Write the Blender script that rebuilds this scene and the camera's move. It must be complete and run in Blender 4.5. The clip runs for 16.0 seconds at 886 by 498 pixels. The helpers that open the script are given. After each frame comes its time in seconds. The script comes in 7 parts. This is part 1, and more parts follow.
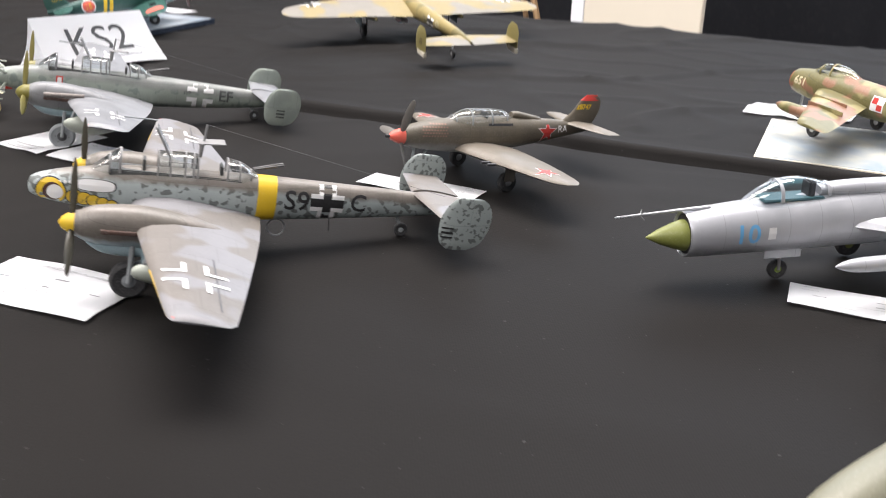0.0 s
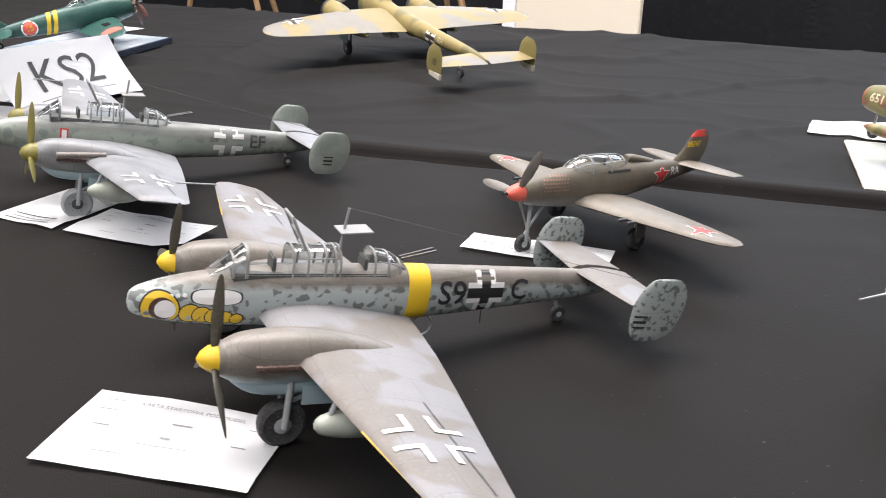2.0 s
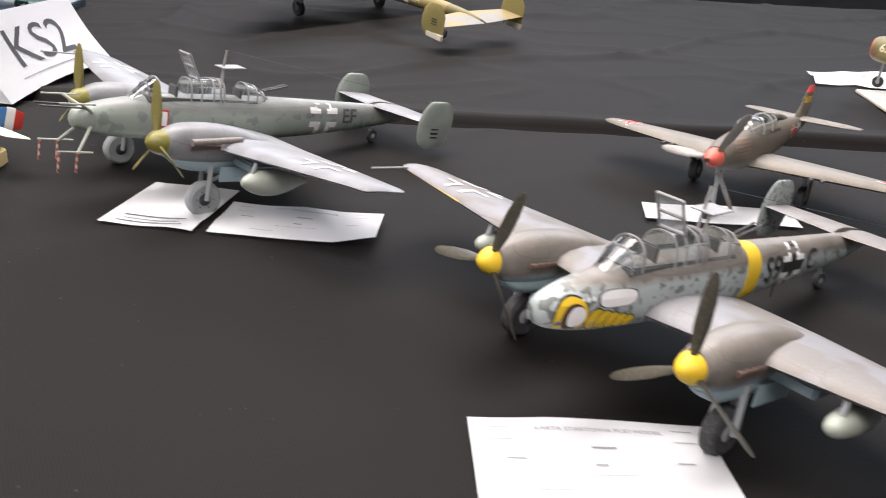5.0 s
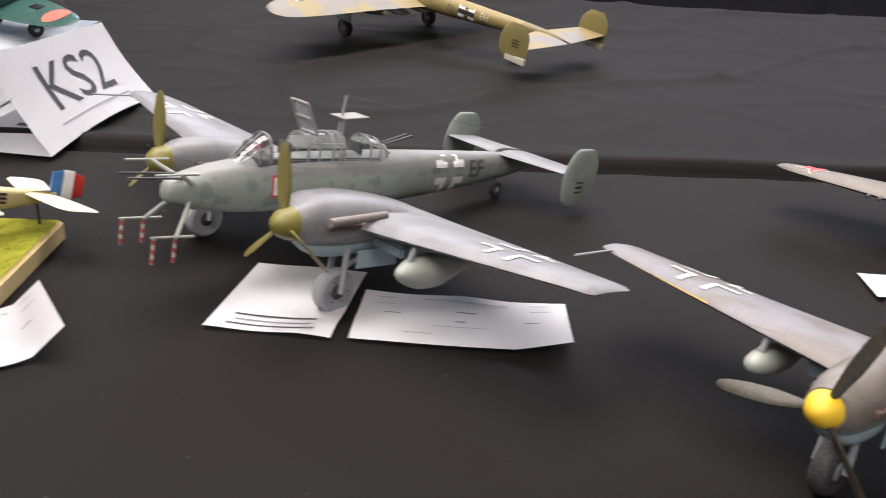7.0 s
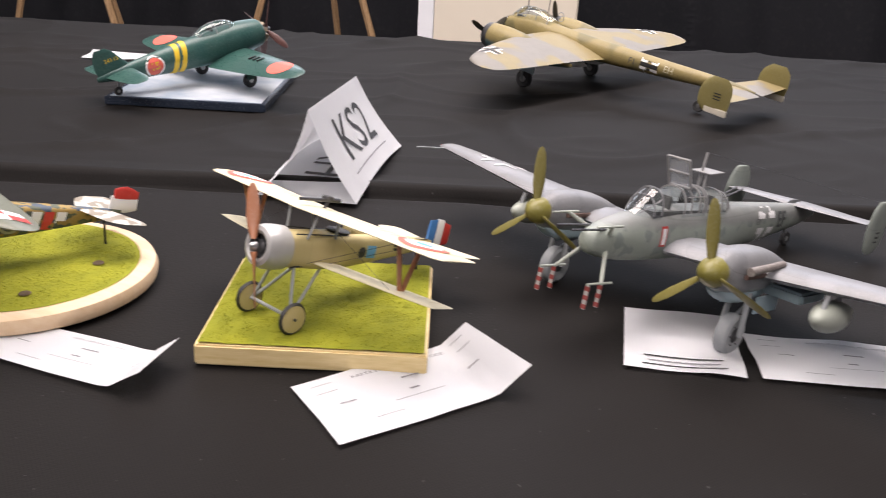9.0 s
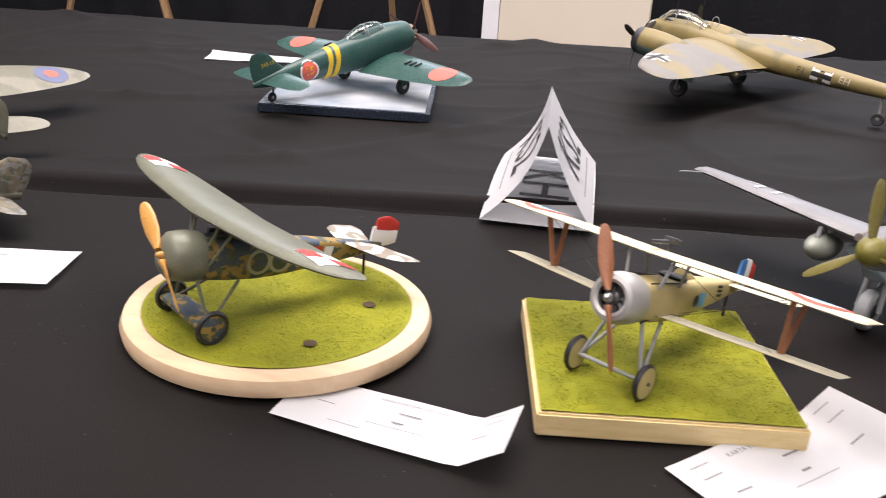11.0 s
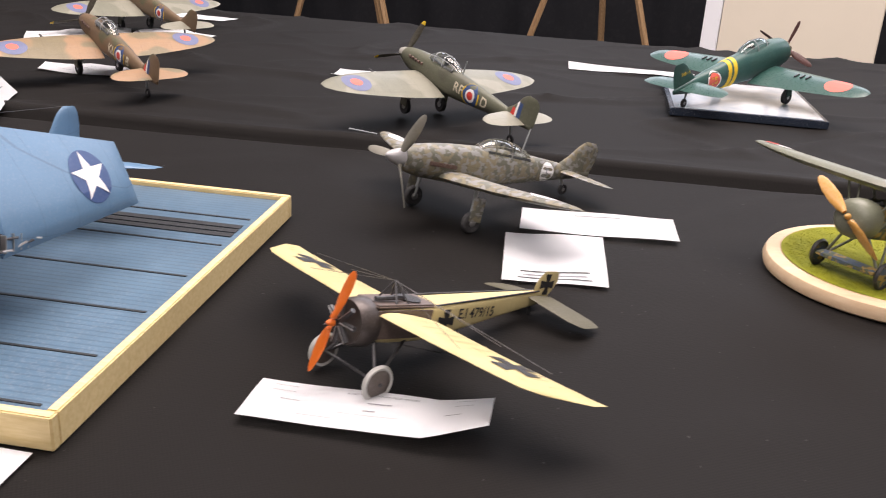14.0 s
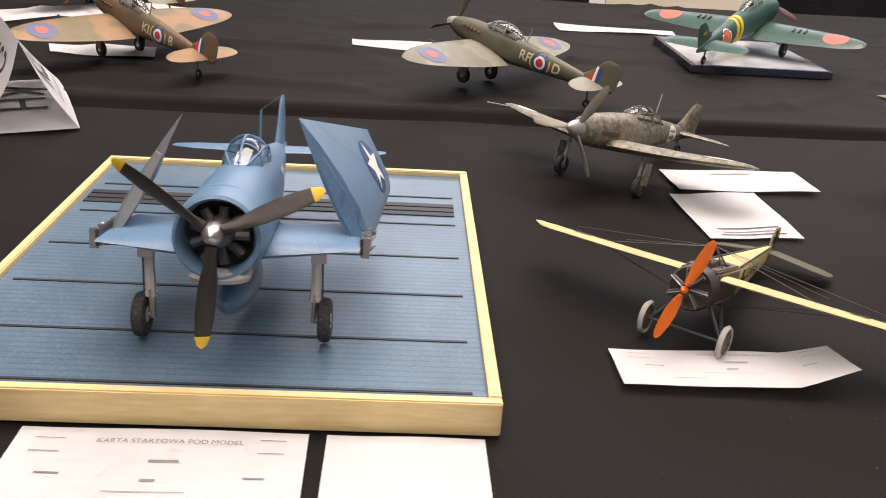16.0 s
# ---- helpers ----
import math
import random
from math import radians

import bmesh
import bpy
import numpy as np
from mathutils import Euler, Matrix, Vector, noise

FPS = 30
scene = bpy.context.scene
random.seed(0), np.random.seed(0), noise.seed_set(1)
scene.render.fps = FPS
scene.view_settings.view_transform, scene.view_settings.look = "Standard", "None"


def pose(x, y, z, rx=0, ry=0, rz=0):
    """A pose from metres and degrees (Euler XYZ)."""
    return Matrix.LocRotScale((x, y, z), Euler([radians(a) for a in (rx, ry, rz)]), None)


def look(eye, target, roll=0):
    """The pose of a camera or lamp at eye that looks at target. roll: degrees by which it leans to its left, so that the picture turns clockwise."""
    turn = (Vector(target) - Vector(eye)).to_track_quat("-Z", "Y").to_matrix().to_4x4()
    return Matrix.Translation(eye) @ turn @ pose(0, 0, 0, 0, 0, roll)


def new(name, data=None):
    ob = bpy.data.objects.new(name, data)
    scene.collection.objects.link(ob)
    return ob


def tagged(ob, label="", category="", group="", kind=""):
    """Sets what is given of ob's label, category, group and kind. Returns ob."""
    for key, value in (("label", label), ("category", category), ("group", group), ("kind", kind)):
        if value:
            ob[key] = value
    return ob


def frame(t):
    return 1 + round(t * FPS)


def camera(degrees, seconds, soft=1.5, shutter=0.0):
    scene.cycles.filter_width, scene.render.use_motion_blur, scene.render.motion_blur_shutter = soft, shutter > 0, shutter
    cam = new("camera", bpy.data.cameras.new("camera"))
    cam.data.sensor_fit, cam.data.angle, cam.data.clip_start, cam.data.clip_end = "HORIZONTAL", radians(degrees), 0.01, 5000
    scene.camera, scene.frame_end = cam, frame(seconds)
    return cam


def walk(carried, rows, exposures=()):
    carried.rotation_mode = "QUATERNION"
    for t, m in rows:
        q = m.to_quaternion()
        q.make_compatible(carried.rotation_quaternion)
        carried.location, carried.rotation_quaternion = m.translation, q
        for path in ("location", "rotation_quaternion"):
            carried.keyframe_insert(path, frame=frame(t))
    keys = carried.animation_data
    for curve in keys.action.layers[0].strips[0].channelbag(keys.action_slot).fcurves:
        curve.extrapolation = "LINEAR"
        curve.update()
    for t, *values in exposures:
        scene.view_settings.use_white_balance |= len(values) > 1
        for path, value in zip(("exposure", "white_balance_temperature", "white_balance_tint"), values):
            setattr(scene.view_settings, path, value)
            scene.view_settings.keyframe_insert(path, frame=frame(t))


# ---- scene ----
cam = camera(52.0, 16.0, soft=1.0, shutter=0.4)
PATH = [
    (0, (0.205, 0.327, 0.316), (-0.962, 1.763, -0.444), 1.5),
    (0.1, (0.193, 0.315, 0.341), (-0.949, 1.744, -0.468), 1.8),
    (0.5, (0.142, 0.282, 0.334), (-0.984, 1.755, -0.416), 1.4),
    (1, (0.072, 0.274, 0.329), (-1.002, 1.78, -0.433), 1.3),
    (1.5, (-0.021, 0.304, 0.316), (-1.019, 1.869, -0.427), 1.3),
    (2, (-0.074, 0.331, 0.323), (-1.042, 1.905, -0.442), 1.3),
    (2.5, (-0.131, 0.331, 0.279), (-1.032, 1.928, -0.521), 1.4),
    (3, (-0.178, 0.32, 0.263), (-0.904, 1.988, -0.569), 1.2),
    (3.4, (-0.201, 0.311, 0.27), (-0.838, 2.003, -0.585), 1.6),
    (3.5, (-0.208, 0.308, 0.27), (-0.823, 2.008, -0.586), 1.6),
    (4, (-0.26, 0.28, 0.277), (-0.725, 2.024, -0.584), 2.9),
    (4.5, (-0.336, 0.234, 0.295), (-0.777, 1.991, -0.554), 3.5),
    (4.7, (-0.38, 0.23, 0.301), (-0.879, 1.979, -0.533), 3.3),
    (6.8, (-0.609, 0.373, 0.283), (-1.026, 2.15, -0.535), 3.3),
    (7, (-0.629, 0.366, 0.281), (-1.069, 2.139, -0.532), 2.9),
    (7.5, (-0.688, 0.343, 0.288), (-1.152, 2.114, -0.516), 2.9),
    (8, (-0.748, 0.32, 0.295), (-1.198, 2.106, -0.486), 2.9),
    (8.1, (-0.764, 0.317, 0.294), (-1.204, 2.107, -0.482), 3.1),
    (8.5, (-0.822, 0.287, 0.291), (-1.248, 2.087, -0.469), 3.2),
    (9, (-0.874, 0.255, 0.292), (-1.343, 2.055, -0.443), 3.1),
    (9.2, (-0.889, 0.254, 0.292), (-1.38, 2.049, -0.442), 3.0),
    (11.3, (-1.125, 0.288, 0.276), (-1.613, 2.079, -0.468), 3.7),
    (11.5, (-1.143, 0.27, 0.281), (-1.645, 2.056, -0.466), 3.2),
    (12, (-1.206, 0.22, 0.281), (-1.776, 1.988, -0.461), 3.5),
    (12.2, (-1.222, 0.2, 0.281), (-1.831, 1.956, -0.457), 3.4),
    (12.5, (-1.263, 0.164, 0.279), (-1.91, 1.908, -0.455), 3.4),
    (13, (-1.327, 0.094, 0.28), (-1.989, 1.834, -0.451), 3.5),
    (13.3, (-1.347, 0.059, 0.278), (-2.028, 1.795, -0.442), 3.3),
    (13.5, (-1.368, 0.038, 0.274), (-2.097, 1.755, -0.447), 3.4),
    (14, (-1.405, 0.004, 0.27), (-2.135, 1.721, -0.451), 3.6),
    (14.4, (-1.452, -0.008, 0.257), (-2.153, 1.712, -0.485), 3.1),
    (14.5, (-1.467, -0.013, 0.259), (-2.132, 1.71, -0.509), 3.1),
    (15, (-1.559, -0.05, 0.272), (-2.075, 1.713, -0.519), 3.6),
    (15.5, (-1.632, -0.09, 0.27), (-2.086, 1.696, -0.508), 3.0),
    (16, (-1.678, -0.11, 0.272), (-2.065, 1.689, -0.513), 3.5),
]
EXPOSURES = [(0, 0.2, 6200, 13), (4.7, 0.15, 6300, 15), (7, -0.15, 6400, 18), (9, -0.25, 6450, 20), (12, -0.25, 6450, 20), (14.5, -0.32, 6700, 21), (16, -0.55, 7050, 21)]
walk(cam, [(t, look(eye, target, roll)) for t, eye, target, roll in PATH], EXPOSURES)

from mathutils.bvhtree import BVHTree

# ---- light ----
world = bpy.data.worlds.new("world")
scene.world = world
world.use_nodes = True
world.node_tree.nodes["Background"].inputs[0].default_value = (0.55, 0.65, 0.8, 1)
world.node_tree.nodes["Background"].inputs[1].default_value = 0.3


def area(name, eye, target, sx, sy, watts, colour):
    d = bpy.data.lights.new(name, "AREA")
    d.shape, d.size, d.size_y, d.energy, d.color = "RECTANGLE", sx, sy, watts, colour
    ob = new(name, d)
    ob.matrix_world = look(eye, target)
    return ob


area("window_light", (-1.0, 6.9, 2.5), (-0.9, 1.0, 0.0), 8.0, 2.2, 300, (0.84, 0.92, 1.0))
area("ceiling_light", (-1.6, 1.7, 3.8), (-1.4, 1.4, 0.0), 5.0, 2.8, 540, (1.0, 0.93, 0.85))
area("ceiling_light_front", (-0.9, -1.9, 3.8), (-0.9, -1.2, 0.0), 6.0, 2.0, 330, (1.0, 0.93, 0.85))

# ---- materials ----
MATS = {}


def nodes_of(name):
    m = bpy.data.materials.new(name)
    m.use_nodes = True
    t = m.node_tree
    return m, t, t.nodes["Principled BSDF"]


def link(t, a, b):
    t.links.new(a, b)


def mixc(t, fac, a, b):
    n = t.nodes.new("ShaderNodeMix")
    n.data_type = "RGBA"
    for sock, v in ((n.inputs[0], fac), (n.inputs[6], a), (n.inputs[7], b)):
        if isinstance(v, bpy.types.NodeSocket):
            t.links.new(v, sock)
        elif isinstance(v, (tuple, list)):
            sock.default_value = (*v, 1) if len(v) == 3 else v
        else:
            sock.default_value = v
    return n.outputs[2]


def math_node(t, op, a, b=0.0, c=None):
    n = t.nodes.new("ShaderNodeMath")
    n.operation = op
    for k, v in enumerate((a, b) if c is None else (a, b, c)):
        if isinstance(v, bpy.types.NodeSocket):
            t.links.new(v, n.inputs[k])
        else:
            n.inputs[k].default_value = v
    return n.outputs[0]


def ramp(t, v, lo, hi):
    n = t.nodes.new("ShaderNodeMapRange")
    n.clamp = True
    t.links.new(v, n.inputs[0])
    n.inputs[1].default_value, n.inputs[2].default_value = lo, hi
    return n.outputs[0]


def noise_node(t, scale, detail=3.0, rough=0.5, stretch=None):
    co = t.nodes.new("ShaderNodeTexCoord").outputs["Object"]
    if stretch:
        mp = t.nodes.new("ShaderNodeMapping")
        mp.inputs["Scale"].default_value = stretch
        t.links.new(co, mp.inputs[0])
        co = mp.outputs[0]
    n = t.nodes.new("ShaderNodeTexNoise")
    n.inputs["Scale"].default_value, n.inputs["Detail"].default_value = scale, detail
    n.inputs["Roughness"].default_value = rough
    t.links.new(co, n.inputs["Vector"])
    return n.outputs["Fac"]


def finish(t, b, colour, rough, metal=0.0, wear=0.12, bump=0.1, bump_scale=900.0, scale=60.0):
    """Grime at two scales over a colour, uneven gloss and fine relief."""
    big, fine = noise_node(t, scale, 4), noise_node(t, scale * 9, 3)
    dark = mixc(t, ramp(t, big, 0.45, 0.75), colour, (0.02, 0.02, 0.02))
    n = dark.node
    n.inputs[0].default_value = 0
    t.links.new(math_node(t, "MULTIPLY", ramp(t, big, 0.42, 0.78), wear), n.inputs[0])
    light = mixc(t, 0.0, dark, (0.75, 0.74, 0.72))
    t.links.new(math_node(t, "MULTIPLY", ramp(t, fine, 0.5, 0.8), wear * 0.6), light.node.inputs[0])
    t.links.new(light, b.inputs["Base Color"])
    t.links.new(math_node(t, "ADD", math_node(t, "MULTIPLY", fine, 0.2), rough - 0.1), b.inputs["Roughness"])
    b.inputs["Metallic"].default_value = metal
    if bump:
        bp = t.nodes.new("ShaderNodeBump")
        bp.inputs["Strength"].default_value, bp.inputs["Distance"].default_value = bump, 0.0006
        t.links.new(noise_node(t, bump_scale, 2), bp.inputs["Height"])
        t.links.new(bp.outputs[0], b.inputs["Normal"])


def paint(name, colour, rough=0.5, metal=0.0, wear=0.12, bump=0.1, scale=60.0, bump_scale=900.0):
    if name not in MATS:
        m, t, b = nodes_of(name)
        rgb = t.nodes.new("ShaderNodeRGB")
        rgb.outputs[0].default_value = (*colour, 1)
        finish(t, b, rgb.outputs[0], rough, metal, wear, bump, bump_scale, scale)
        MATS[name] = m
    return MATS[name]


def panel_lines(t, colour, length, height, strength=0.35):
    """Thin dark panel joints in a brick layout over the object's x and y plus z."""
    co = t.nodes.new("ShaderNodeTexCoord").outputs["Object"]
    sep = t.nodes.new("ShaderNodeSeparateXYZ")
    t.links.new(co, sep.inputs[0])
    comb = t.nodes.new("ShaderNodeCombineXYZ")
    t.links.new(sep.outputs[0], comb.inputs[0])
    t.links.new(math_node(t, "ADD", sep.outputs[1], sep.outputs[2]), comb.inputs[1])
    br = t.nodes.new("ShaderNodeTexBrick")
    t.links.new(comb.outputs[0], br.inputs["Vector"])
    br.inputs["Scale"].default_value = 1.0
    br.inputs["Brick Width"].default_value, br.inputs["Row Height"].default_value = length, height
    br.inputs["Mortar Size"].default_value, br.inputs["Mortar Smooth"].default_value = 0.00035, 0.6
    out = mixc(t, 0.0, colour, (0.015, 0.015, 0.015))
    t.links.new(math_node(t, "MULTIPLY", br.outputs["Fac"], strength), out.node.inputs[0])
    return out


def camo(name, a, b2, scale, edge=0.02, under=None, split=0.0, mottle=None, mottle_scale=160.0, mottle_top=9.0,
         rough=0.5, wear=0.12, lines=(0.03, 0.022), line_strength=0.3, metal=0.0, third=None):
    """Two-tone camouflage by patches, a pale underside below the height split, and mottles on the sides."""
    if name in MATS:
        return MATS[name]
    m, t, b = nodes_of(name)
    f = noise_node(t, scale, 1.5, 0.4)
    c = mixc(t, ramp(t, f, 0.5 - edge, 0.5 + edge), a, b2)
    if third:
        f3 = noise_node(t, scale * 1.3, 1.0, 0.4, (1.0, 1.0, 1.4))
        c = mixc(t, ramp(t, f3, 0.56 - edge, 0.56 + edge), c, third)
    if under:
        co = t.nodes.new("ShaderNodeTexCoord").outputs["Object"]
        sep = t.nodes.new("ShaderNodeSeparateXYZ")
        t.links.new(co, sep.inputs[0])
        wob = math_node(t, "MULTIPLY_ADD", noise_node(t, 90.0, 2), 0.006, sep.outputs[2])
        low = under
        if mottle:
            mo = noise_node(t, mottle_scale, 1.0, 0.3)
            low = mixc(t, ramp(t, mo, 0.57, 0.62), under, mottle)
        c = mixc(t, ramp(t, wob, split + 0.001, split + 0.006), low, c)
    c = panel_lines(t, c, lines[0], lines[1], line_strength)
    finish(t, b, c, rough, metal, wear)
    MATS[name] = m
    return m


def glass_mat(name="canopy_glass", tint=(0.88, 0.91, 0.92)):
    if name in MATS:
        return MATS[name]
    m = bpy.data.materials.new(name)
    m.use_nodes = True
    t = m.node_tree
    t.nodes.remove(t.nodes["Principled BSDF"])
    tr, gl, mx = (t.nodes.new("ShaderNodeBsdf" + k) for k in ("Transparent", "Glossy", "Diffuse"))
    tr.inputs[0].default_value = (*tint, 1)
    gl.inputs["Roughness"].default_value = 0.05
    fr = t.nodes.new("ShaderNodeFresnel")
    fr.inputs[0].default_value = 1.5
    m1 = t.nodes.new("ShaderNodeMixShader")
    t.nodes.remove(mx)
    t.links.new(math_node(t, "ADD", fr.outputs[0], 0.05), m1.inputs[0])
    t.links.new(tr.outputs[0], m1.inputs[1])
    t.links.new(gl.outputs[0], m1.inputs[2])
    t.links.new(m1.outputs[0], t.nodes["Material Output"].inputs[0])
    MATS[name] = m
    return m


def cloth_mat():
    m, t, b = nodes_of("black_tablecloth")
    co = t.nodes.new("ShaderNodeTexCoord").outputs["Object"]
    big, fine = noise_node(t, 2.2, 4), noise_node(t, 420.0, 2)
    c = mixc(t, ramp(t, big, 0.3, 0.7), (0.0040, 0.0035, 0.0033), (0.0078, 0.0069, 0.0065))
    ch = t.nodes.new("ShaderNodeTexChecker")
    ch.inputs["Scale"].default_value = 700.0
    ch.inputs["Color1"].default_value, ch.inputs["Color2"].default_value = (1, 1, 1, 1), (0, 0, 0, 1)
    t.links.new(co, ch.inputs["Vector"])
    c = mixc(t, math_node(t, "MULTIPLY", ch.outputs["Fac"], 0.5), c, (0.0140, 0.0124, 0.0115))
    lint = ramp(t, noise_node(t, 260.0, 0.0), 0.855, 0.87)
    c = mixc(t, math_node(t, "MULTIPLY", lint, 0.13), c, (0.3, 0.3, 0.3))
    t.links.new(c, b.inputs["Base Color"])
    b.inputs["Roughness"].default_value = 0.72
    b.inputs["Specular IOR Level"].default_value = 0.125
    bp = t.nodes.new("ShaderNodeBump")
    bp.inputs["Strength"].default_value, bp.inputs["Distance"].default_value = 0.25, 0.0008
    t.links.new(fine, bp.inputs["Height"])
    t.links.new(bp.outputs[0], b.inputs["Normal"])
    return m


CLOTH = cloth_mat()
PAPER = paint("white_paper", (0.82, 0.83, 0.85), 0.7, wear=0.03, bump=0.05, scale=20)
INK = paint("black_ink", (0.02, 0.02, 0.022), 0.6, wear=0.0, bump=0)
GREYINK = paint("grey_ink", (0.22, 0.22, 0.24), 0.6, wear=0.0, bump=0)


def wood_mat(name, a, b2, scale=40.0, stretch=(1, 8, 8)):
    m, t, b = nodes_of(name)
    g = noise_node(t, scale, 4, 0.6, stretch)
    c = mixc(t, ramp(t, g, 0.3, 0.7), a, b2)
    finish(t, b, c, 0.55, 0, 0.05, 0.15, 300.0, 30.0)
    return m


PINE = wood_mat("pale_pine", (0.64, 0.49, 0.22), (0.77, 0.62, 0.34))

# ---- mesh helpers; aircraft are written in full-size metres and scaled ----
S = 1 / 33
BVH = {}


def obj(name, bm, material, parent=None, label="", smooth=True, scale=1.0):
    for v in bm.verts:
        v.co *= scale
    bmesh.ops.recalc_face_normals(bm, faces=bm.faces)
    if smooth:
        for f in bm.faces:
            f.smooth = True
        for e in bm.edges:
            if len(e.link_faces) == 2 and e.calc_face_angle(0) > 0.7:
                e.smooth = False
    me = bpy.data.meshes.new(name)
    bm.to_mesh(me)
    bm.free()
    me.materials.append(material)
    ob = new(name, me)
    if parent:
        ob.parent = parent
    if label:
        ob["label"] = label
    return ob


def part(name, bm, material, parent, label="", smooth=True):
    tree = BVHTree.FromBMesh(bm)
    ob = obj(name, bm, material, parent, label, smooth, S)
    BVH[ob.name] = tree
    return ob


def thing(name, m, label, category, group="", kind=""):
    e = new(name)
    e.empty_display_size = 0.02
    e.matrix_world = m
    return tagged(e, label, category, group, kind)


def ring_skin(bm, rings, cap0=True, cap1=True):
    rows = [[bm.verts.new(p) for p in r] for r in rings]
    n = len(rows[0])
    for a, b in zip(rows, rows[1:]):
        for i in range(n):
            bm.faces.new((a[i], a[(i + 1) % n], b[(i + 1) % n], b[i]))
    if cap0:
        bm.faces.new(rows[0])
    if cap1:
        bm.faces.new(rows[-1])
    return bm


def smooth_rows(rows, n):
    """More rows between the given ones, by a Catmull-Rom spline on each column."""
    rows = [list(map(float, r)) for r in rows]
    out = []
    for i in range(len(rows) - 1):
        p0, p1, p2, p3 = rows[max(i - 1, 0)], rows[i], rows[i + 1], rows[min(i + 2, len(rows) - 1)]
        for k in range(n):
            u = k / n
            out.append([0.5 * (2 * b + (c - a) * u + (2 * a - 5 * b + 4 * c - d) * u * u + (3 * b - a - 3 * c + d) * u ** 3)
                        for a, b, c, d in zip(p0, p1, p2, p3)])
    return out + [rows[-1]]


def loft(secs, n=24, sub=3, y=0.0, axis="x"):
    """A body from sections (x, z, half width, half height, squareness)."""
    rings = []
    for x, z, w, h, e in smooth_rows(secs, sub):
        r = []
        for k in range(n):
            a = 2 * math.pi * k / n
            c, s = math.cos(a), math.sin(a)
            r.append((x, y + w * math.copysign(abs(c) ** (2 / e), c), z + h * math.copysign(abs(s) ** (2 / e), s)))
        rings.append(r)
    return ring_skin(bmesh.new(), rings)


FOIL = [(1.0, 0.0), (0.8, 0.055), (0.55, 0.1), (0.3, 0.12), (0.12, 0.095), (0.03, 0.05), (0.0, 0.0),
        (0.03, -0.03), (0.12, -0.05), (0.3, -0.06), (0.55, -0.05), (0.8, -0.025)]


def surface(stations, thick=1.0, upright=False, sub=2):
    """A wing from stations (span, leading edge, chord, height); upright turns span into height."""
    rings = []
    rows = smooth_rows(stations, sub) if sub else stations
    for k, (s, le, c, z) in enumerate(rows):
        r = []
        slim = 0.2 if k == len(rows) - 1 else 0.75 if k == len(rows) - 2 else 1.0
        for u, v in FOIL:
            x, h = le - u * c, v * c * thick * slim
            r.append((x, z + h, s) if upright else (x, s, z + h))
        rings.append(r)
    return ring_skin(bmesh.new(), rings)


def mirror_y(bm):
    for v in bm.verts:
        v.co.y = -v.co.y
    bmesh.ops.reverse_faces(bm, faces=bm.faces)
    return bm


def tube(p, q, r0, r1=None, n=8, bm=None):
    bm = bm or bmesh.new()
    p, q = Vector(p), Vector(q)
    r1 = r0 if r1 is None else r1
    m = (q - p).to_track_quat("Z", "Y").to_matrix()
    rings = [[c + m @ Vector((r * math.cos(2 * math.pi * k / n), r * math.sin(2 * math.pi * k / n), 0)) for k in range(n)]
             for c, r in ((p, r0), (q, r1))]
    return ring_skin(bm, rings)


def box(x0, x1, y0, y1, z0, z1, bevel=0.0, bm=None):
    bm = bm or bmesh.new()
    r = [[(x, y, z) for x, y in ((x0, y0), (x1, y0), (x1, y1), (x0, y1))] for z in (z0, z1)]
    ring_skin(bm, r)
    if bevel:
        bmesh.ops.bevel(bm, geom=bm.edges[:], offset=bevel, segments=2, affect="EDGES")
    return bm


def lathe(profile, centre, axis="y", n=24, bm=None, close=False):
    """Turns a profile of (radius, along) round an axis through centre."""
    bm = bm or bmesh.new()
    cx, cy, cz = centre
    rings = []
    for r, h in profile:
        row = []
        for k in range(n):
            a = 2 * math.pi * k / n
            c, s = r * math.cos(a), r * math.sin(a)
            row.append({"y": (cx + c, cy + h, cz + s), "x": (cx + h, cy + c, cz + s), "z": (cx + c, cy + s, cz + h)}[axis])
        rings.append(row)
    return ring_skin(bm, rings, not close, not close)


def move(bm, m):
    bmesh.ops.transform(bm, matrix=m, verts=bm.verts)
    return bm


# ---- markings laid on a surface ----
def flat(polys):
    bm = bmesh.new()
    for p in polys:
        bm.faces.new([bm.verts.new((x, y, 0)) for x, y in p])
    return bm


def rect(x, y, w, h):
    return [(x - w / 2, y - h / 2), (x + w / 2, y - h / 2), (x + w / 2, y + h / 2), (x - w / 2, y + h / 2)]


def disc(r, n=28, x=0.0, y=0.0):
    return [(x + r * math.cos(2 * math.pi * k / n), y + r * math.sin(2 * math.pi * k / n)) for k in range(n)]


def ring_polys(r0, r1, n=28):
    a, b = disc(r0, n), disc(r1, n)
    return [[a[k], a[(k + 1) % n], b[(k + 1) % n], b[k]] for k in range(n)]


def star(r):
    pts = [(math.sin(math.pi * k / 5) * (r if k % 2 == 0 else 0.4 * r), math.cos(math.pi * k / 5) * (r if k % 2 == 0 else 0.4 * r))
           for k in range(10)]
    return [[pts[k - 1], pts[k], pts[(k + 1) % 10], (0, 0)] for k in range(0, 10, 2)]


def angles(r, w, core):
    """The four white angle marks of a bar cross."""
    out = []
    for sx in (1, -1):
        for sy in (1, -1):
            p = [(sx * core, sy * core), (sx * r, sy * core), (sx * r, sy * (core + w)), (sx * (core + w), sy * (core + w)), (sx * (core + w), sy * r), (sx * core, sy * r)]
            out.append(p if sx * sy > 0 else p[::-1])
    return out


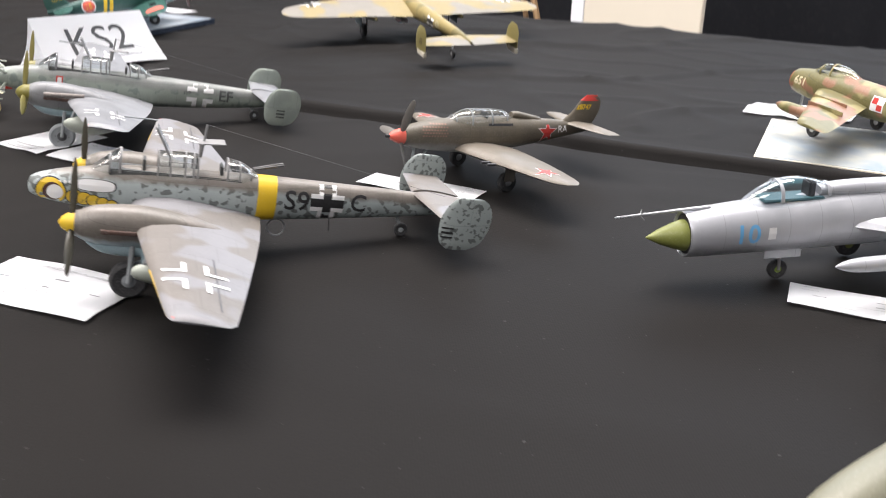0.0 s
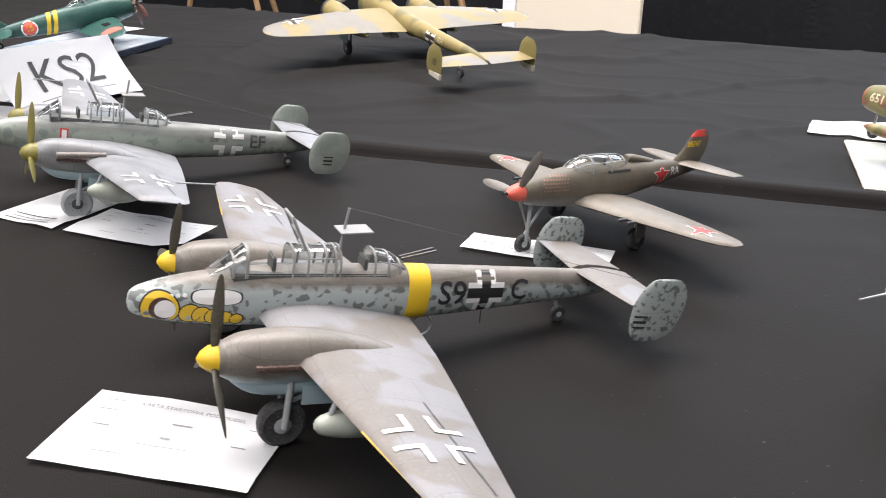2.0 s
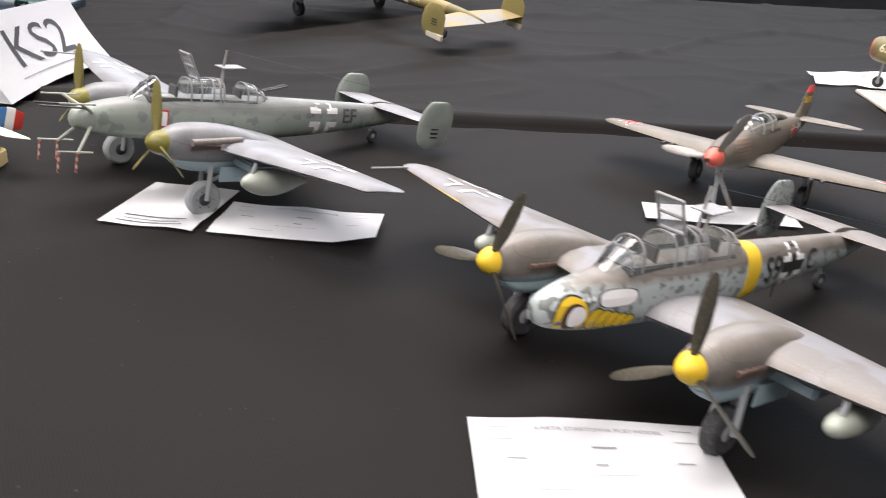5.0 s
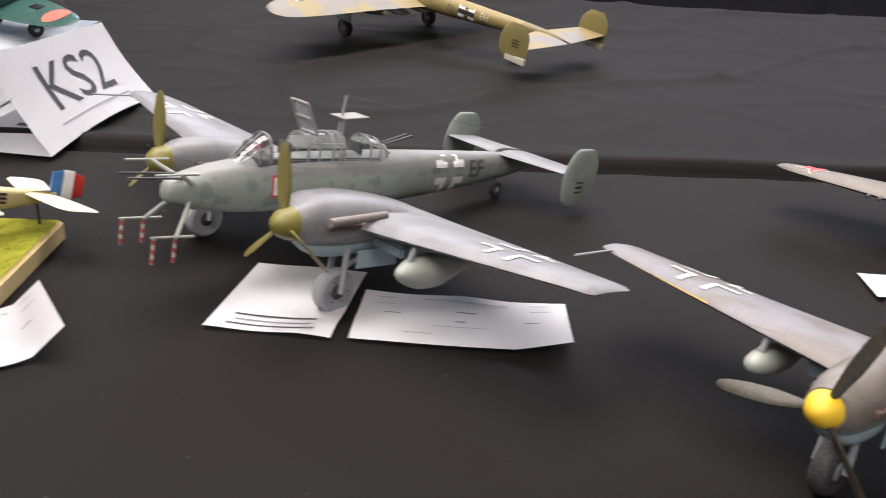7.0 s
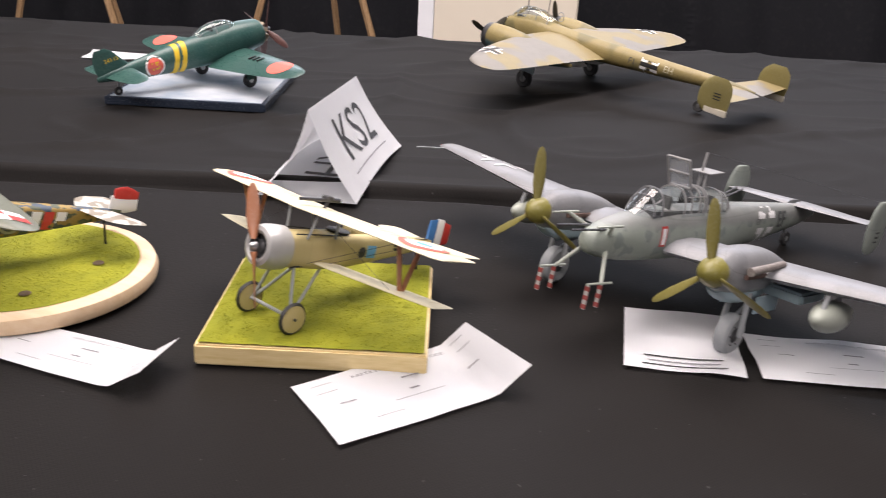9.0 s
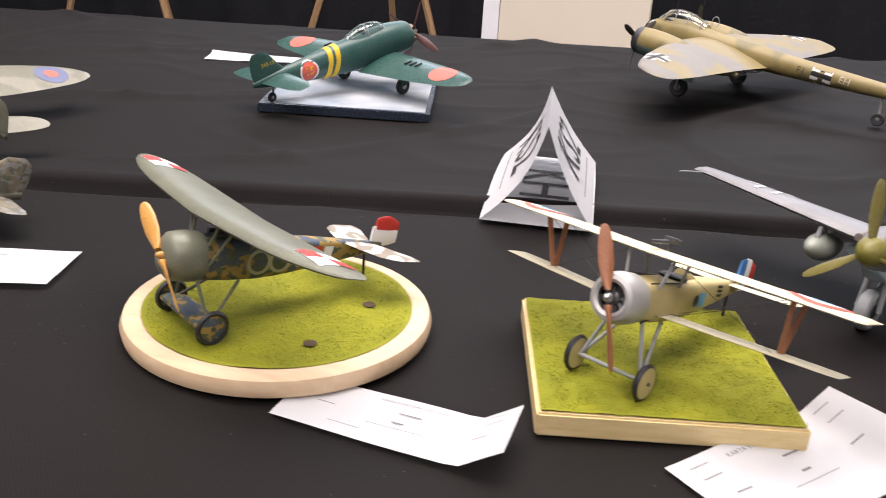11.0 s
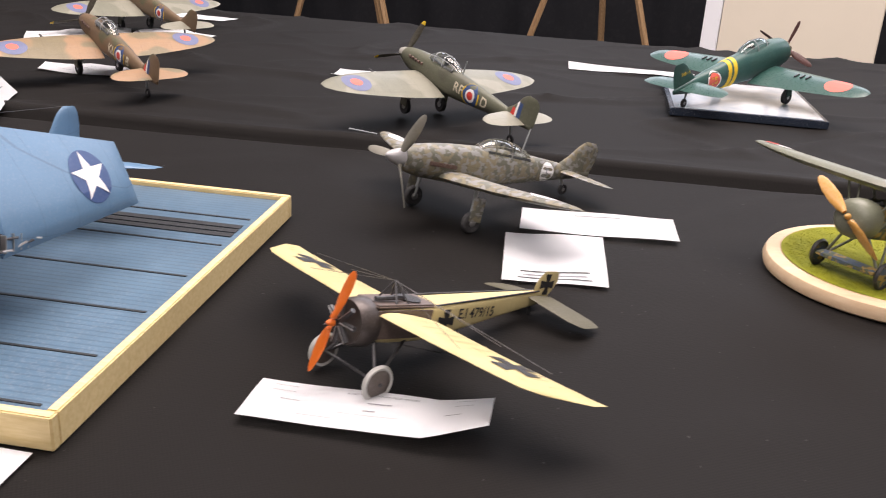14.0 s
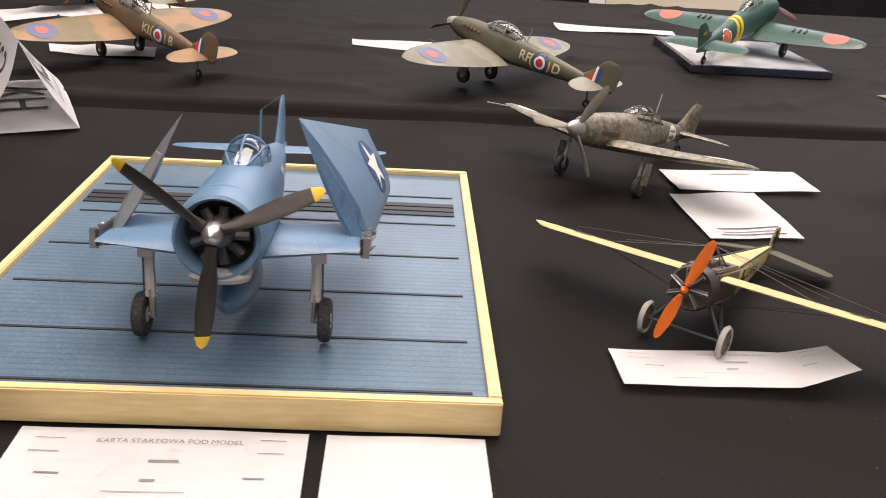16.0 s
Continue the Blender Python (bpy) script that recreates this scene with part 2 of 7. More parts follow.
def text_bm(words, size, bold=0.0):
    cu = bpy.data.curves.new("lettering", "FONT")
    cu.body, cu.size, cu.align_x, cu.align_y, cu.resolution_u, cu.offset = words, size, "CENTER", "CENTER", 3, bold
    tmp = bpy.data.objects.new("lettering", cu)
    me = bpy.data.meshes.new_from_object(tmp)
    bm = bmesh.new()
    bm.from_mesh(me)
    bpy.data.objects.remove(tmp)
    bpy.data.curves.remove(cu)
    bpy.data.meshes.remove(me)
    return bm


def decal(name, bm, on, origin, u, v, material, label="", step=0.22, lift=0.012):
    """Lays a flat figure on the part `on`, pressed on along the normal of u and v."""
    u, v, origin = Vector(u).normalized(), Vector(v).normalized(), Vector(origin)
    n = u.cross(v)
    if bm.verts:
        for k in (0, 1):
            vals = [w.co[k] for w in bm.verts]
            x = math.floor(min(vals) / step) * step + step
            while x < max(vals):
                no = Vector((1, 0, 0)) if k == 0 else Vector((0, 1, 0))
                bmesh.ops.bisect_plane(bm, geom=bm.verts[:] + bm.edges[:] + bm.faces[:], plane_co=no * x, plane_no=no)
                x += step
    lost, tree = [], BVH[on.name]
    for w in bm.verts:
        p = origin + u * w.co.x + v * w.co.y
        hit, nor, _, _ = tree.ray_cast(p + n * 3, -n)
        if hit is None:
            lost.append(w)
        else:
            w.co = hit + n * lift
    bmesh.ops.delete(bm, geom=lost, context="VERTS")
    for w in bm.verts:
        w.co *= S
    me = bpy.data.meshes.new(name)
    bm.to_mesh(me)
    bm.free()
    me.materials.append(material)
    ob = new(name, me)
    ob.parent = on
    if label:
        ob["label"] = label
    return ob

def hood_mat():
    m = bpy.data.materials.new("cloudy_hood")
    m.use_nodes = True
    t = m.node_tree
    t.nodes.remove(t.nodes["Principled BSDF"])
    tr, df, mx = t.nodes.new("ShaderNodeBsdfTransparent"), t.nodes.new("ShaderNodeBsdfDiffuse"), t.nodes.new("ShaderNodeMixShader")
    df.inputs[0].default_value = (0.6, 0.63, 0.66, 1)
    mx.inputs[0].default_value = 0.3
    t.links.new(tr.outputs[0], mx.inputs[1])
    t.links.new(df.outputs[0], mx.inputs[2])
    t.links.new(mx.outputs[0], t.nodes["Material Output"].inputs[0])
    return m


CLOUDY = hood_mat()

# ---- hall ----
TURN = 15.5  # the tables' heading
WALL = paint("grey_wall", (0.35, 0.35, 0.37), 0.8, wear=0.06, scale=2, bump_scale=80)
FLOOR = paint("grey_hall_floor", (0.2, 0.19, 0.185), 0.45, wear=0.1, scale=3, bump_scale=60)
CURTAIN = paint("black_curtain", (0.012, 0.013, 0.018), 0.8, wear=0.03, scale=4, bump_scale=200)
CEIL = paint("white_ceiling", (0.7, 0.7, 0.7), 0.8, wear=0.03, scale=3, bump_scale=60)
X0, X1, Y0, Y1, ZF, ZC = -8.0, 6.0, -5.0, 7.2, -0.75, 3.9
tagged(obj("floor", box(X0, X1, Y0, Y1, ZF - 0.1, ZF), FLOOR), "grey worn hall floor", "floor", kind="structure")
tagged(obj("ceiling", box(X0, X1, Y0, Y1, ZC, ZC + 0.1), CEIL), "white hall ceiling", "ceiling", kind="structure")
for nm, b in (("wall_west", (X0 - 0.2, X0, Y0, Y1)), ("wall_east", (X1, X1 + 0.2, Y0, Y1)), ("wall_south", (X0 - 0.2, X1 + 0.2, Y0 - 0.2, Y0))):
    tagged(obj(nm, box(*b, ZF, ZC), WALL), "plain grey hall wall", "wall", kind="structure")
# the far wall has a band of windows above the curtain
tagged(obj("wall_north", box(X0 - 0.2, X1 + 0.2, Y1, Y1 + 0.2, ZF, 1.3), WALL), "plain grey hall wall below windows", "wall", kind="structure")
tagged(obj("wall_north_top", box(X0 - 0.2, X1 + 0.2, Y1, Y1 + 0.2, 3.7, ZC), WALL), "plain grey wall above windows", "wall", kind="structure")


def curtain():
    bm = bmesh.new()
    n, rows = 400, []
    for k in range(n + 1):
        x = -7.5 + 13.0 * k / n
        y = 5.0 + 0.018 * math.sin(x * 9) + 0.01 * math.sin(x * 23 + 1)
        rows.append((bm.verts.new((x, y, ZF + 0.02)), bm.verts.new((x, y, 1.25))))
    for a, b in zip(rows, rows[1:]):
        bm.faces.new((a[0], b[0], b[1], a[1]))
    bmesh.ops.solidify(bm, geom=bm.faces[:], thickness=0.004)
    return tagged(obj("curtain", bm, CURTAIN), "black pleated curtain hanging behind the tables", "curtain", kind="structure")


curtain()


# ---- tables with their cloths ----
def table_point(u, v):
    a = radians(TURN)
    return (-1.2 + u * math.cos(a) - v * math.sin(a), 1.077 + u * math.sin(a) + v * math.cos(a))


def rise(u, v):
    """Height of the cloth: a padded step where the two tables meet, soft creases, hanging edges."""
    z = 0.0
    w = v + 0.006 * noise.noise((u * 1.3, 3.0, 0.0))
    if w > 0:
        up = min(w / 0.016, 1.0)
        z += 0.0105 * (1 - (1 - up) ** 2.5) * (1 - 0.80 * min(max((w - 0.016) / 0.05, 0), 1) ** 0.8)
    if -0.016 < w < 0.006:
        z -= 0.009 * (1 - abs(w + 0.005) / 0.011)
    crease = noise.noise((u * 2.1 + v * 0.7, v * 3.0 - u * 1.6, 2.0))
    z += 0.0062 * max(0.0, 1 - abs(crease) * 10) ** 1.5 * (1.0 if v > 0.1 else 0.3)
    fine = noise.noise((u * 4.3 - v * 2.2, v * 7.0 + u * 1.1, 6.0))
    z += 0.0032 * max(0.0, 1 - abs(fine) * 9) * (1.0 if v > 0.12 else 0.15)
    z += 0.0012 * noise.noise((u * 5, v * 5, 1.0))
    return z


def tablecloth(name, v_rows, u0, u1, label):
    bm = bmesh.new()
    nu = 500
    grid = []
    for v in v_rows:
        row = []
        for k in range(nu + 1):
            u = u0 + (u1 - u0) * k / nu
            x, y = table_point(u, v)
            row.append(bm.verts.new((x, y, rise(u, v))))
        grid.append(row)
    for a, b in zip(grid, grid[1:]):
        for k in range(nu):
            bm.faces.new((a[k], a[k + 1], b[k + 1], b[k]))
    return bm


def hem(bm, u0, u1, v_edge, out):
    """The part of a cloth that hangs over a table's edge in soft folds."""
    nu, rows = 500, []
    for j in range(9):
        row = []
        for k in range(nu + 1):
            u = u0 + (u1 - u0) * k / nu
            drop = 0.70 * max(0, j - 1) / 7
            v = v_edge + out * (0.0 if j == 0 else 0.012 + 0.02 * drop * math.sin(u * 26))
            x, y = table_point(u, v)
            row.append(bm.verts.new((x, y, rise(u, v_edge) if j == 0 else -0.012 - drop)))
        rows.append(row)
    for a, b in zip(rows, rows[1:]):
        for k in range(nu):
            bm.faces.new((a[k], a[k + 1], b[k + 1], b[k]))


def spread(a, b, step):
    n = max(1, round((b - a) / step))
    return [a + (b - a) * k / n for k in range(n + 1)]


vs = spread(-1.45, -0.06, 0.02) + spread(-0.055, 0.09, 0.0035)[1:] + spread(0.1, 1.03, 0.01)
cl = tablecloth("tablecloth", vs, -2.6, 2.4, "")
hem(cl, -2.6, 2.4, 1.03, 1)
hem(cl, -2.6, 2.4, -1.45, -1)
bmesh.ops.remove_doubles(cl, verts=cl.verts[:], dist=0.0005)
tagged(obj("tablecloth", cl, CLOTH), "creased black cloth over two joined tables", "tablecloth", kind="structure")
WOODTOP = paint("table_laminate", (0.3, 0.28, 0.25), 0.5)
for lab, v0, v1 in (("front", -1.44, -0.02), ("rear", 0.0, 1.02)):
    e = thing("folding_table", Matrix.Translation((*table_point(-0.1, (v0 + v1) / 2), 0)) @ pose(0, 0, 0, 0, 0, TURN),
              "laminate folding table hidden under black cloth", "table", "exhibition tables")
    h = (v1 - v0) / 2
    obj("tabletop", box(-2.45, 2.45, -h, h, -0.045, -0.008, 0.004), WOODTOP, e)
    for sx in (-2.3, 2.3):
        for sy in (-h + 0.08, h - 0.08):
            obj("leg", tube((sx, sy, ZF), (sx, sy, -0.045), 0.016), paint("steel", (0.5, 0.5, 0.5), 0.35, 1.0), e)

# ---- boards and easels behind the tables ----
CREAM = paint("cream_board", (0.72, 0.66, 0.55), 0.6, wear=0.03, scale=6)
BWHITE = paint("white_board_edge", (0.8, 0.82, 0.86), 0.6, wear=0.03, scale=6)
bd = thing("display_board", pose(-1.643, 3.82, ZF, 0, 0, -8), "large blank cream display board on feet", "board")
obj("panel", box(-0.257, 0.327, -0.012, 0.012, 0.06, 1.9, 0.003), CREAM, bd)
obj("edge_panel", box(-0.327, -0.260, -0.014, 0.010, 0.06, 1.9, 0.003), BWHITE, bd, "white side strip")
for sx in (-0.3, 0.3):
    obj("foot", box(sx - 0.03, sx + 0.03, -0.25, 0.25, 0.0, 0.06, 0.005), BWHITE, bd)
OAK = wood_mat("easel_wood", (0.22, 0.13, 0.06), (0.35, 0.22, 0.11), 30.0, (8, 8, 1))


def easel(x, y, turn):
    e = thing("easel", pose(x, y, ZF, 0, 0, turn), "brown wooden easel with splayed legs", "easel", "easels behind the tables")
    for a, b in (((-0.40, 0, 0), (-0.02, 0.02, 1.24)), ((0.40, 0, 0), (0.02, 0.02, 1.24)), ((0.0, 0.5, 0), (0, 0.05, 1.2))):
        obj("leg", tube(a, b, 0.016, 0.014, 6), OAK, e)
    obj("crossbar", box(-0.12, 0.12, -0.03, -0.005, 1.0, 1.03, 0.003), OAK, e)
    return e


easel(-2.45, 3.9, 4)
easel(-3.675, 3.9, -6)
dr = thing("draped_stand", pose(-2.095, 3.9, ZF), "pale cloth draped over a narrow stand", "stand")
obj("pole", tube((0, 0, 0), (0, 0, 1.5), 0.02), OAK, dr)
obj("drape", loft([(0.30, 0, 0.10, 0.06, 2.4), (0.8, 0.01, 0.17, 0.07, 2.2), (1.3, 0.0, 0.09, 0.06, 2.5), (1.6, 0, 0.03, 0.03, 2)], 20), PAPER, dr)
for v in dr.children[1].data.vertices:
    v.co = (v.co.y, v.co.z, v.co.x)


# ---- papers ----
def cloth_z(x, y):
    a = radians(TURN)
    dx, dy = x + 1.2, y - 1.077
    return rise(dx * math.cos(a) + dy * math.sin(a), -dx * math.sin(a) + dy * math.cos(a))


def sheet(corners, bow, label, bars=(), words=(), n=16, m=6, over=0.0, crease=None, at_u=0.76):
    """A card by its four corners (far left, far right, near right, near left), with an optional fold (far, near) where its end bends up; bars and words in its own unit square."""
    fl, fr, nr, nl = (Vector((*c[:2], c[2] if len(c) > 2 else 0.0)) for c in corners)
    if crease:
        fc, nc = (Vector((*c[:2], c[2] if len(c) > 2 else 0.0)) for c in crease)
    else:
        fc, nc = fl.lerp(fr, at_u), nl.lerp(nr, at_u)

    def at(u, v, up=0.0):
        if u < at_u:
            p, q = nl.lerp(nc, u / at_u), fl.lerp(fc, u / at_u)
        else:
            p, q = nc.lerp(nr, (u - at_u) / (1 - at_u)), fc.lerp(fr, (u - at_u) / (1 - at_u))
        p = p.lerp(q, v)
        p.z += cloth_z(p.x, p.y) + 0.0022 + over + bow * (0.5 + 0.5 * math.cos(u * 7 + v * 2)) + up
        return p
    c = (fl + fr + nr + nl) / 4
    c.z = 0.0
    e = thing("paper_card", Matrix.Translation((c.x, c.y, 0)), label, "card", "entry cards")
    bm = bmesh.new()
    g = [[bm.verts.new(at(i / n, j / m) - Vector((c.x, c.y, 0))) for i in range(n + 1)] for j in range(m + 1)]
    for a, b in zip(g, g[1:]):
        for i in range(n):
            bm.faces.new((a[i], a[i + 1], b[i + 1], b[i]))
    bmesh.ops.solidify(bm, geom=bm.faces[:], thickness=0.0003)
    obj("sheet", bm, PAPER, e)

    def lay(bm2, name, mat):
        for k in (0, 1):
            for s in range(1, 24):
                no = Vector((1, 0, 0)) if k == 0 else Vector((0, 1, 0))
                bmesh.ops.bisect_plane(bm2, geom=bm2.verts[:] + bm2.edges[:] + bm2.faces[:], plane_co=no * s / 24, plane_no=no)
        for w in bm2.verts:
            w.co = at(w.co.x, w.co.y, 0.0005) - Vector((c.x, c.y, 0))
        obj(name, bm2, mat, e, smooth=False)
    for u, v, w, h, dark in bars:
        lay(flat([rect(u, v, w, h)]), "print_bar", INK if dark else GREYINK)
    asp = ((fr - fl).length + (nr - nl).length) / max(1e-6, (fl - nl).length + (fr - nr).length)
    for txt, u, v, size in words:
        b2 = text_bm(txt, size)
        for w in b2.verts:
            w.co = Vector((u + w.co.x / asp, v + w.co.y, 0))
        lay(b2, "lettering", GREYINK)
    return e


FORM = [(0.53, 0.66, 0.10, 0.02, 0), (0.50, 0.47, 0.05, 0.022, 0), (0.5, 0.36, 0.26, 0.006, 0), (0.17, 0.52, 0.08, 0.014, 0), (0.84, 0.5, 0.07, 0.014, 0),
        (0.12, 0.88, 0.10, 0.008, 0), (0.12, 0.74, 0.10, 0.008, 0), (0.88, 0.9, 0.09, 0.008, 0), (0.88, 0.76, 0.09, 0.008, 0), (0.3, 0.2, 0.14, 0.008, 0)]
TITLE = [("KARTA STARTOWA POD MODEL", 0.53, 0.86, 0.062)]
SIDE = [(0.5, 0.2, 0.66, 0.018, 1), (0.5, 0.13, 0.6, 0.014, 0), (0.5, 0.07, 0.7, 0.014, 1)]
sheet([(-0.535, 0.655), (-0.406, 0.697), (-0.380, 0.627), (-0.507, 0.579)], 0.0012, "white printed entry card lying under a propeller", FORM, TITLE)
sheet([(-0.811, 0.889), (-0.678, 0.903, 0.006), (-0.665, 0.849, 0.009), (-0.799, 0.822)], 0.0006, "creased white printed entry card", FORM, TITLE, crease=((-0.712, 0.896, 0.004), (-0.697, 0.841, 0.002)))
sheet([(-0.897, 0.903), (-0.820, 0.916), (-0.809, 0.817), (-0.889, 0.807)], 0.0008, "white square voting card under a wheel", SIDE)
sheet([(-1.083, 0.704), (-0.997, 0.799, 0.017), (-0.942, 0.749, 0.020), (-1.031, 0.654)], 0.0006, "white entry card bent up at one end", FORM, TITLE, crease=((-1.012, 0.789), (-0.960, 0.739)), at_u=0.8)
sheet([(-1.293, 0.723), (-1.160, 0.707, 0.019), (-1.161, 0.663, 0.016), (-1.295, 0.675)], 0.0008, "white entry card with a bent-up end beside a round base", FORM, TITLE, crease=((-1.183, 0.711, 0.002), (-1.185, 0.663, 0.001)), at_u=0.8)
sheet([(-1.645, 0.704), (-1.568, 0.738), (-1.535, 0.633), (-1.611, 0.605)], 0.001, "white square voting card overlapping another card", SIDE)
sheet([(-1.656, 0.778), (-1.524, 0.823), (-1.506, 0.760), (-1.636, 0.714)], 0.0015, "blank white entry card under a wing", [(0.5, 0.8, 0.3, 0.02, 0)], over=0.001)
sheet([(-1.679, 0.393), (-1.548, 0.428, 0.008), (-1.536, 0.387, 0.015), (-1.667, 0.349, 0.002)], 0.0012, "wavy white printed entry card under a wheel", FORM, TITLE, crease=((-1.575, 0.417, 0.003), (-1.567, 0.374, 0.005)))
sheet([(-1.956, 0.215), (-1.819, 0.252), (-1.797, 0.178), (-1.934, 0.141)], 0.0008, "white printed entry card at a framed base", FORM, TITLE)
sheet([(-1.810, 0.254), (-1.733, 0.275), (-1.706, 0.178), (-1.783, 0.155)], 0.0006, "white square voting card at a framed base", SIDE)
sheet([(-0.477, 1.043), (-0.346, 1.078), (-0.336, 1.036), (-0.469, 1.002)], 0.0015, "white entry card under a nose wheel", FORM)
sheet([(-0.012, 1.065), (0.123, 1.103), (0.136, 1.060), (0.001, 1.022)], 0.001, "white entry card beside a silver jet", FORM)
sheet([(-2.144, 1.276), (-2.01, 1.32), (-1.985, 1.25), (-2.118, 1.199)], 0.001, "white entry card behind a green fighter", FORM)
sheet([(-2.508, 1.021), (-2.361, 1.058), (-2.334, 1.005), (-2.463, 0.961)], 0.001, "white entry card under a brown fighter", FORM)
sheet([(-2.74, 1.20), (-2.62, 1.33), (-2.55, 1.25), (-2.66, 1.12)], 0.001, "white entry card far on the table", FORM)
sheet([(-1.865, 1.610), (-1.648, 1.660), (-1.641, 1.605), (-1.846, 1.550)], 0.001, "white folded entry card behind a green aircraft", [])
sheet([(-0.298, 1.707), (-0.160, 1.745), (-0.145, 1.66), (-0.289, 1.625)], 0.001, "white entry card partly under a glossy base", FORM)
sheet([(-2.72, 1.60), (-2.60, 1.63), (-2.60, 1.57), (-2.71, 1.55)], 0.001, "white entry card at the far table edge", [])
sheet([(-2.62, 1.39), (-2.49, 1.41), (-2.47, 1.34), (-2.60, 1.30)], 0.001, "white entry card on the rear table", [])


def tent_sign(m, word):
    """A sheet folded into a prism; both slopes carry the class mark."""
    e = thing("tent_sign", m, "white folded paper sign with class mark " + word, "sign", "class signs")
    nl, nr, nt = (-0.050, 0.0, 0.0), (0.050, 0.0, 0.0), (0.003, -0.003, 0.090)
    flb, frb, ft = (-0.050, 0.225, 0.0), (0.050, 0.225, 0.0), (-0.006, 0.222, 0.080)

    def quad(name, a, b, c, d, mark, sag):
        a, b, c, d = map(Vector, (a, b, c, d))
        no, bow = (b - a).cross(d - a).normalized(), 0.007

        def at(u, v, up=0.0):
            return (a * (1 - u) + b * u) * (1 - v) + (d * (1 - u) + c * u) * v + no * (up + sag * math.sin(math.pi * v)) + Vector((0, 0, bow * math.sin(math.pi * u) * (1 - v) if mark else bow * math.sin(math.pi * v)))
        bm = bmesh.new()
        g = [[bm.verts.new(at(i / 8, j / 8)) for i in range(9)] for j in range(9)]
        for p, q in zip(g, g[1:]):
            for i in range(8):
                bm.faces.new((p[i], p[i + 1], q[i + 1], q[i]))
        bmesh.ops.solidify(bm, geom=bm.faces[:], thickness=0.0003)
        face = obj(name, bm, PAPER, e)
        if not mark:
            b3 = text_bm("KH", 0.62)
            for w in b3.verts:
                w.co = at(0.5 + w.co.y * 1.1, 0.46 - w.co.x * 0.5, 0.001)
            obj("lettering", b3, INK, face, smooth=False)
        if mark:
            for txt, size, v0, mat in ((word, 0.70, 0.50, INK), ("", 0, 0, None)):
                if not txt:
                    b2 = flat([rect(0.5, 0.17, 0.62, 0.013)])
                    mat = GREYINK
                    asp = 1
                else:
                    b2 = text_bm(txt, size)
                    asp = 2.0
                for k in range(1, 12):
                    bmesh.ops.bisect_plane(b2, geom=b2.verts[:] + b2.edges[:] + b2.faces[:], plane_co=(0, k / 12 - 0.5, 0), plane_no=(0, 1, 0))
                    bmesh.ops.bisect_plane(b2, geom=b2.verts[:] + b2.edges[:] + b2.faces[:], plane_co=(k / 12, 0, 0), plane_no=(1, 0, 0))
                for w in b2.verts:
                    w.co = at(0.5 + w.co.x / asp, v0 + w.co.y, 0.0006) if txt else at(w.co.x, w.co.y, 0.0006)
                obj("lettering", b2, mat, face, smooth=False)
    quad("right_slope", nr, frb, ft, nt, True, -0.004)
    quad("left_slope", flb, nl, nt, ft, True, -0.009)
    quad("bottom_flap", nl, nr, frb, flb, False, 0.001)
    return e


tent_sign(pose(-1.217, 1.033, 0.0045, 0, 0, 7), "KS2")
tent_sign(pose(-2.268, 0.644, 0.003, 0, 0, 40), "KS3")

# ---- display bases ----


def grass_mat():
    m, t, b = nodes_of("static_grass")
    a, d = noise_node(t, 45, 4), noise_node(t, 700, 3)
    c = mixc(t, ramp(t, a, 0.3, 0.7), (0.19, 0.205, 0.004), (0.285, 0.29, 0.008))
    c = mixc(t, math_node(t, "MULTIPLY", ramp(t, d, 0.4, 0.75), 0.3), c, (0.13, 0.145, 0.004))
    t.links.new(c, b.inputs["Base Color"])
    b.inputs["Roughness"].default_value = 0.9
    bp = t.nodes.new("ShaderNodeBump")
    bp.inputs["Strength"].default_value, bp.inputs["Distance"].default_value = 0.4, 0.001
    t.links.new(d, bp.inputs["Height"])
    t.links.new(bp.outputs[0], b.inputs["Normal"])
    return m


GRASS = grass_mat()


def blades(inside, n, seed, r):
    """Short grass fibres as thin leaning triangles."""
    rnd = random.Random(seed)
    bm = bmesh.new()
    for _ in range(n):
        x, y = rnd.uniform(-r, r), rnd.uniform(-r, r)
        if not inside(x, y):
            continue
        a, h, l = rnd.uniform(0, 6.28), rnd.uniform(0.0003, 0.0008), rnd.uniform(0, 0.0012)
        dx, dy = 0.00035 * math.cos(a), 0.00035 * math.sin(a)
        bm.faces.new([bm.verts.new(p) for p in ((x - dx, y - dy, 0), (x + dx, y + dy, 0), (x - dy / 0.00035 * l, y + dx / 0.00035 * l, h))])
    return bm


def square_base(m, s, h):
    e = thing("grass_base", m, "square pine plinth topped with green static grass", "base")
    obj("plinth", box(-s, s, -s, s, 0, h, 0.0012), PINE, e)
    bm = bmesh.new()
    n = 30
    g = [[bm.verts.new(((i / n * 2 - 1) * (s - 0.002), (j / n * 2 - 1) * (s - 0.002), h + 0.0012 + 0.001 * noise.noise((i * 0.6, j * 0.6, 5)))) for i in range(n + 1)] for j in range(n + 1)]
    for p, q in zip(g, g[1:]):
        for i in range(n):
            bm.faces.new((p[i], p[i + 1], q[i + 1], q[i]))
    obj("turf", bm, GRASS, e, "olive green grass mat")
    tf = obj("grass", move(blades(lambda x, y: abs(x) < s - 0.003 and abs(y) < s - 0.003, 18000, 3, s), Matrix.Translation((0, 0, h + 0.0012))), GRASS, e, smooth=False)
    tagged(tf, kind="stuff")
    return e


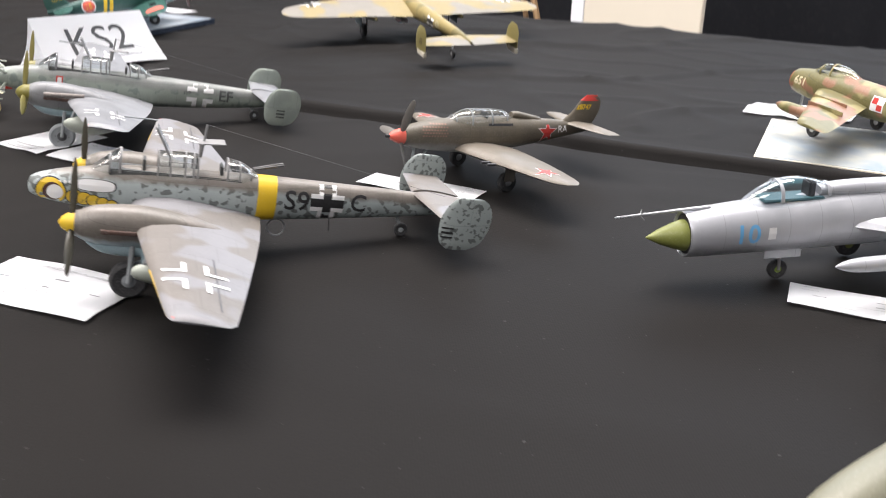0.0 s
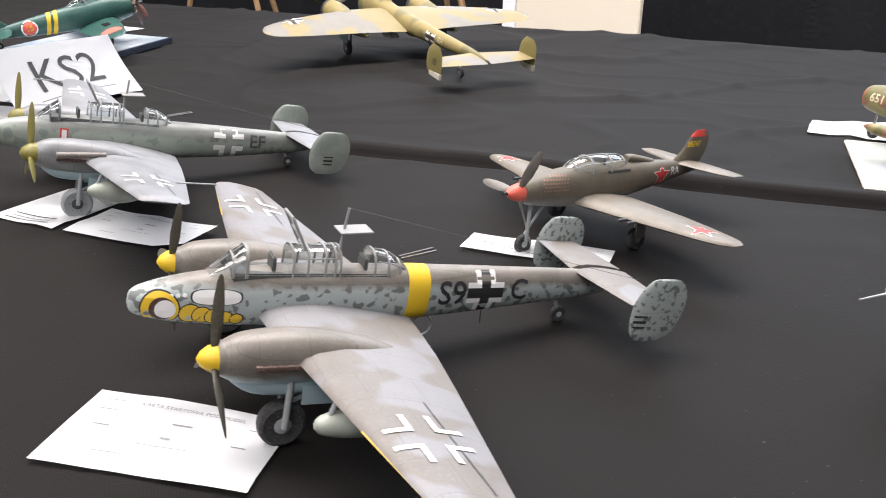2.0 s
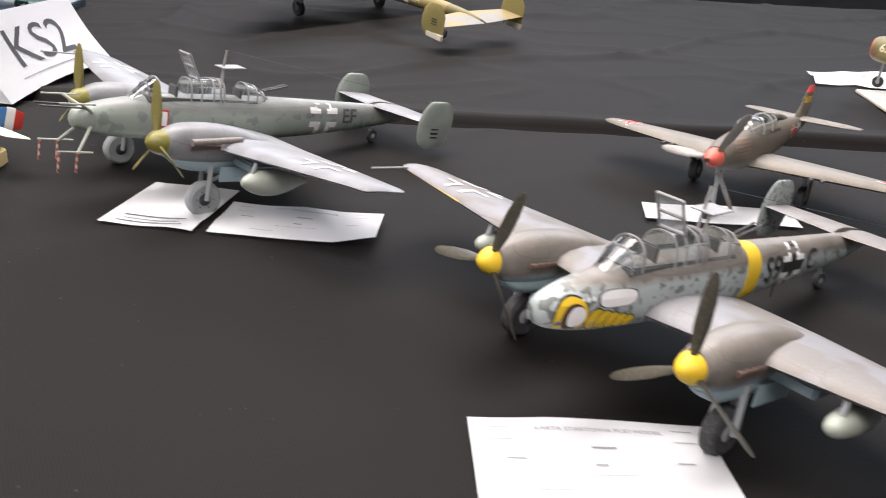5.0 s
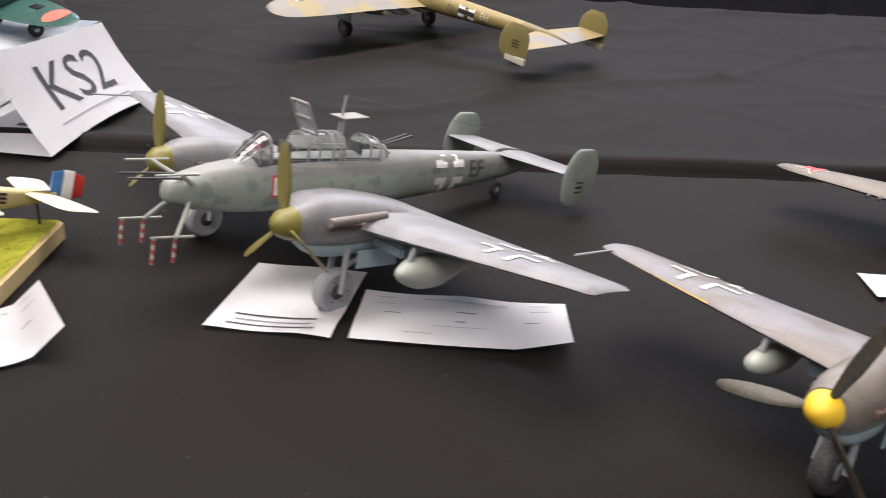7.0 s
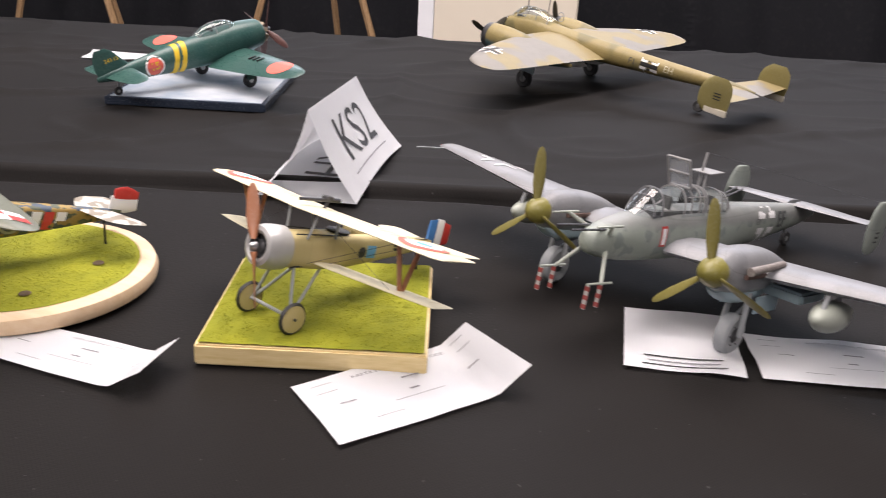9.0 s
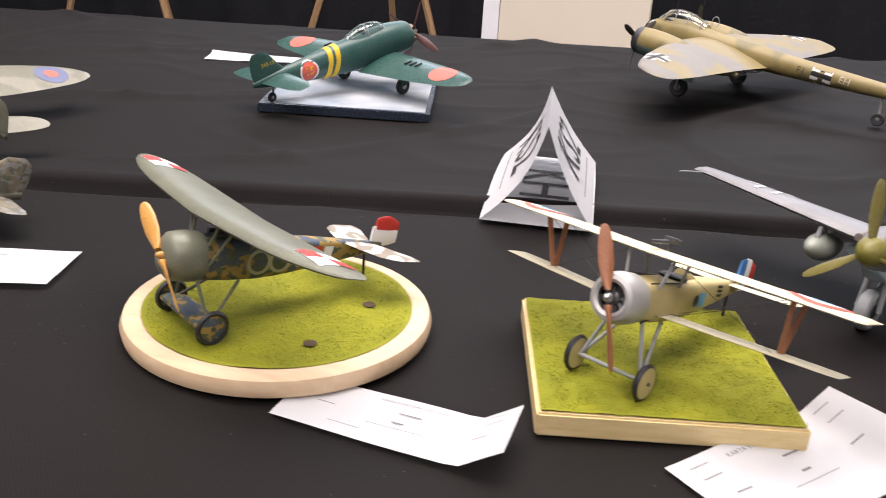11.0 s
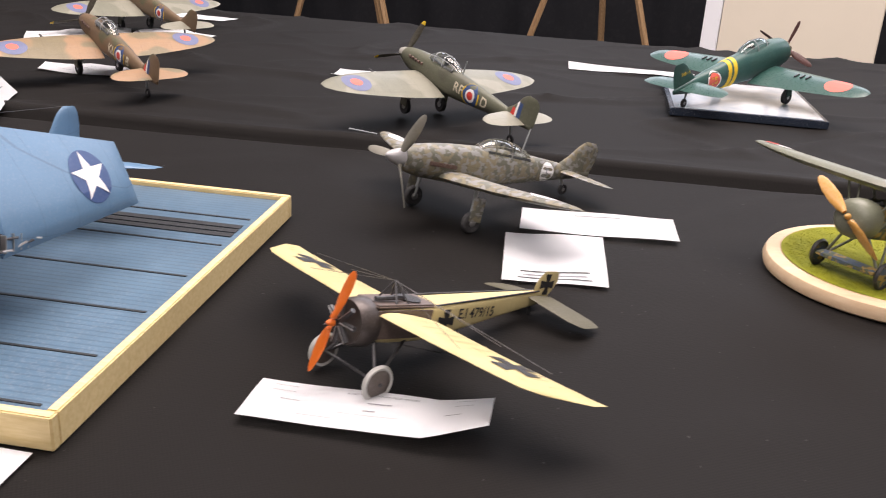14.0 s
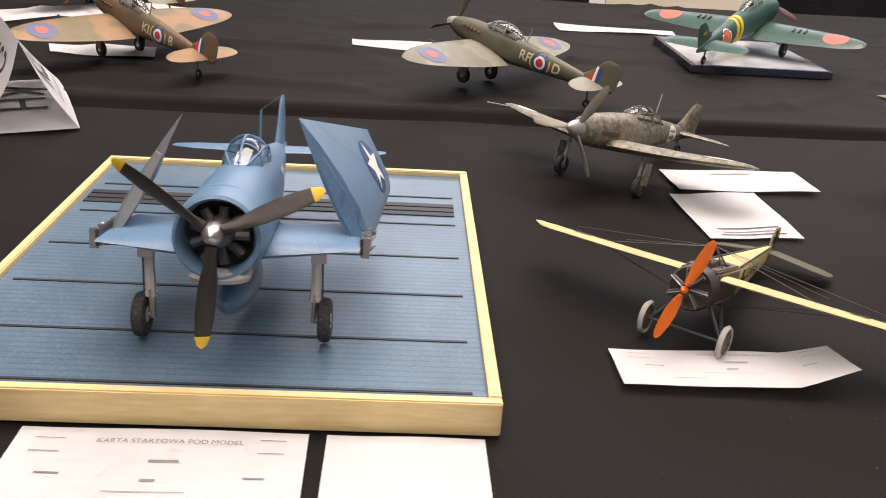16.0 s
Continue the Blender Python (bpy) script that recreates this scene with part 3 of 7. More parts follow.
def round_base(m, r, h):
    e = thing("grass_base", m, "round turned pale wooden plinth with green grass", "base")
    obj("plinth", lathe([(r - 0.006, 0.0), (r - 0.001, 0.003), (r, 0.008), (r - 0.002, 0.013), (r - 0.006, h), (r - 0.0125, h + 0.0005), (r - 0.0145, h - 0.001)], (0, 0, 0), "z", 64),
        wood_mat("turned_wood", (0.66, 0.47, 0.29), (0.74, 0.57, 0.38), 30.0, (1, 6, 6)), e)
    bm = bmesh.new()
    rows = [[bm.verts.new((q * math.cos(k * math.pi / 24), q * math.sin(k * math.pi / 24), h + 0.0005 + 0.001 * noise.noise((q * 40 * math.cos(k * math.pi / 24), q * 40 * math.sin(k * math.pi / 24), 7))))
             for k in range(48)] for q in [0.001 + (r - 0.0145) * j / 12 for j in range(13)]]
    for p, q in zip(rows, rows[1:]):
        for k in range(48):
            bm.faces.new((p[k], p[(k + 1) % 48], q[(k + 1) % 48], q[k]))
    bm.faces.new(rows[0])
    obj("turf", bm, GRASS, e, "olive green grass mat")
    tf = obj("grass", move(blades(lambda x, y: x * x + y * y < (r - 0.0165) ** 2, 24000, 4, r), Matrix.Translation((0, 0, h + 0.0008))), GRASS, e, smooth=False)
    tagged(tf, kind="stuff")
    obj("soil_patch", move(lathe([(0.0035, 0.0), (0.0045, 0.0004), (0.003, 0.0012)], (0, 0, 0), "z", 9), Matrix.Translation((0.042, -0.045, h + 0.001))), paint("dark_soil", (0.07, 0.045, 0.02), 0.9), e)
    obj("soil_patch", move(lathe([(0.0035, 0.0), (0.0045, 0.0004), (0.003, 0.0012)], (0, 0, 0), "z", 9), Matrix.Translation((0.055, 0.02, h + 0.001))), paint("dark_soil", (0.07, 0.045, 0.02), 0.9), e)
    return e


square_base(pose(-1.1005, 0.802, 0.001, 0, 0, 15), 0.0745, 0.0145)
round_base(pose(-1.339, 0.779, 0.001), 0.1005, 0.0145)



def deck_mat():
    m, t, b = nodes_of("deck_blue_planks")
    co = t.nodes.new("ShaderNodeTexCoord").outputs["Object"]
    wv = t.nodes.new("ShaderNodeTexWave")
    wv.bands_direction = "Y"
    wv.inputs["Scale"].default_value = 55.0
    t.links.new(co, wv.inputs["Vector"])
    c = mixc(t, ramp(t, noise_node(t, 14, 4), 0.3, 0.7), (0.075, 0.135, 0.20), (0.105, 0.18, 0.255))
    c = mixc(t, math_node(t, "MULTIPLY", ramp(t, wv.outputs["Fac"], 0.7, 1.0), 0.4), c, (0.03, 0.06, 0.10))
    finish(t, b, c, 0.34, 0, 0.16, 0.05)
    return m


def deck_base(m, w, d, h):
    e = thing("deck_base", m, "blue flight deck diorama in a pale pine frame", "base")
    obj("deck", box(-w, w, -d, d, 0.001, h - 0.004), deck_mat(), e, "blue planked carrier deck")
    k = 0.0065
    for b in ((-w - k, w + k, -d - k, -d), (-w - k, w + k, d, d + k), (-w - k, -w, -d, d), (w, w + k, -d, d)):
        obj("frame_rail", box(*b, 0, h, 0.0008), PINE, e)
    dark = paint("deck_track", (0.015, 0.017, 0.02), 0.5)
    for y in (0.125, 0.065, 0.003, -0.057, -0.117, -0.172):
        obj("tie_down_strip", box(-w + 0.008, w - 0.008, y - 0.001, y + 0.001, h - 0.004, h - 0.0034), dark, e)
    for y in (0.0865, 0.096, 0.1055):
        obj("arrester_strip", box(-w + 0.004, w - 0.008, y - 0.0036, y + 0.0036, h - 0.004, h - 0.0031), dark, e)
    return e


deck_base(pose(-1.9245, 0.4222, 0.001, 0, 0, 15.0), 0.1487, 0.1805, 0.020)


def gloss_base(m, w, d, h, name, label, top, rim):
    e = thing("display_plinth", m, label, "base")
    obj("plate", box(-w, w, -d, d, 0, h, 0.001), rim, e)
    obj("picture_top", box(-w + 0.006, w - 0.006, -d + 0.006, d - 0.006, h, h + 0.0006), top, e, "glossy pale printed top")
    return e


def gloss_mat(name, a, b2, rough):
    m, t, b = nodes_of(name)
    c = mixc(t, ramp(t, noise_node(t, 14, 4), 0.35, 0.65), a, b2)
    t.links.new(c, b.inputs["Base Color"])
    b.inputs["Roughness"].default_value = rough
    return m


gloss_base(pose(-1.546, 1.433, 0.0035, 0, 0, 14.5), 0.107, 0.122, 0.011, "", "dark framed base with a glossy pale top under a green fighter",
           gloss_mat("base_print", (0.31, 0.37, 0.44), (0.58, 0.62, 0.66), 0.10), paint("black_frame", (0.02, 0.03, 0.05), 0.25))
lim_base = gloss_base(pose(-0.055, 1.545, 0.0035, 0, 0, 15.5), 0.16, 0.108, 0.0045, "", "glossy pale blue and beige printed base under a jet",
                      gloss_mat("airfield_print", (0.34, 0.41, 0.48), (0.58, 0.57, 0.50), 0.08), paint("beige_edge", (0.6, 0.56, 0.48), 0.35))

# ---- aircraft models ----
BLACK = paint("black_paint", (0.02, 0.02, 0.022), 0.5, wear=0.05)
WHITE = paint("white_marking", (0.8, 0.8, 0.8), 0.5, wear=0.05, bump=0)
YELLOW = paint("yellow_marking", (0.75, 0.5, 0.02), 0.5, wear=0.08)
RED = paint("red_marking", (0.55, 0.04, 0.03), 0.5, wear=0.08)
SALMON = paint("red_disc", (0.75, 0.13, 0.09), 0.5, wear=0.08)
BLUE = paint("blue_marking", (0.03, 0.07, 0.2), 0.5, wear=0.08)
SKYBLUE = paint("light_blue_marking", (0.15, 0.42, 0.72), 0.5, wear=0.05)
RUBBER = paint("tyre_rubber", (0.03, 0.03, 0.032), 0.75, wear=0.15)
METAL = paint("bare_metal", (0.5, 0.5, 0.5), 0.35, 0.9)
DARKMETAL = paint("gun_metal", (0.08, 0.08, 0.085), 0.45, 0.5)
GREY = paint("grey_paint", (0.3, 0.32, 0.33), 0.5)
INTERIOR = paint("cockpit_grey", (0.07, 0.075, 0.075), 0.7)
OLIVEBLADE = paint("blade_green", (0.16, 0.14, 0.03), 0.45)
DARKBLADE = paint("blade_dark_green", (0.055, 0.05, 0.035), 0.45)
GLASS = glass_mat()
PITCH = [0.0]


def craft(name, x, y, z, heading, pitch, label, roll=0.0):
    PITCH[0] = pitch
    return thing(name, pose(x, y, z, roll, -pitch, heading), label, "model aircraft", "model aircraft on the tables")


def ground(x):
    return -x * math.tan(radians(PITCH[0]))


def wheel(e, x, y, r, w, hub=METAL, tyre=RUBBER, spokes=False, bottom=None):
    """A tyre and hub that touch the ground below x."""
    zc = (ground(x) if bottom is None else bottom) + r / math.cos(radians(PITCH[0]))
    t = r * 0.36
    prof = [(r - t, -w * 0.42), (r - t * 0.5, -w / 2), (r - t * 0.12, -w * 0.36), (r, 0), (r - t * 0.12, w * 0.36), (r - t * 0.5, w / 2), (r - t, w * 0.42)]
    wh = part("wheel", lathe(prof, (x, y, zc), "y", 24), tyre, e, "black rubber tyre")
    part("hub", lathe([(0.02 * r, -w * 0.46), (r * 0.3, -w * 0.46), (r * 0.45, -w * 0.36), (r - t, -w * 0.3), (r - t, w * 0.3), (r * 0.45, w * 0.36), (r * 0.3, w * 0.46), (0.02 * r, w * 0.46)],
                      (x, y, zc), "y", 20), hub, wh)
    if spokes:
        for k in range(6):
            a = k * math.pi / 3
            part("bolt", lathe([(0.04 * r, 0), (0.03 * r, 0.05)], (x + 0.5 * r * math.cos(a), y + (w * 0.36 if y > 0 else -w * 0.36 - 0.05), zc + 0.5 * r * math.sin(a)), "y", 6), DARKMETAL, wh)
    return zc


def strut(e, p, q, r, mat, name="gear_leg"):
    return part(name, tube(p, q, r), mat, e)


def propeller(e, x, y, z, radius, n, phase, blade_mat, spin_mat, spin_len, spin_r, width=0.3, tip=None, blunt=0.12, twist=28, hand=1):
    """A spinner with n twisted blades."""
    prof = [(spin_r, 0.0), (spin_r * 0.97, spin_len * 0.2), (spin_r * 0.82, spin_len * 0.5), (spin_r * 0.5, spin_len * 0.82), (spin_r * blunt, spin_len)]
    hub = part("spinner", lathe(prof, (x, y, z), "x", 24), spin_mat, e)
    for k in range(n):
        rings = []
        for s, w, th in ((0.1, 0.35, 0.3), (0.22, 0.7, 0.14), (0.45, 1.0, 0.08), (0.7, 0.95, 0.06), (0.9, 0.7, 0.045), (0.98, 0.4, 0.03), (1.0, 0.1, 0.02)):
            a = hand * radians(twist + 30 * (1 - s))
            ring = []
            for m in range(10):
                b = 2 * math.pi * m / 10
                u, v = math.cos(b) * w * width / 2, math.sin(b) * th * width
                ring.append(Vector((u * math.sin(a) + v * math.cos(a), u * math.cos(a) - v * math.sin(a), s * radius)))
            rings.append(ring)
        rot = Matrix.Translation((x + spin_len * 0.25, y, z)) @ Matrix.Rotation(radians(phase + 360 / n * k), 4, "X")
        bl = part("blade", move(ring_skin(bmesh.new(), rings), rot), blade_mat, hub)
        if tip:
            caps = [[Vector((p.x * 1.06, p.y * 1.06, p.z + dz)) for p in rings[q]] for q, dz in ((4, 0.0), (5, 0.004 * radius), (6, 0.01 * radius))]
            part("blade_tip", move(ring_skin(bmesh.new(), caps), rot), tip, hub)
    return hub


def wing_pair(e, stations, mat, name="wing", thick=1.0, inc=0.0):
    """Left and right wing from stations (span, leading edge, chord, height)."""
    out = []
    for side in (1, -1):
        bm = surface(stations, thick)
        if inc:
            ys, les = [s[0] for s in stations], [s[1] for s in stations]
            i0, i1 = inc if isinstance(inc, tuple) else (inc, inc)
            for v in bm.verts:
                f = (v.co.y - ys[0]) / (ys[-1] - ys[0])
                v.co.z += (v.co.x - float(np.interp(v.co.y, ys, les))) * (i0 + (i1 - i0) * f)
        if side < 0:
            mirror_y(bm)
        out.append(part(name, bm, mat, e))
    return out


def canopy(e, secs, bars, frame_mat, rails=True, width=0.024):
    """A glazed hood with frame hoops where bars say, as fractions along it."""
    hood = part("canopy", loft(secs, 24, 4), GLASS, e, "clear glazed canopy")
    hood.visible_shadow = False
    rows = smooth_rows(secs, 4)
    for f in bars:
        k = f * (len(rows) - 1)
        a, b = rows[int(k)], rows[min(int(k) + 1, len(rows) - 1)]
        x, z, w, h, ee = [p + (q - p) * (k - int(k)) for p, q in zip(a, b)]
        bm = bmesh.new()
        rings = []
        for dx, g in ((-width, 1.0), (-width, 1.05), (width, 1.05), (width, 1.0)):
            ring = []
            for m in range(21):
                an = math.pi * m / 20
                c, s = math.cos(an), math.sin(an)
                ring.append((x + dx, w * g * math.copysign(abs(c) ** (2 / ee), c), z + h * g * abs(s) ** (2 / ee)))
            rings.append(ring)
        rows2 = [[bm.verts.new(p) for p in r] for r in rings]
        for a2, b2 in zip(rows2, rows2[1:] + rows2[:1]):
            for m in range(20):
                bm.faces.new((a2[m], a2[m + 1], b2[m + 1], b2[m]))
        part("frame_hoop", bm, frame_mat, hood)
    if rails:
        for ang in (35, 90, 145):
            bm = bmesh.new()
            an = radians(ang)
            pts = []
            for x, z, w, h, ee in rows[1:-1]:
                c, s = math.cos(an), math.sin(an)
                pts.append(Vector((x, 1.03 * w * math.copysign(abs(c) ** (2 / ee), c), z + 1.03 * h * abs(s) ** (2 / ee))))
            for p, q in zip(pts, pts[1:]):
                tube(p, q, width * 0.6, n=5, bm=bm)
            part("frame_rail", bm, frame_mat, hood)
    return hood


def bar_cross(on, origin, u, v, r, core_mat=None, w=0.11):
    if core_mat:
        decal("cross_core", flat([rect(0, 0, 2 * r, 0.3 * r), rect(0, 0.575 * r, 0.3 * r, 0.85 * r), rect(0, -0.575 * r, 0.3 * r, 0.85 * r)]), on, origin, u, v, core_mat)
    for mark in angles(r, w * r * 1.4, 0.19 * r):
        decal("cross_angle", flat([mark]), on, origin, u, v, WHITE, "white angle marks", lift=0.016)


def roundel(on, origin, u, v, rings):
    for k, (r, mat) in enumerate(rings):
        decal("roundel", flat([disc(r)]), on, origin, u, v, mat, lift=0.012 + 0.006 * k)


LEFT, RIGHT, TOP = ((-1, 0, 0), (0, 0, 1)), ((1, 0, 0), (0, 0, 1)), ((0, -1, 0), (1, 0, 0))


def letters(on, words, size, origin, uv, mat, bold=0.0):
    return decal("lettering", text_bm(words, size, bold), on, origin, uv[0], uv[1], mat, lift=0.016)


# --- twin-engine heavy fighter ---
def heavy_fighter(x, y, heading, pitch, label, top, body, spin, blades_mat, radar, phases, tip_inc, tip_z, tip_c, aft, nacelle_mat, fin_mat, z=0.0):
    e = craft("model_aircraft", x, y, z, heading, pitch, label)
    fus = part("fuselage", loft([(3.02, 1.98, 0.06, 0.06, 2), (2.9, 1.99, 0.25, 0.27, 2.1), (2.3, 2.02, 0.40, 0.45, 2.2), (1.4, 2.06, 0.48, 0.58, 2.3), (0.2, 2.1, 0.52, 0.66, 2.4),
                                 (-1.6, 2.13, 0.52, 0.68, 2.4), (-3.2, 2.17, 0.48, 0.66, 2.3), (-5.6, 2.27, 0.37, 0.53, 2.2), (-7.8 - aft, 2.40, 0.21, 0.34, 2), (-9.0 - aft, 2.45, 0.04, 0.1, 2)], 28, 4), body, e)
    wl, wr = wing_pair(e, [(0.35, 0.40, 3.6, 1.78), (2.5, 0.25, 3.2, 1.90), (5.4, -0.06, 2.35, 1.90 + (tip_z - 1.90) * 0.55), (7.85, -0.36, tip_c + 0.15, tip_z), (8.2, -0.42, tip_c, tip_z + 0.01), (8.36, -0.52, tip_c - 0.25, tip_z + 0.02)], top, thick=0.8, inc=(0.03, tip_inc))
    for side, w, ph in ((1, wl, phases[0]), (-1, wr, phases[1])):
        yy, up = 2.47 * side, 0.12 if radar else 0.0
        nac = part("nacelle", loft([(1.58, 1.86 + up, 0.34, 0.36, 2), (1.2, 1.87 + up, 0.43, 0.5, 2.3), (0.4, 1.88 + up * 0.8, 0.48, 0.56, 2.4), (-0.5, 1.88 + up * 0.5, 0.46, 0.50, 2.3), (-1.4, 1.82, 0.36, 0.36, 2.2), (-2.3, 1.74, 0.08, 0.10, 2)], 24, 4, yy), nacelle_mat, e)
        part("chin_cowling", loft([(1.40, 1.5 + up, 0.2, 0.1, 2.5), (1.0, 1.38 + up, 0.3, 0.22, 2.6), (0.2, 1.36 + up, 0.34, 0.26, 2.6), (-0.8, 1.45 + up, 0.3, 0.2, 2.5), (-1.6, 1.6, 0.1, 0.1, 2)], 20, 3, yy), MATS["pale_blue_under"], e)
        part("radiator", box(-1.7, -0.4, yy + side * 0.75 - 0.5, yy + side * 0.75 + 0.5, 1.45, 1.72, 0.06), MATS["pale_blue_under"], e)
        for k in range(5):
            for s2 in (1, -1):
                part("exhaust_stub", loft([(1.05 - k * 0.2, 1.86 + up, 0.05, 0.06, 2.4), (0.95 - k * 0.2, 1.86 + up, 0.06, 0.07, 2.4), (0.8 - k * 0.2, 1.85 + up, 0.05, 0.05, 2)], 8, 1, yy + s2 * 0.49), MATS["exhaust_brown"], nac)
        if radar:
            part("flame_damper", tube((1.05, yy + side * 0.56, 2.12), (-0.4, yy + side * 0.62, 2.24), 0.10, 0.08, 10), MATS["stained_damper"], nac)
        propeller(e, 1.64, yy, 1.87 + up, 1.70 if not radar else 1.6, 3, ph, blades_mat, spin, 0.42, 0.30 if not radar else 0.34, 0.28 if not radar else 0.30, hand=-1)
        part("spinner_ring", lathe([(0.34, 0.0), (0.35, 0.06), (0.32, 0.16)], (1.53, yy, 1.87 + up), "x", 24), spin if radar else nacelle_mat, e)
        gx, yw = 0.30, yy + 0.12 * side
        zc = wheel(e, gx, yw, 0.5, 0.34, GREY if not radar else DARKMETAL, RUBBER if not radar else GREY, True)
        strut(e, (gx, yw + 0.25 * side, zc), (gx - 0.03, yw + 0.2 * side, 1.5), 0.07, GREY)
        strut(e, (gx, yw - 0.25 * side, zc), (gx - 0.03, yw - 0.2 * side, 1.5), 0.07, GREY)
        strut(e, (gx - 0.02, yw, zc + 0.4), (-0.8, yw, 1.4), 0.05, GREY, "brace")
        for s2 in (1, -1):
            part("gear_door", box(-1.1, 0.05, yy + s2 * 0.42 - 0.02, yy + s2 * 0.42 + 0.02, 1.0, 1.42, 0.015), MATS["pale_blue_under"], e)
        # drop tank under the outer wing
        tk, tank = 4.35 * side, 0.34 if radar else 0.26
        part("drop_tank", loft([(0.28, 1.42, 0.06, 0.06, 2), (0.15, 1.42, 0.18, 0.18, 2), (-0.25, 1.42, tank, tank, 2), (-0.85, 1.42, tank, tank, 2), (-1.5, 1.44, 0.15, 0.15, 2), (-1.8, 1.46, 0.04, 0.04, 2)], 20, 3, tk), MATS["pale_green_tank"], e)
        for xx in (0.0, -0.7):
            strut(e, (xx, tk, 1.6), (xx - 0.1, tk, 1.95), 0.06, GREY, "tank_rack")
        # tail
        part("tail_fin", surface([(1.83, -7.75 - aft, 0.6, 2.28 * side), (2.05, -7.5 - aft, 1.25, 2.28 * side), (2.6, -7.42 - aft, 1.55, 2.28 * side), (3.05, -7.55 - aft, 1.4, 2.28 * side), (3.35, -7.8 - aft, 0.95, 2.28 * side), (3.42, -8.0 - aft, 0.5, 2.28 * side)], 0.5, True, 3), fin_mat, e)
        part("landing_light", lathe([(0.02, -0.02), (0.09, 0.0), (0.06, 0.04)], (0.03, 3.2 * side, 1.93), "x", 10), BLACK, w)
        part("navigation_light", loft([(-0.5, tip_z + 0.02, 0.05, 0.05, 2), (-0.62, tip_z + 0.02, 0.06, 0.06, 2), (-0.75, tip_z + 0.01, 0.03, 0.03, 2)], 8, 1, 8.25 * side), RED, w)
        decal("aileron_joint", flat([rect(0, 0, 2.9, 0.035)]), w, (-1.55, 6.3 * side, 4), *TOP, DARKMETAL)
    tw, _ = wing_pair(e, [(0.1, -7.2 - aft, 1.55, 2.72), (2.2, -7.45 - aft, 1.2, 2.72)], top, "tailplane", 0.7)
    wheel(e, -7.6, 0, 0.22, 0.16, GREY)
    strut(e, (-7.6, 0, ground(-7.6) + 0.22), (-7.3, 0, 2.2), 0.05, GREY, "tail_leg")
    # long glasshouse: open hoods, hoops and a raised panel
    part("cockpit_tub", box(-2.6, 1.0, -0.36, 0.36, 2.5, 2.72, 0.03), INTERIOR, e)
    canopy(e, [(1.45, 2.58, 0.2, 0.06, 2.2), (1.0, 2.62, 0.36, 0.42, 2.4), (0.75, 2.64, 0.4, 0.58, 2.5), (0.7, 2.64, 0.4, 0.58, 2.5)], [0.35, 0.75, 1.0], top if radar else MATS["frame_grey"])
    canopy(e, [(-0.25, 2.66, 0.42, 0.60, 2.6), (-1.0, 2.68, 0.42, 0.60, 2.6), (-1.35, 2.69, 0.42, 0.58, 2.6)], [0.02, 0.25, 0.5, 0.75, 0.98], MATS["frame_grey"])
    canopy(e, [(-2.15, 2.70, 0.41, 0.52, 2.5), (-2.6, 2.7, 0.38, 0.42, 2.3), (-3.1, 2.68, 0.16, 0.12, 2)], [0.02, 0.4, 0.7], MATS["frame_grey"])
    hood = part("open_hood", move(box(-0.36, 0.36, -0.3, 0.3, 0, 0.03, 0.01), Matrix.Translation((-0.35, 0.0, 3.62)) @ Matrix.Rotation(radians(-62), 4, "Y") @ Matrix.Rotation(radians(0), 4, "Z")), CLOUDY, e, "raised clear hood panel")
    for a, b in (((-0.53, -0.31, 3.27), (-0.16, -0.31, 3.97)), ((-0.53, 0.31, 3.27), (-0.16, 0.31, 3.97)), ((-0.16, -0.31, 3.97), (-0.16, 0.31, 3.97)), ((-0.53, -0.31, 3.27), (-0.53, 0.31, 3.27)), ((-0.34, -0.31, 3.62), (-0.34, 0.31, 3.62))):
        part("hood_frame", tube(a, b, 0.035, n=6), MATS["frame_grey"], hood)
    part("raised_panel", move(box(-0.38, 0.38, -0.28, 0.28, 0, 0.03, 0.01), Matrix.Translation((-1.65, 0.05, 3.66)) @ Matrix.Rotation(radians(4), 4, "Y")), MATS["frame_grey"], e, "raised hood roof panel")
    strut(e, (-1.35, 0.2, 3.2), (-1.35, 0.2, 3.66), 0.03, MATS["frame_grey"], "hood_post")
    strut(e, (-1.4, 0, 3.2), (-1.5, 0, 4.15), 0.035, MATS["frame_grey"], "aerial_mast")
    strut(e, (-1.5, 0, 4.15), (-8.0, 2.28, 3.4), 0.005, DARKMETAL, "aerial_wire")
    for k in (0.07, -0.07):
        strut(e, (-2.9, k, 3.0), (-3.75, k * 1.3, 3.22), 0.03, DARKMETAL, "rear_gun")
    for xx in (0.35, -1.75):
        part("seat", box(xx - 0.25, xx + 0.2, -0.24, 0.24, 2.6, 2.72, 0.03), INTERIOR, e)
        part("seat_back", box(xx - 0.3, xx - 0.22, -0.24, 0.24, 2.6, 3.05, 0.03), INTERIOR, e)
    return e, fus, wl, wr


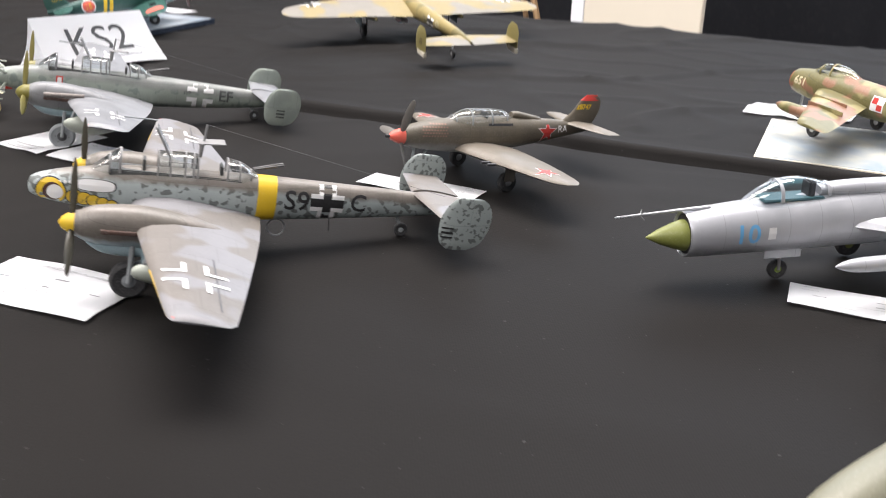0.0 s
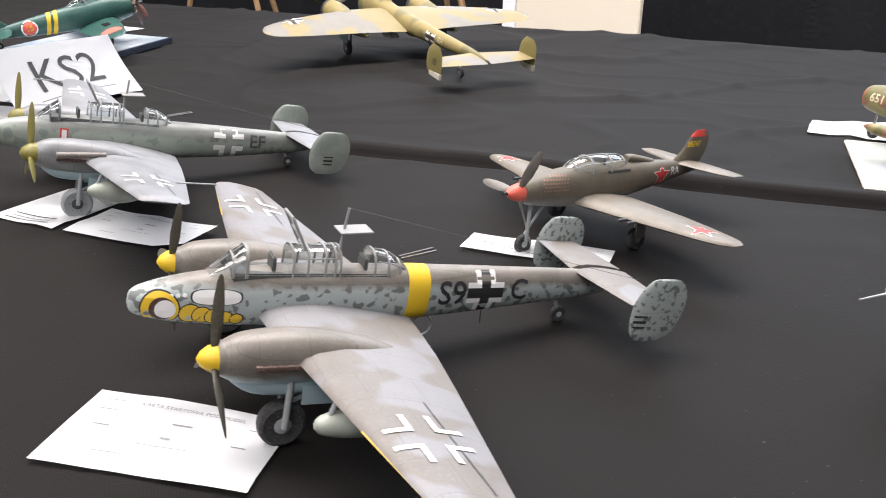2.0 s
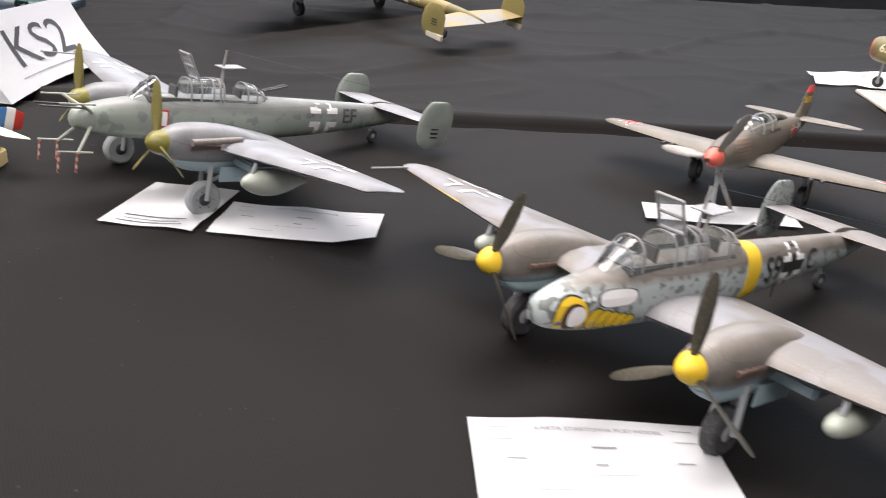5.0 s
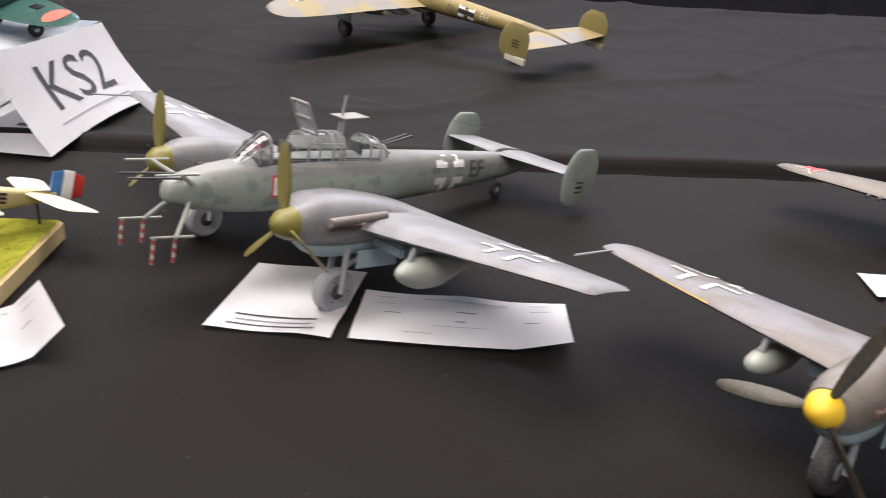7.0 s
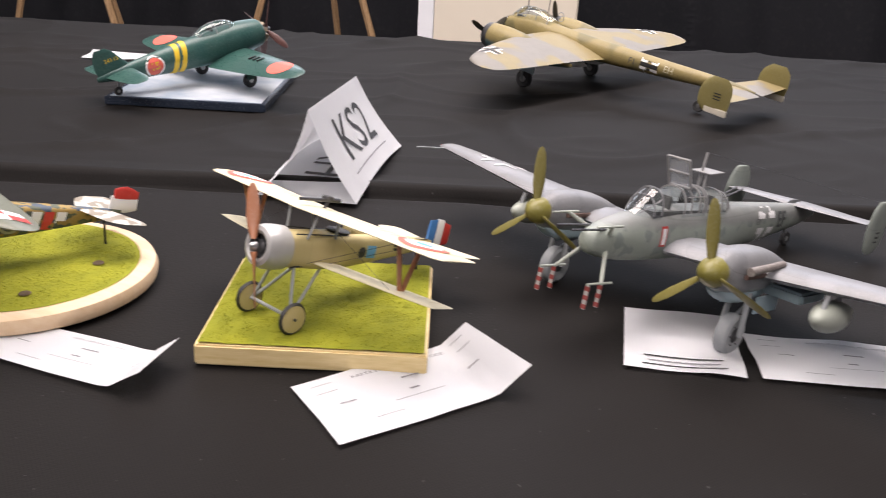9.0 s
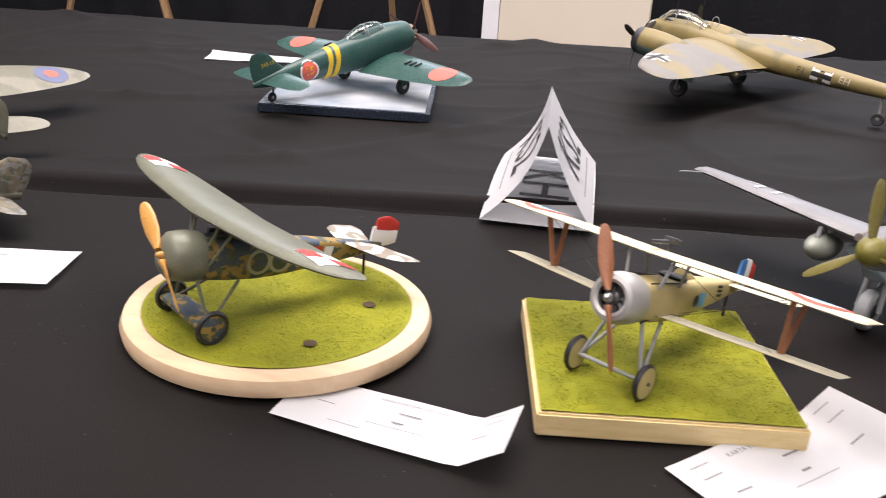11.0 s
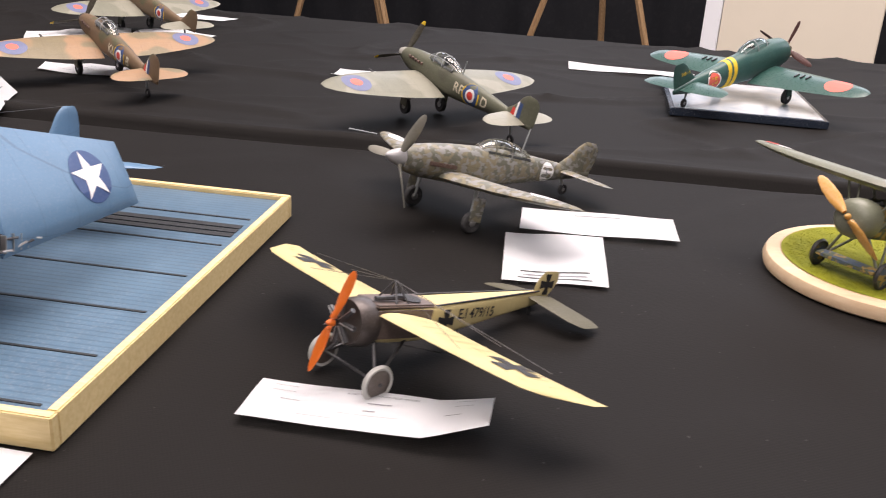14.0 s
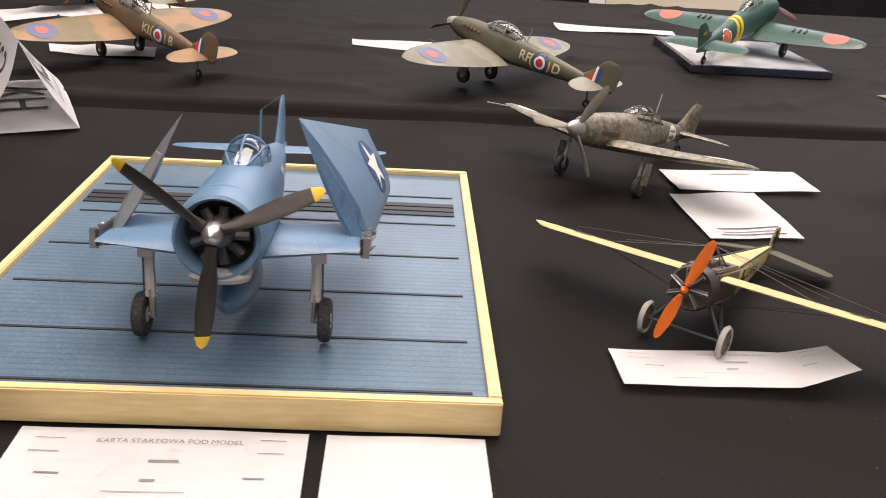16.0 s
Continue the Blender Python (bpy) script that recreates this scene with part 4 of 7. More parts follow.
paint("pale_blue_under", (0.30, 0.40, 0.44), 0.5, wear=0.15)
paint("pale_green_tank", (0.35, 0.38, 0.33), 0.45, wear=0.1)
paint("stained_damper", (0.20, 0.175, 0.16), 0.65, 0.1, wear=0.4)
paint("exhaust_brown", (0.125, 0.075, 0.06), 0.7, 0.2, wear=0.25)
paint("frame_grey", (0.25, 0.25, 0.25), 0.5)
S9TOP = camo("grey_splinter_top", (0.20, 0.197, 0.207), (0.16, 0.145, 0.132), 22.0, 0.03, rough=0.5, lines=(0.034, 0.03), line_strength=0.25)
S9BODY = camo("grey_mottled_body", (0.19, 0.17, 0.15), (0.16, 0.145, 0.125), 40.0, 0.05, under=(0.38, 0.43, 0.43), split=0.0735, mottle=(0.14, 0.155, 0.15), mottle_scale=185.0, rough=0.45, lines=(0.05, 0.03), line_strength=0.2)
S9NAC = camo("grey_brown_nacelle", (0.185, 0.165, 0.145), (0.16, 0.145, 0.125), 40.0, 0.05, under=(0.33, 0.42, 0.46), split=0.0475, rough=0.42, lines=(0.03, 0.05), line_strength=0.25)
S9FIN = camo("mottled_fin", (0.34, 0.385, 0.375), (0.31, 0.355, 0.35), 60.0, 0.1, under=(0.34, 0.385, 0.375), split=9.0, mottle=(0.13, 0.145, 0.14), mottle_scale=250.0, rough=0.5, lines=(0.03, 0.03), line_strength=0.25)
e1, f1, wl1, wr1 = heavy_fighter(-0.4605, 0.726, -123.5, 9.7, "grey twin-engine fighter model, mottled sides, yellow nose emblem and open canopy", S9TOP, S9BODY, YELLOW, DARKBLADE, False, (1, -18), 0.10, 2.08, 1.4, 0.58, S9NAC, S9FIN)
G9TOP = camo("pale_grey_top", (0.225, 0.23, 0.245), (0.19, 0.195, 0.205), 30.0, 0.06, rough=0.42, lines=(0.034, 0.03), line_strength=0.2)
G9BODY = camo("grey_green_body", (0.205, 0.22, 0.21), (0.23, 0.24, 0.23), 40.0, 0.06, under=(0.29, 0.33, 0.29), split=0.071, mottle=(0.20, 0.24, 0.22), mottle_scale=110.0, rough=0.45, lines=(0.05, 0.03), line_strength=0.15)
G9NAC = camo("pale_nacelle", (0.22, 0.225, 0.235), (0.185, 0.19, 0.20), 30.0, 0.06, under=(0.20, 0.245, 0.22), split=0.0475, rough=0.42, lines=(0.03, 0.05), line_strength=0.25)
PALELOOP = paint("loop_grey", (0.42, 0.43, 0.44), 0.45)
OLIVESPIN = paint("olive_spinner", (0.2, 0.18, 0.035), 0.4)
e2, f2, wl2, wr2 = heavy_fighter(-0.887, 0.903, 239.7, 10.7, "pale grey-green twin-engine night fighter model with nose aerials", G9TOP, G9BODY, OLIVESPIN, OLIVEBLADE, True, (12, 8), 0.05, 2.38, 1.4, 0.12, G9NAC, camo("pale_green_fin", (0.30, 0.34, 0.30), (0.27, 0.31, 0.28), 60.0, 0.1, rough=0.5, lines=(0.03, 0.03), line_strength=0.2))
# markings of the first
part("yellow_band", loft([(-3.05, 2.165, 0.492, 0.672, 2.3), (-3.3, 2.175, 0.485, 0.664, 2.3), (-3.6, 2.187, 0.470, 0.645, 2.3)], 28, 2), YELLOW, e1, "yellow fuselage band")
for side, uv in ((1, LEFT), (-1, RIGHT)):
    yy = side * 3.0
    letters(f1, "S9" if side > 0 else "C", 0.8, (-4.2 if side > 0 else -6.0, yy, 2.26), uv, BLACK, 0.01)
    letters(f1, "C" if side > 0 else "S9", 0.72, (-6.05 if side > 0 else -4.2, yy, 2.32), uv, BLACK, 0.01)
    decal("cross_core", flat([rect(0, 0, 1.0, 0.25), rect(0, 0.31, 0.25, 0.38), rect(0, -0.31, 0.25, 0.38)]), f1, (-5.1, yy, 2.28), *uv, BLACK)
    for mark in angles(0.5, 0.13, 0.13):
        decal("cross_angle", flat([mark]), f1, (-5.1, yy, 2.28), *uv, WHITE, lift=0.018)
    # nose emblem as plain shapes: eye, body segments, wing case
    decal("nose_emblem", flat([disc(0.40)]), f1, (2.42, yy, 1.95), *uv, BLACK, lift=0.012)
    decal("nose_emblem", flat([disc(0.37)]), f1, (2.42, yy, 1.95), *uv, YELLOW, lift=0.018)
    decal("nose_emblem", flat([disc(0.26)]), f1, (2.38, yy, 1.95), *uv, paint("dark_maroon", (0.06, 0.02, 0.015), 0.5), lift=0.024)
    decal("nose_emblem", flat([disc(0.21)]), f1, (2.32, yy, 1.95), *uv, WHITE, lift=0.030)
    for k in range(5):
        decal("nose_emblem", flat([disc(0.24 - 0.022 * k, 16)]), f1, (1.82 - 0.24 * k, yy, 1.86 - 0.03 * k), *uv, BLACK, lift=0.012 + 0.003 * k)
        decal("nose_emblem", flat([disc(0.215 - 0.022 * k, 16)]), f1, (1.82 - 0.24 * k, yy, 1.86 - 0.03 * k), *uv, YELLOW, lift=0.014 + 0.003 * k)
    for grow, mat, up in ((1.08, BLACK, 0.012), (1.0, WHITE, 0.016)):
        decal("nose_emblem", flat([[(0.5 * grow * math.copysign(abs(math.cos(q)) ** 0.7, math.cos(q)), 0.16 * grow * math.copysign(abs(math.sin(q)) ** 0.7, math.sin(q))) for q in [k * math.pi / 12 for k in range(24)]]]), f1, (1.3, yy, 2.24), *uv, mat, lift=up)
    for k in range(3):
        decal("nose_emblem", flat([disc(0.045, 10)]), f1, (1.95 + 0.13 * k, yy, 2.27 - 0.015 * k), *uv, WHITE, lift=0.014)
for wg, f, ws, r in ((1, (wl1, wr1), 0.8, 0.75), (2, (wl2, wr2), 0.8, 0.7)):
    for side, w in ((1, f[0]), (-1, f[1])):
        for mark in angles(r, 0.12, 0.2):
            decal("cross_angle", flat([mark]), w, (-1.08, side * 6.15, 3), *TOP, WHITE, lift=0.02)
for side, w in ((1, wl1), (-1, wr1)):
    part("yellow_edge", surface([(5.6, -0.07, 0.12, 2.01), (8.1, -0.39, 0.11, 2.08)], 2.0, sub=1) if side > 0 else mirror_y(surface([(5.6, -0.07, 0.12, 2.01), (8.1, -0.39, 0.11, 2.08)], 2.0, sub=1)), paint("ochre_edge", (0.45, 0.29, 0.03), 0.5), w)
bm = bmesh.new()
for k in range(18):
    a, b = 2 * math.pi * k / 18, 2 * math.pi * (k + 1) / 18
    tube((-3.75 + 0.26 * math.cos(a), 0.0, 1.28 + 0.26 * math.sin(a)), (-3.75 + 0.26 * math.cos(b), 0.0, 1.28 + 0.26 * math.sin(b)), 0.025, n=5, bm=bm)
part("loop_aerial", bm, PALELOOP, e1, "thin grey direction-finding loop")
strut(e1, (-5.3, 0.0, 1.75), (-5.35, 0.0, 1.3), 0.015, DARKMETAL, "belly_aerial")
# tails: a plain dark mark
for fin_owner in (e1, e2):
    for fin in [c for c in fin_owner.children if c.name.startswith("tail_fin")]:
        yv = sum((v.co.y for v in fin.data.vertices)) / len(fin.data.vertices)
        uv = LEFT if yv > 0 else RIGHT
        decal("dark_bars", flat([rect(0, 0, 0.36, 0.07), rect(0, 0.14, 0.36, 0.05), rect(0, -0.14, 0.36, 0.05)]), fin, (-8.25, 6 if yv > 0 else -6, 2.35), *uv, BLACK)
for side, uv in ((1, LEFT), (-1, RIGHT)):
    yy = side * 3.0
    for mark in angles(0.56, 0.19, 0.13):
        decal("cross_angle", flat([mark]), f2, (-5.1, yy, 2.32), *uv, WHITE, lift=0.018)
    letters(f2, "EF" if side > 0 else "G9", 0.66 if side > 0 else 0.26, (-6.2, yy, 2.36), uv, paint("dark_grey_code", (0.07, 0.075, 0.075), 0.5), 0.01)
    if side > 0:
        letters(f2, "G9", 0.24, (-4.55, yy, 2.36), uv, MATS["dark_grey_code"])
    decal("hatch_mark", flat([rect(0, 0, 0.26, 0.5)]), f2, (0.55, yy, 2.15), *uv, RED)
    decal("hatch_mark", flat([rect(0, 0, 0.16, 0.4)]), f2, (0.55, yy, 2.15), *uv, WHITE, lift=0.02)
# nose aerials of the second
PALE = MATS["pale_green_tank"]
for side in (1, -1):
    for zz, y1 in ((1.70, 0.66), (2.5, 0.62)):
        s1 = part("aerial_arm", tube((2.5, side * 0.25, 1.98 + (zz - 1.98) * 0.4), (3.0, side * y1, zz - 0.5 if zz < 2 else zz), 0.055, 0.04, 8), PALE, e2)
        part("aerial_boom", tube((2.6, side * y1, zz - 0.5 if zz < 2 else zz), (3.56, side * y1, zz - 0.47 if zz < 2 else zz), 0.03, 0.025, 8), PALE, s1)
        if zz < 2:
            for xx in (3.02, 3.50):
                rod = part("aerial_plate", box(xx - 0.012, xx + 0.012, side * y1 - 0.05, side * y1 + 0.05, zz - 1.04, zz - 0.49, 0.004), paint("dull_white", (0.42, 0.41, 0.39), 0.6), s1)
                for zk in (0.0, 0.2, 0.4):
                    part("red_stripe", box(xx - 0.016, xx + 0.016, side * y1 - 0.054, side * y1 + 0.054, zz - 1.02 + zk, zz - 0.92 + zk), paint("dull_red", (0.27, 0.045, 0.04), 0.6), rod)
for side in (1, -1):
    part("nose_gun", tube((2.6, 0.2 * side, 2.3), (3.9, 0.2 * side, 2.34), 0.03, 0.025), DARKMETAL, e2)
    part("wing_probe", tube((-0.55, -8.05, 2.13 if side > 0 else 2.38), (0.75, -8.05, 2.13 if side > 0 else 2.38), 0.025), GREY, wr1 if side > 0 else wr2)


# --- single-engine types ---
def fighter(name, x, y, z, heading, pitch, label, fus_secs, fus_mat, wing, wing_mat, tail, fin, prop, hood, main, tailw, fin_mat=None, tail_mat=None, tricycle=None, frame_mat=GREY, inc=0.02, roll=0.0):
    e = craft(name, x, y, z, heading, pitch, label, roll)
    fus = part("fuselage", loft(fus_secs, 26, 4), fus_mat, e)
    wl, wr = wing_pair(e, wing, wing_mat, thick=0.9, inc=inc)
    tl, tr = wing_pair(e, tail, tail_mat or wing_mat, "tailplane", 0.7)
    fn = part("tail_fin", surface(fin, 0.6, True, 3), fin_mat or fus_mat, e)
    if prop:
        propeller(e, *prop)
    if hood:
        x0, x1 = hood[0][0], hood[-1][0]
        part("cockpit_tub", box(min(x0, x1) + 0.25, max(x0, x1) - 0.3, -0.28, 0.28, hood[1][1] - 0.02, hood[1][1] + 0.08, 0.03), INTERIOR, e)
        xs = (x0 * 0.45 + x1 * 0.55)
        part("seat_back", box(xs - 0.1, xs, -0.22, 0.22, hood[1][1], hood[1][1] + 0.38, 0.03), INTERIOR, e)
        canopy(e, hood, [0.12, 0.35, 0.62, 0.85], frame_mat)
    mx, my, mr, mw, top = main
    for side in (1, -1):
        zc = wheel(e, mx, my * side, mr, mw)
        strut(e, (mx, my * side * 0.96 if not tricycle else my * side, zc), (top[0], top[1] * side, top[2]), 0.06, GREY)
        part("gear_door", box(mx - 0.22, mx + 0.22, my * side + 0.14 * side - 0.015, my * side + 0.14 * side + 0.015, zc + 0.05, zc + 0.75, 0.012), tail_mat or wing_mat, e)
    if tailw:
        wheel(e, tailw[0], 0, tailw[1], tailw[1] * 0.6)
        strut(e, (tailw[0], 0, ground(tailw[0]) + tailw[1]), (tailw[0] + 0.25, 0, tailw[2]), 0.05, GREY, "tail_leg")
    if tricycle:
        zc = wheel(e, tricycle[0], 0, tricycle[1], 0.2)
        strut(e, (tricycle[0], 0.12, zc), (tricycle[0] - 0.1, 0, tricycle[2]), 0.06, GREY, "nose_leg")
        strut(e, (tricycle[0], 0, zc + 0.3), (tricycle[0] - 0.8, 0, tricycle[2]), 0.04, GREY, "nose_brace")
    return e, fus, wl, wr, fn


# olive fighter with a red spinner
OLIVE = camo("olive_drab", (0.135, 0.115, 0.085), (0.115, 0.10, 0.075), 40.0, 0.1, under=(0.2, 0.19, 0.18), split=0.042, rough=0.5, lines=(0.03, 0.022), line_strength=0.25)
OLIVEW = camo("olive_drab_wing", (0.165, 0.143, 0.115), (0.135, 0.117, 0.09), 40.0, 0.1, rough=0.45, lines=(0.03, 0.022), line_strength=0.2)
e3, f3, wl3, wr3, fn3 = fighter("model_aircraft", -0.385, 1.116, 0.0, 249.0, 6.2, "olive drab fighter model with red spinner and red star",
    [(3.45, 1.62, 0.32, 0.32, 2), (2.9, 1.64, 0.42, 0.46, 2.1), (1.8, 1.66, 0.48, 0.6, 2.2), (0.4, 1.7, 0.49, 0.66, 2.2), (-1.4, 1.77, 0.42, 0.56, 2.1), (-3.2, 1.88, 0.26, 0.36, 2), (-4.9, 1.98, 0.06, 0.14, 2)],
    OLIVE, [(0.35, 1.5, 2.75, 1.22), (2.6, 1.05, 2.15, 1.25), (4.5, 0.62, 1.4, 1.27), (5.05, 0.35, 0.9, 1.27), (5.25, 0.1, 0.4, 1.27)], OLIVEW,
    [(0.1, -3.55, 1.25, 2.1), (1.5, -3.85, 0.95, 2.1), (2.0, -4.15, 0.5, 2.1)], [(2.0, -3.1, 1.7, 0), (2.5, -3.75, 1.35, 0), (2.95, -4.1, 1.05, 0), (3.2, -4.4, 0.55, 0)],
    (3.4, 0, 1.62, 1.6, 3, 92, paint("worn_grey_blade", (0.2, 0.19, 0.175), 0.4, 0.3), SALMON, 0.6, 0.29, 0.3, None, 0.12, 28, -1), [(1.75, 2.12, 0.16, 0.08, 2.2), (1.25, 2.14, 0.36, 0.38, 2.3), (0.75, 2.1, 0.42, 0.50, 2.4), (0.1, 2.12, 0.40, 0.48, 2.3), (-0.55, 2.2, 0.3, 0.36, 2.2), (-1.0, 2.2, 0.16, 0.16, 2)],
    (0.0, 1.75, 0.36, 0.26, (0.1, 1.7, 1.3)), None, tricycle=(3.05, 0.3, 1.35), tail_mat=OLIVEW)
part("dorsal_intake", loft([(-1.0, 2.42, 0.14, 0.1, 2.2), (-1.3, 2.4, 0.17, 0.14, 2.2), (-2.3, 2.22, 0.12, 0.12, 2)], 16, 3), OLIVE, e3)
part("spinner_cannon", tube((3.95, 0, 1.62), (4.12, 0, 1.62), 0.06), BLACK, e3)
part("fin_cap", surface([(3.0, -4.13, 0.98, 0), (3.22, -4.42, 0.52, 0)], 0.75, True, 2), RED, e3, "red fin tip")
for side, uv in ((1, LEFT), (-1, RIGHT)):
    decal("red_star", flat(star(0.5)), f3, (-2.55, 3 * side, 1.82), *uv, WHITE)
    decal("red_star", flat(star(0.43)), f3, (-2.55, 3 * side, 1.82), *uv, RED, lift=0.02)
    letters(f3, "RA", 0.38, (-3.3, 3 * side, 1.92), uv, WHITE)
    letters(fn3, "28747", 0.27, (-4.3, 3 * side, 2.75), uv, YELLOW, 0.01)
    decal("tally_marks", flat([rect(-0.5 + 0.11 * i + 0.05 * (j % 2), 0.1 * j, 0.06, 0.05) for i in range(9) for j in range(5)]), f3, (2.35, 3 * side, 1.72), *uv, paint("faded_tally", (0.30, 0.17, 0.13), 0.5))
    decal("exhaust_row", flat([rect(0, 0, 1.1, 0.08)]), f3, (-0.35, 3 * side, 2.12), *uv, BLACK)
for side, w in ((1, wl3), (-1, wr3)):
    decal("red_star", flat(star(0.5)), w, (0.2, side * 4.2, 3), *TOP, WHITE)
    decal("red_star", flat(star(0.42)), w, (0.2, side * 4.2, 3), *TOP, RED, lift=0.02)
    part("wing_gun", tube((1.15, side * 2.2, 1.23), (1.5, side * 2.2, 1.23), 0.05), DARKMETAL, w)
    part("wing_gun", tube((1.1, side * 2.5, 1.23), (1.45, side * 2.5, 1.23), 0.05), DARKMETAL, w)

# --- silver delta jet ---
SILVER = camo("silver_skin", (0.46, 0.47, 0.50), (0.41, 0.42, 0.45), 30.0, 0.15, rough=0.36, metal=0.25, lines=(0.028, 0.03), line_strength=0.3, wear=0.08)
OLIVECONE = paint("olive_cone", (0.2, 0.22, 0.05), 0.45)
e4 = craft("model_aircraft", 0.034, 1.139, 0.001, 229.3, -1.6, "silver delta-wing jet model with olive nose cone")
f4 = part("fuselage", loft([(5.93, 1.64, 0.60, 0.61, 2), (5.7, 1.65, 0.65, 0.66, 2), (4.6, 1.72, 0.70, 0.73, 2), (2.4, 1.80, 0.72, 0.80, 2), (-1.0, 1.86, 0.72, 0.8, 2), (-4.0, 1.9, 0.66, 0.7, 2), (-6.2, 1.95, 0.5, 0.5, 2)], 32, 4), SILVER, e4)
part("intake_lip", lathe([(0.54, -0.25), (0.57, 0.0), (0.61, 0.05), (0.645, -0.02), (0.65, -0.2)], (5.98, 0, 1.64), "x", 32, close=True), SILVER, e4)
part("intake_shadow", lathe([(0.05, 0.0), (0.55, 0.0), (0.55, 0.02), (0.05, 0.02)], (5.95, 0, 1.64), "x", 28), BLACK, e4)
part("nose_cone", lathe([(0.43, 0.0), (0.44, 0.1), (0.36, 0.38), (0.22, 0.76), (0.02, 1.15)], (5.92, 0, 1.60), "x", 28), OLIVECONE, e4, "olive green shock cone")
pt = part("pitot_boom", tube((5.3, 0, 2.38), (8.0, 0, 2.24), 0.06, 0.02, 8), SILVER, e4)
for k in range(4):
    a = math.pi / 4 + k * math.pi / 2
    part("pitot_vane", tube((7.3, 0, 2.27), (7.2, 0.16 * math.cos(a), 2.27 + 0.16 * math.sin(a)), 0.02, 0.008, 5), METAL, pt)
part("spine", loft([(2.2, 2.7, 0.24, 0.14, 2.2), (1.0, 2.7, 0.3, 0.22, 2.2), (-2.0, 2.66, 0.28, 0.2, 2.2), (-4.8, 2.5, 0.16, 0.12, 2)], 18, 3), SILVER, e4)
canopy(e4, [(4.4, 2.42, 0.14, 0.06, 2.1), (3.9, 2.48, 0.38, 0.36, 2.2), (3.2, 2.54, 0.46, 0.56, 2.2), (2.5, 2.56, 0.42, 0.5, 2.2), (1.8, 2.6, 0.26, 0.26, 2)], [0.42, 0.92], SILVER, False, 0.05)
part("cockpit_tub", box(2.1, 3.9, -0.34, 0.34, 2.5, 2.58, 0.03), paint("cockpit_turquoise", (0.03, 0.09, 0.11), 0.6), e4)
part("ejection_seat", box(2.35, 2.55, -0.22, 0.22, 2.52, 3.0, 0.04), BLACK, e4)
wing_pair(e4, [(0.55, 1.6, 5.0, 1.8), (3.4, -2.6, 1.0, 1.74), (3.58, -3.0, 0.5, 1.73)], SILVER, thick=0.45)
wing_pair(e4, [(0.5, -4.3, 1.9, 1.9), (1.85, -5.9, 0.8, 1.88)], SILVER, "tailplane", 0.5)
part("tail_fin", surface([(2.3, -1.8, 4.2, 0), (3.2, -3.9, 2.2, 0), (4.2, -5.0, 1.3, 0)], 0.35, True, 2), SILVER, e4)
for side in (1, -1):
    zc = wheel(e4, 0.0, 1.35 * side, 0.4, 0.22, OLIVECONE)
    strut(e4, (0, 1.3 * side, zc), (0.1, 1.2 * side, 1.75), 0.07, METAL)
    part("missile", loft([(2.6, 1.25, 0.02, 0.02, 2), (2.2, 1.25, 0.16, 0.16, 2), (1.4, 1.25, 0.21, 0.21, 2), (-0.6, 1.25, 0.2, 0.2, 2), (-1.4, 1.25, 0.06, 0.06, 2)], 16, 3, 2.0 * side), SILVER, e4, "silver drop tank")
    strut(e4, (0.7, 2.0 * side, 1.4), (0.6, 2.0 * side, 1.78), 0.06, SILVER, "pylon")
zc = wheel(e4, 3.05, 0, 0.29, 0.18, paint("green_hub", (0.25, 0.35, 0.06), 0.5))
strut(e4, (3.05, 0.1, zc), (3.1, 0.1, 1.25), 0.05, METAL, "nose_leg")
part("nose_fork", tube((3.05, -0.1, zc), (3.1, 0.0, 0.75), 0.04), METAL, e4)
part("belly_strip", box(2.2, 5.2, -0.03, 0.03, 0.94, 1.04, 0.01), SILVER, e4)
part("gear_door", box(2.6, 3.7, 0.33, 0.36, 0.86, 1.15, 0.01), SILVER, e4)
part("blade_aerial", tube((4.9, 0, 1.15), (4.75, 0, 0.92), 0.04, 0.02), METAL, e4)
letters(f4, "10", 0.74, (4.45, 3, 1.74), LEFT, SKYBLUE, 0.012)
letters(f4, "10", 0.74, (4.45, -3, 1.74), RIGHT, SKYBLUE, 0.012)
decal("pale_patch", flat([rect(0, 0, 0.22, 0.34)]), f4, (3.75, 3, 1.76), *LEFT, WHITE)

# --- camouflaged swept-wing jet on its printed base ---
LIMC = camo("brown_green_camouflage", (0.14, 0.125, 0.045), (0.28, 0.245, 0.11), 26.0, 0.03, rough=0.45, third=(0.25, 0.13, 0.075), lines=(0.03, 0.026))
e5 = craft("model_aircraft", -0.134, 1.594, 0.0087, 153.5, 2.5, "brown and green camouflaged swept-wing jet model")
f5 = part("fuselage", loft([(3.3, 1.62, 0.46, 0.48, 2), (3.1, 1.62, 0.54, 0.56, 2), (2.2, 1.65, 0.64, 0.68, 2), (0.5, 1.7, 0.72, 0.76, 2), (-1.6, 1.74, 0.7, 0.72, 2), (-3.6, 1.8, 0.52, 0.55, 2), (-5.2, 1.85, 0.36, 0.38, 2)], 28, 4), LIMC, e5)
part("intake_lip", lathe([(0.36, -0.2), (0.4, 0.0), (0.44, 0.04), (0.48, -0.03), (0.5, -0.2)], (3.32, 0, 1.62), "x", 28, close=True), paint("faded_red_nose", (0.38, 0.1, 0.05), 0.5), e5)
part("intake_shadow", lathe([(0.03, 0), (0.4, 0), (0.4, 0.02), (0.03, 0.02)], (3.3, 0, 1.62), "x", 24), BLACK, e5)
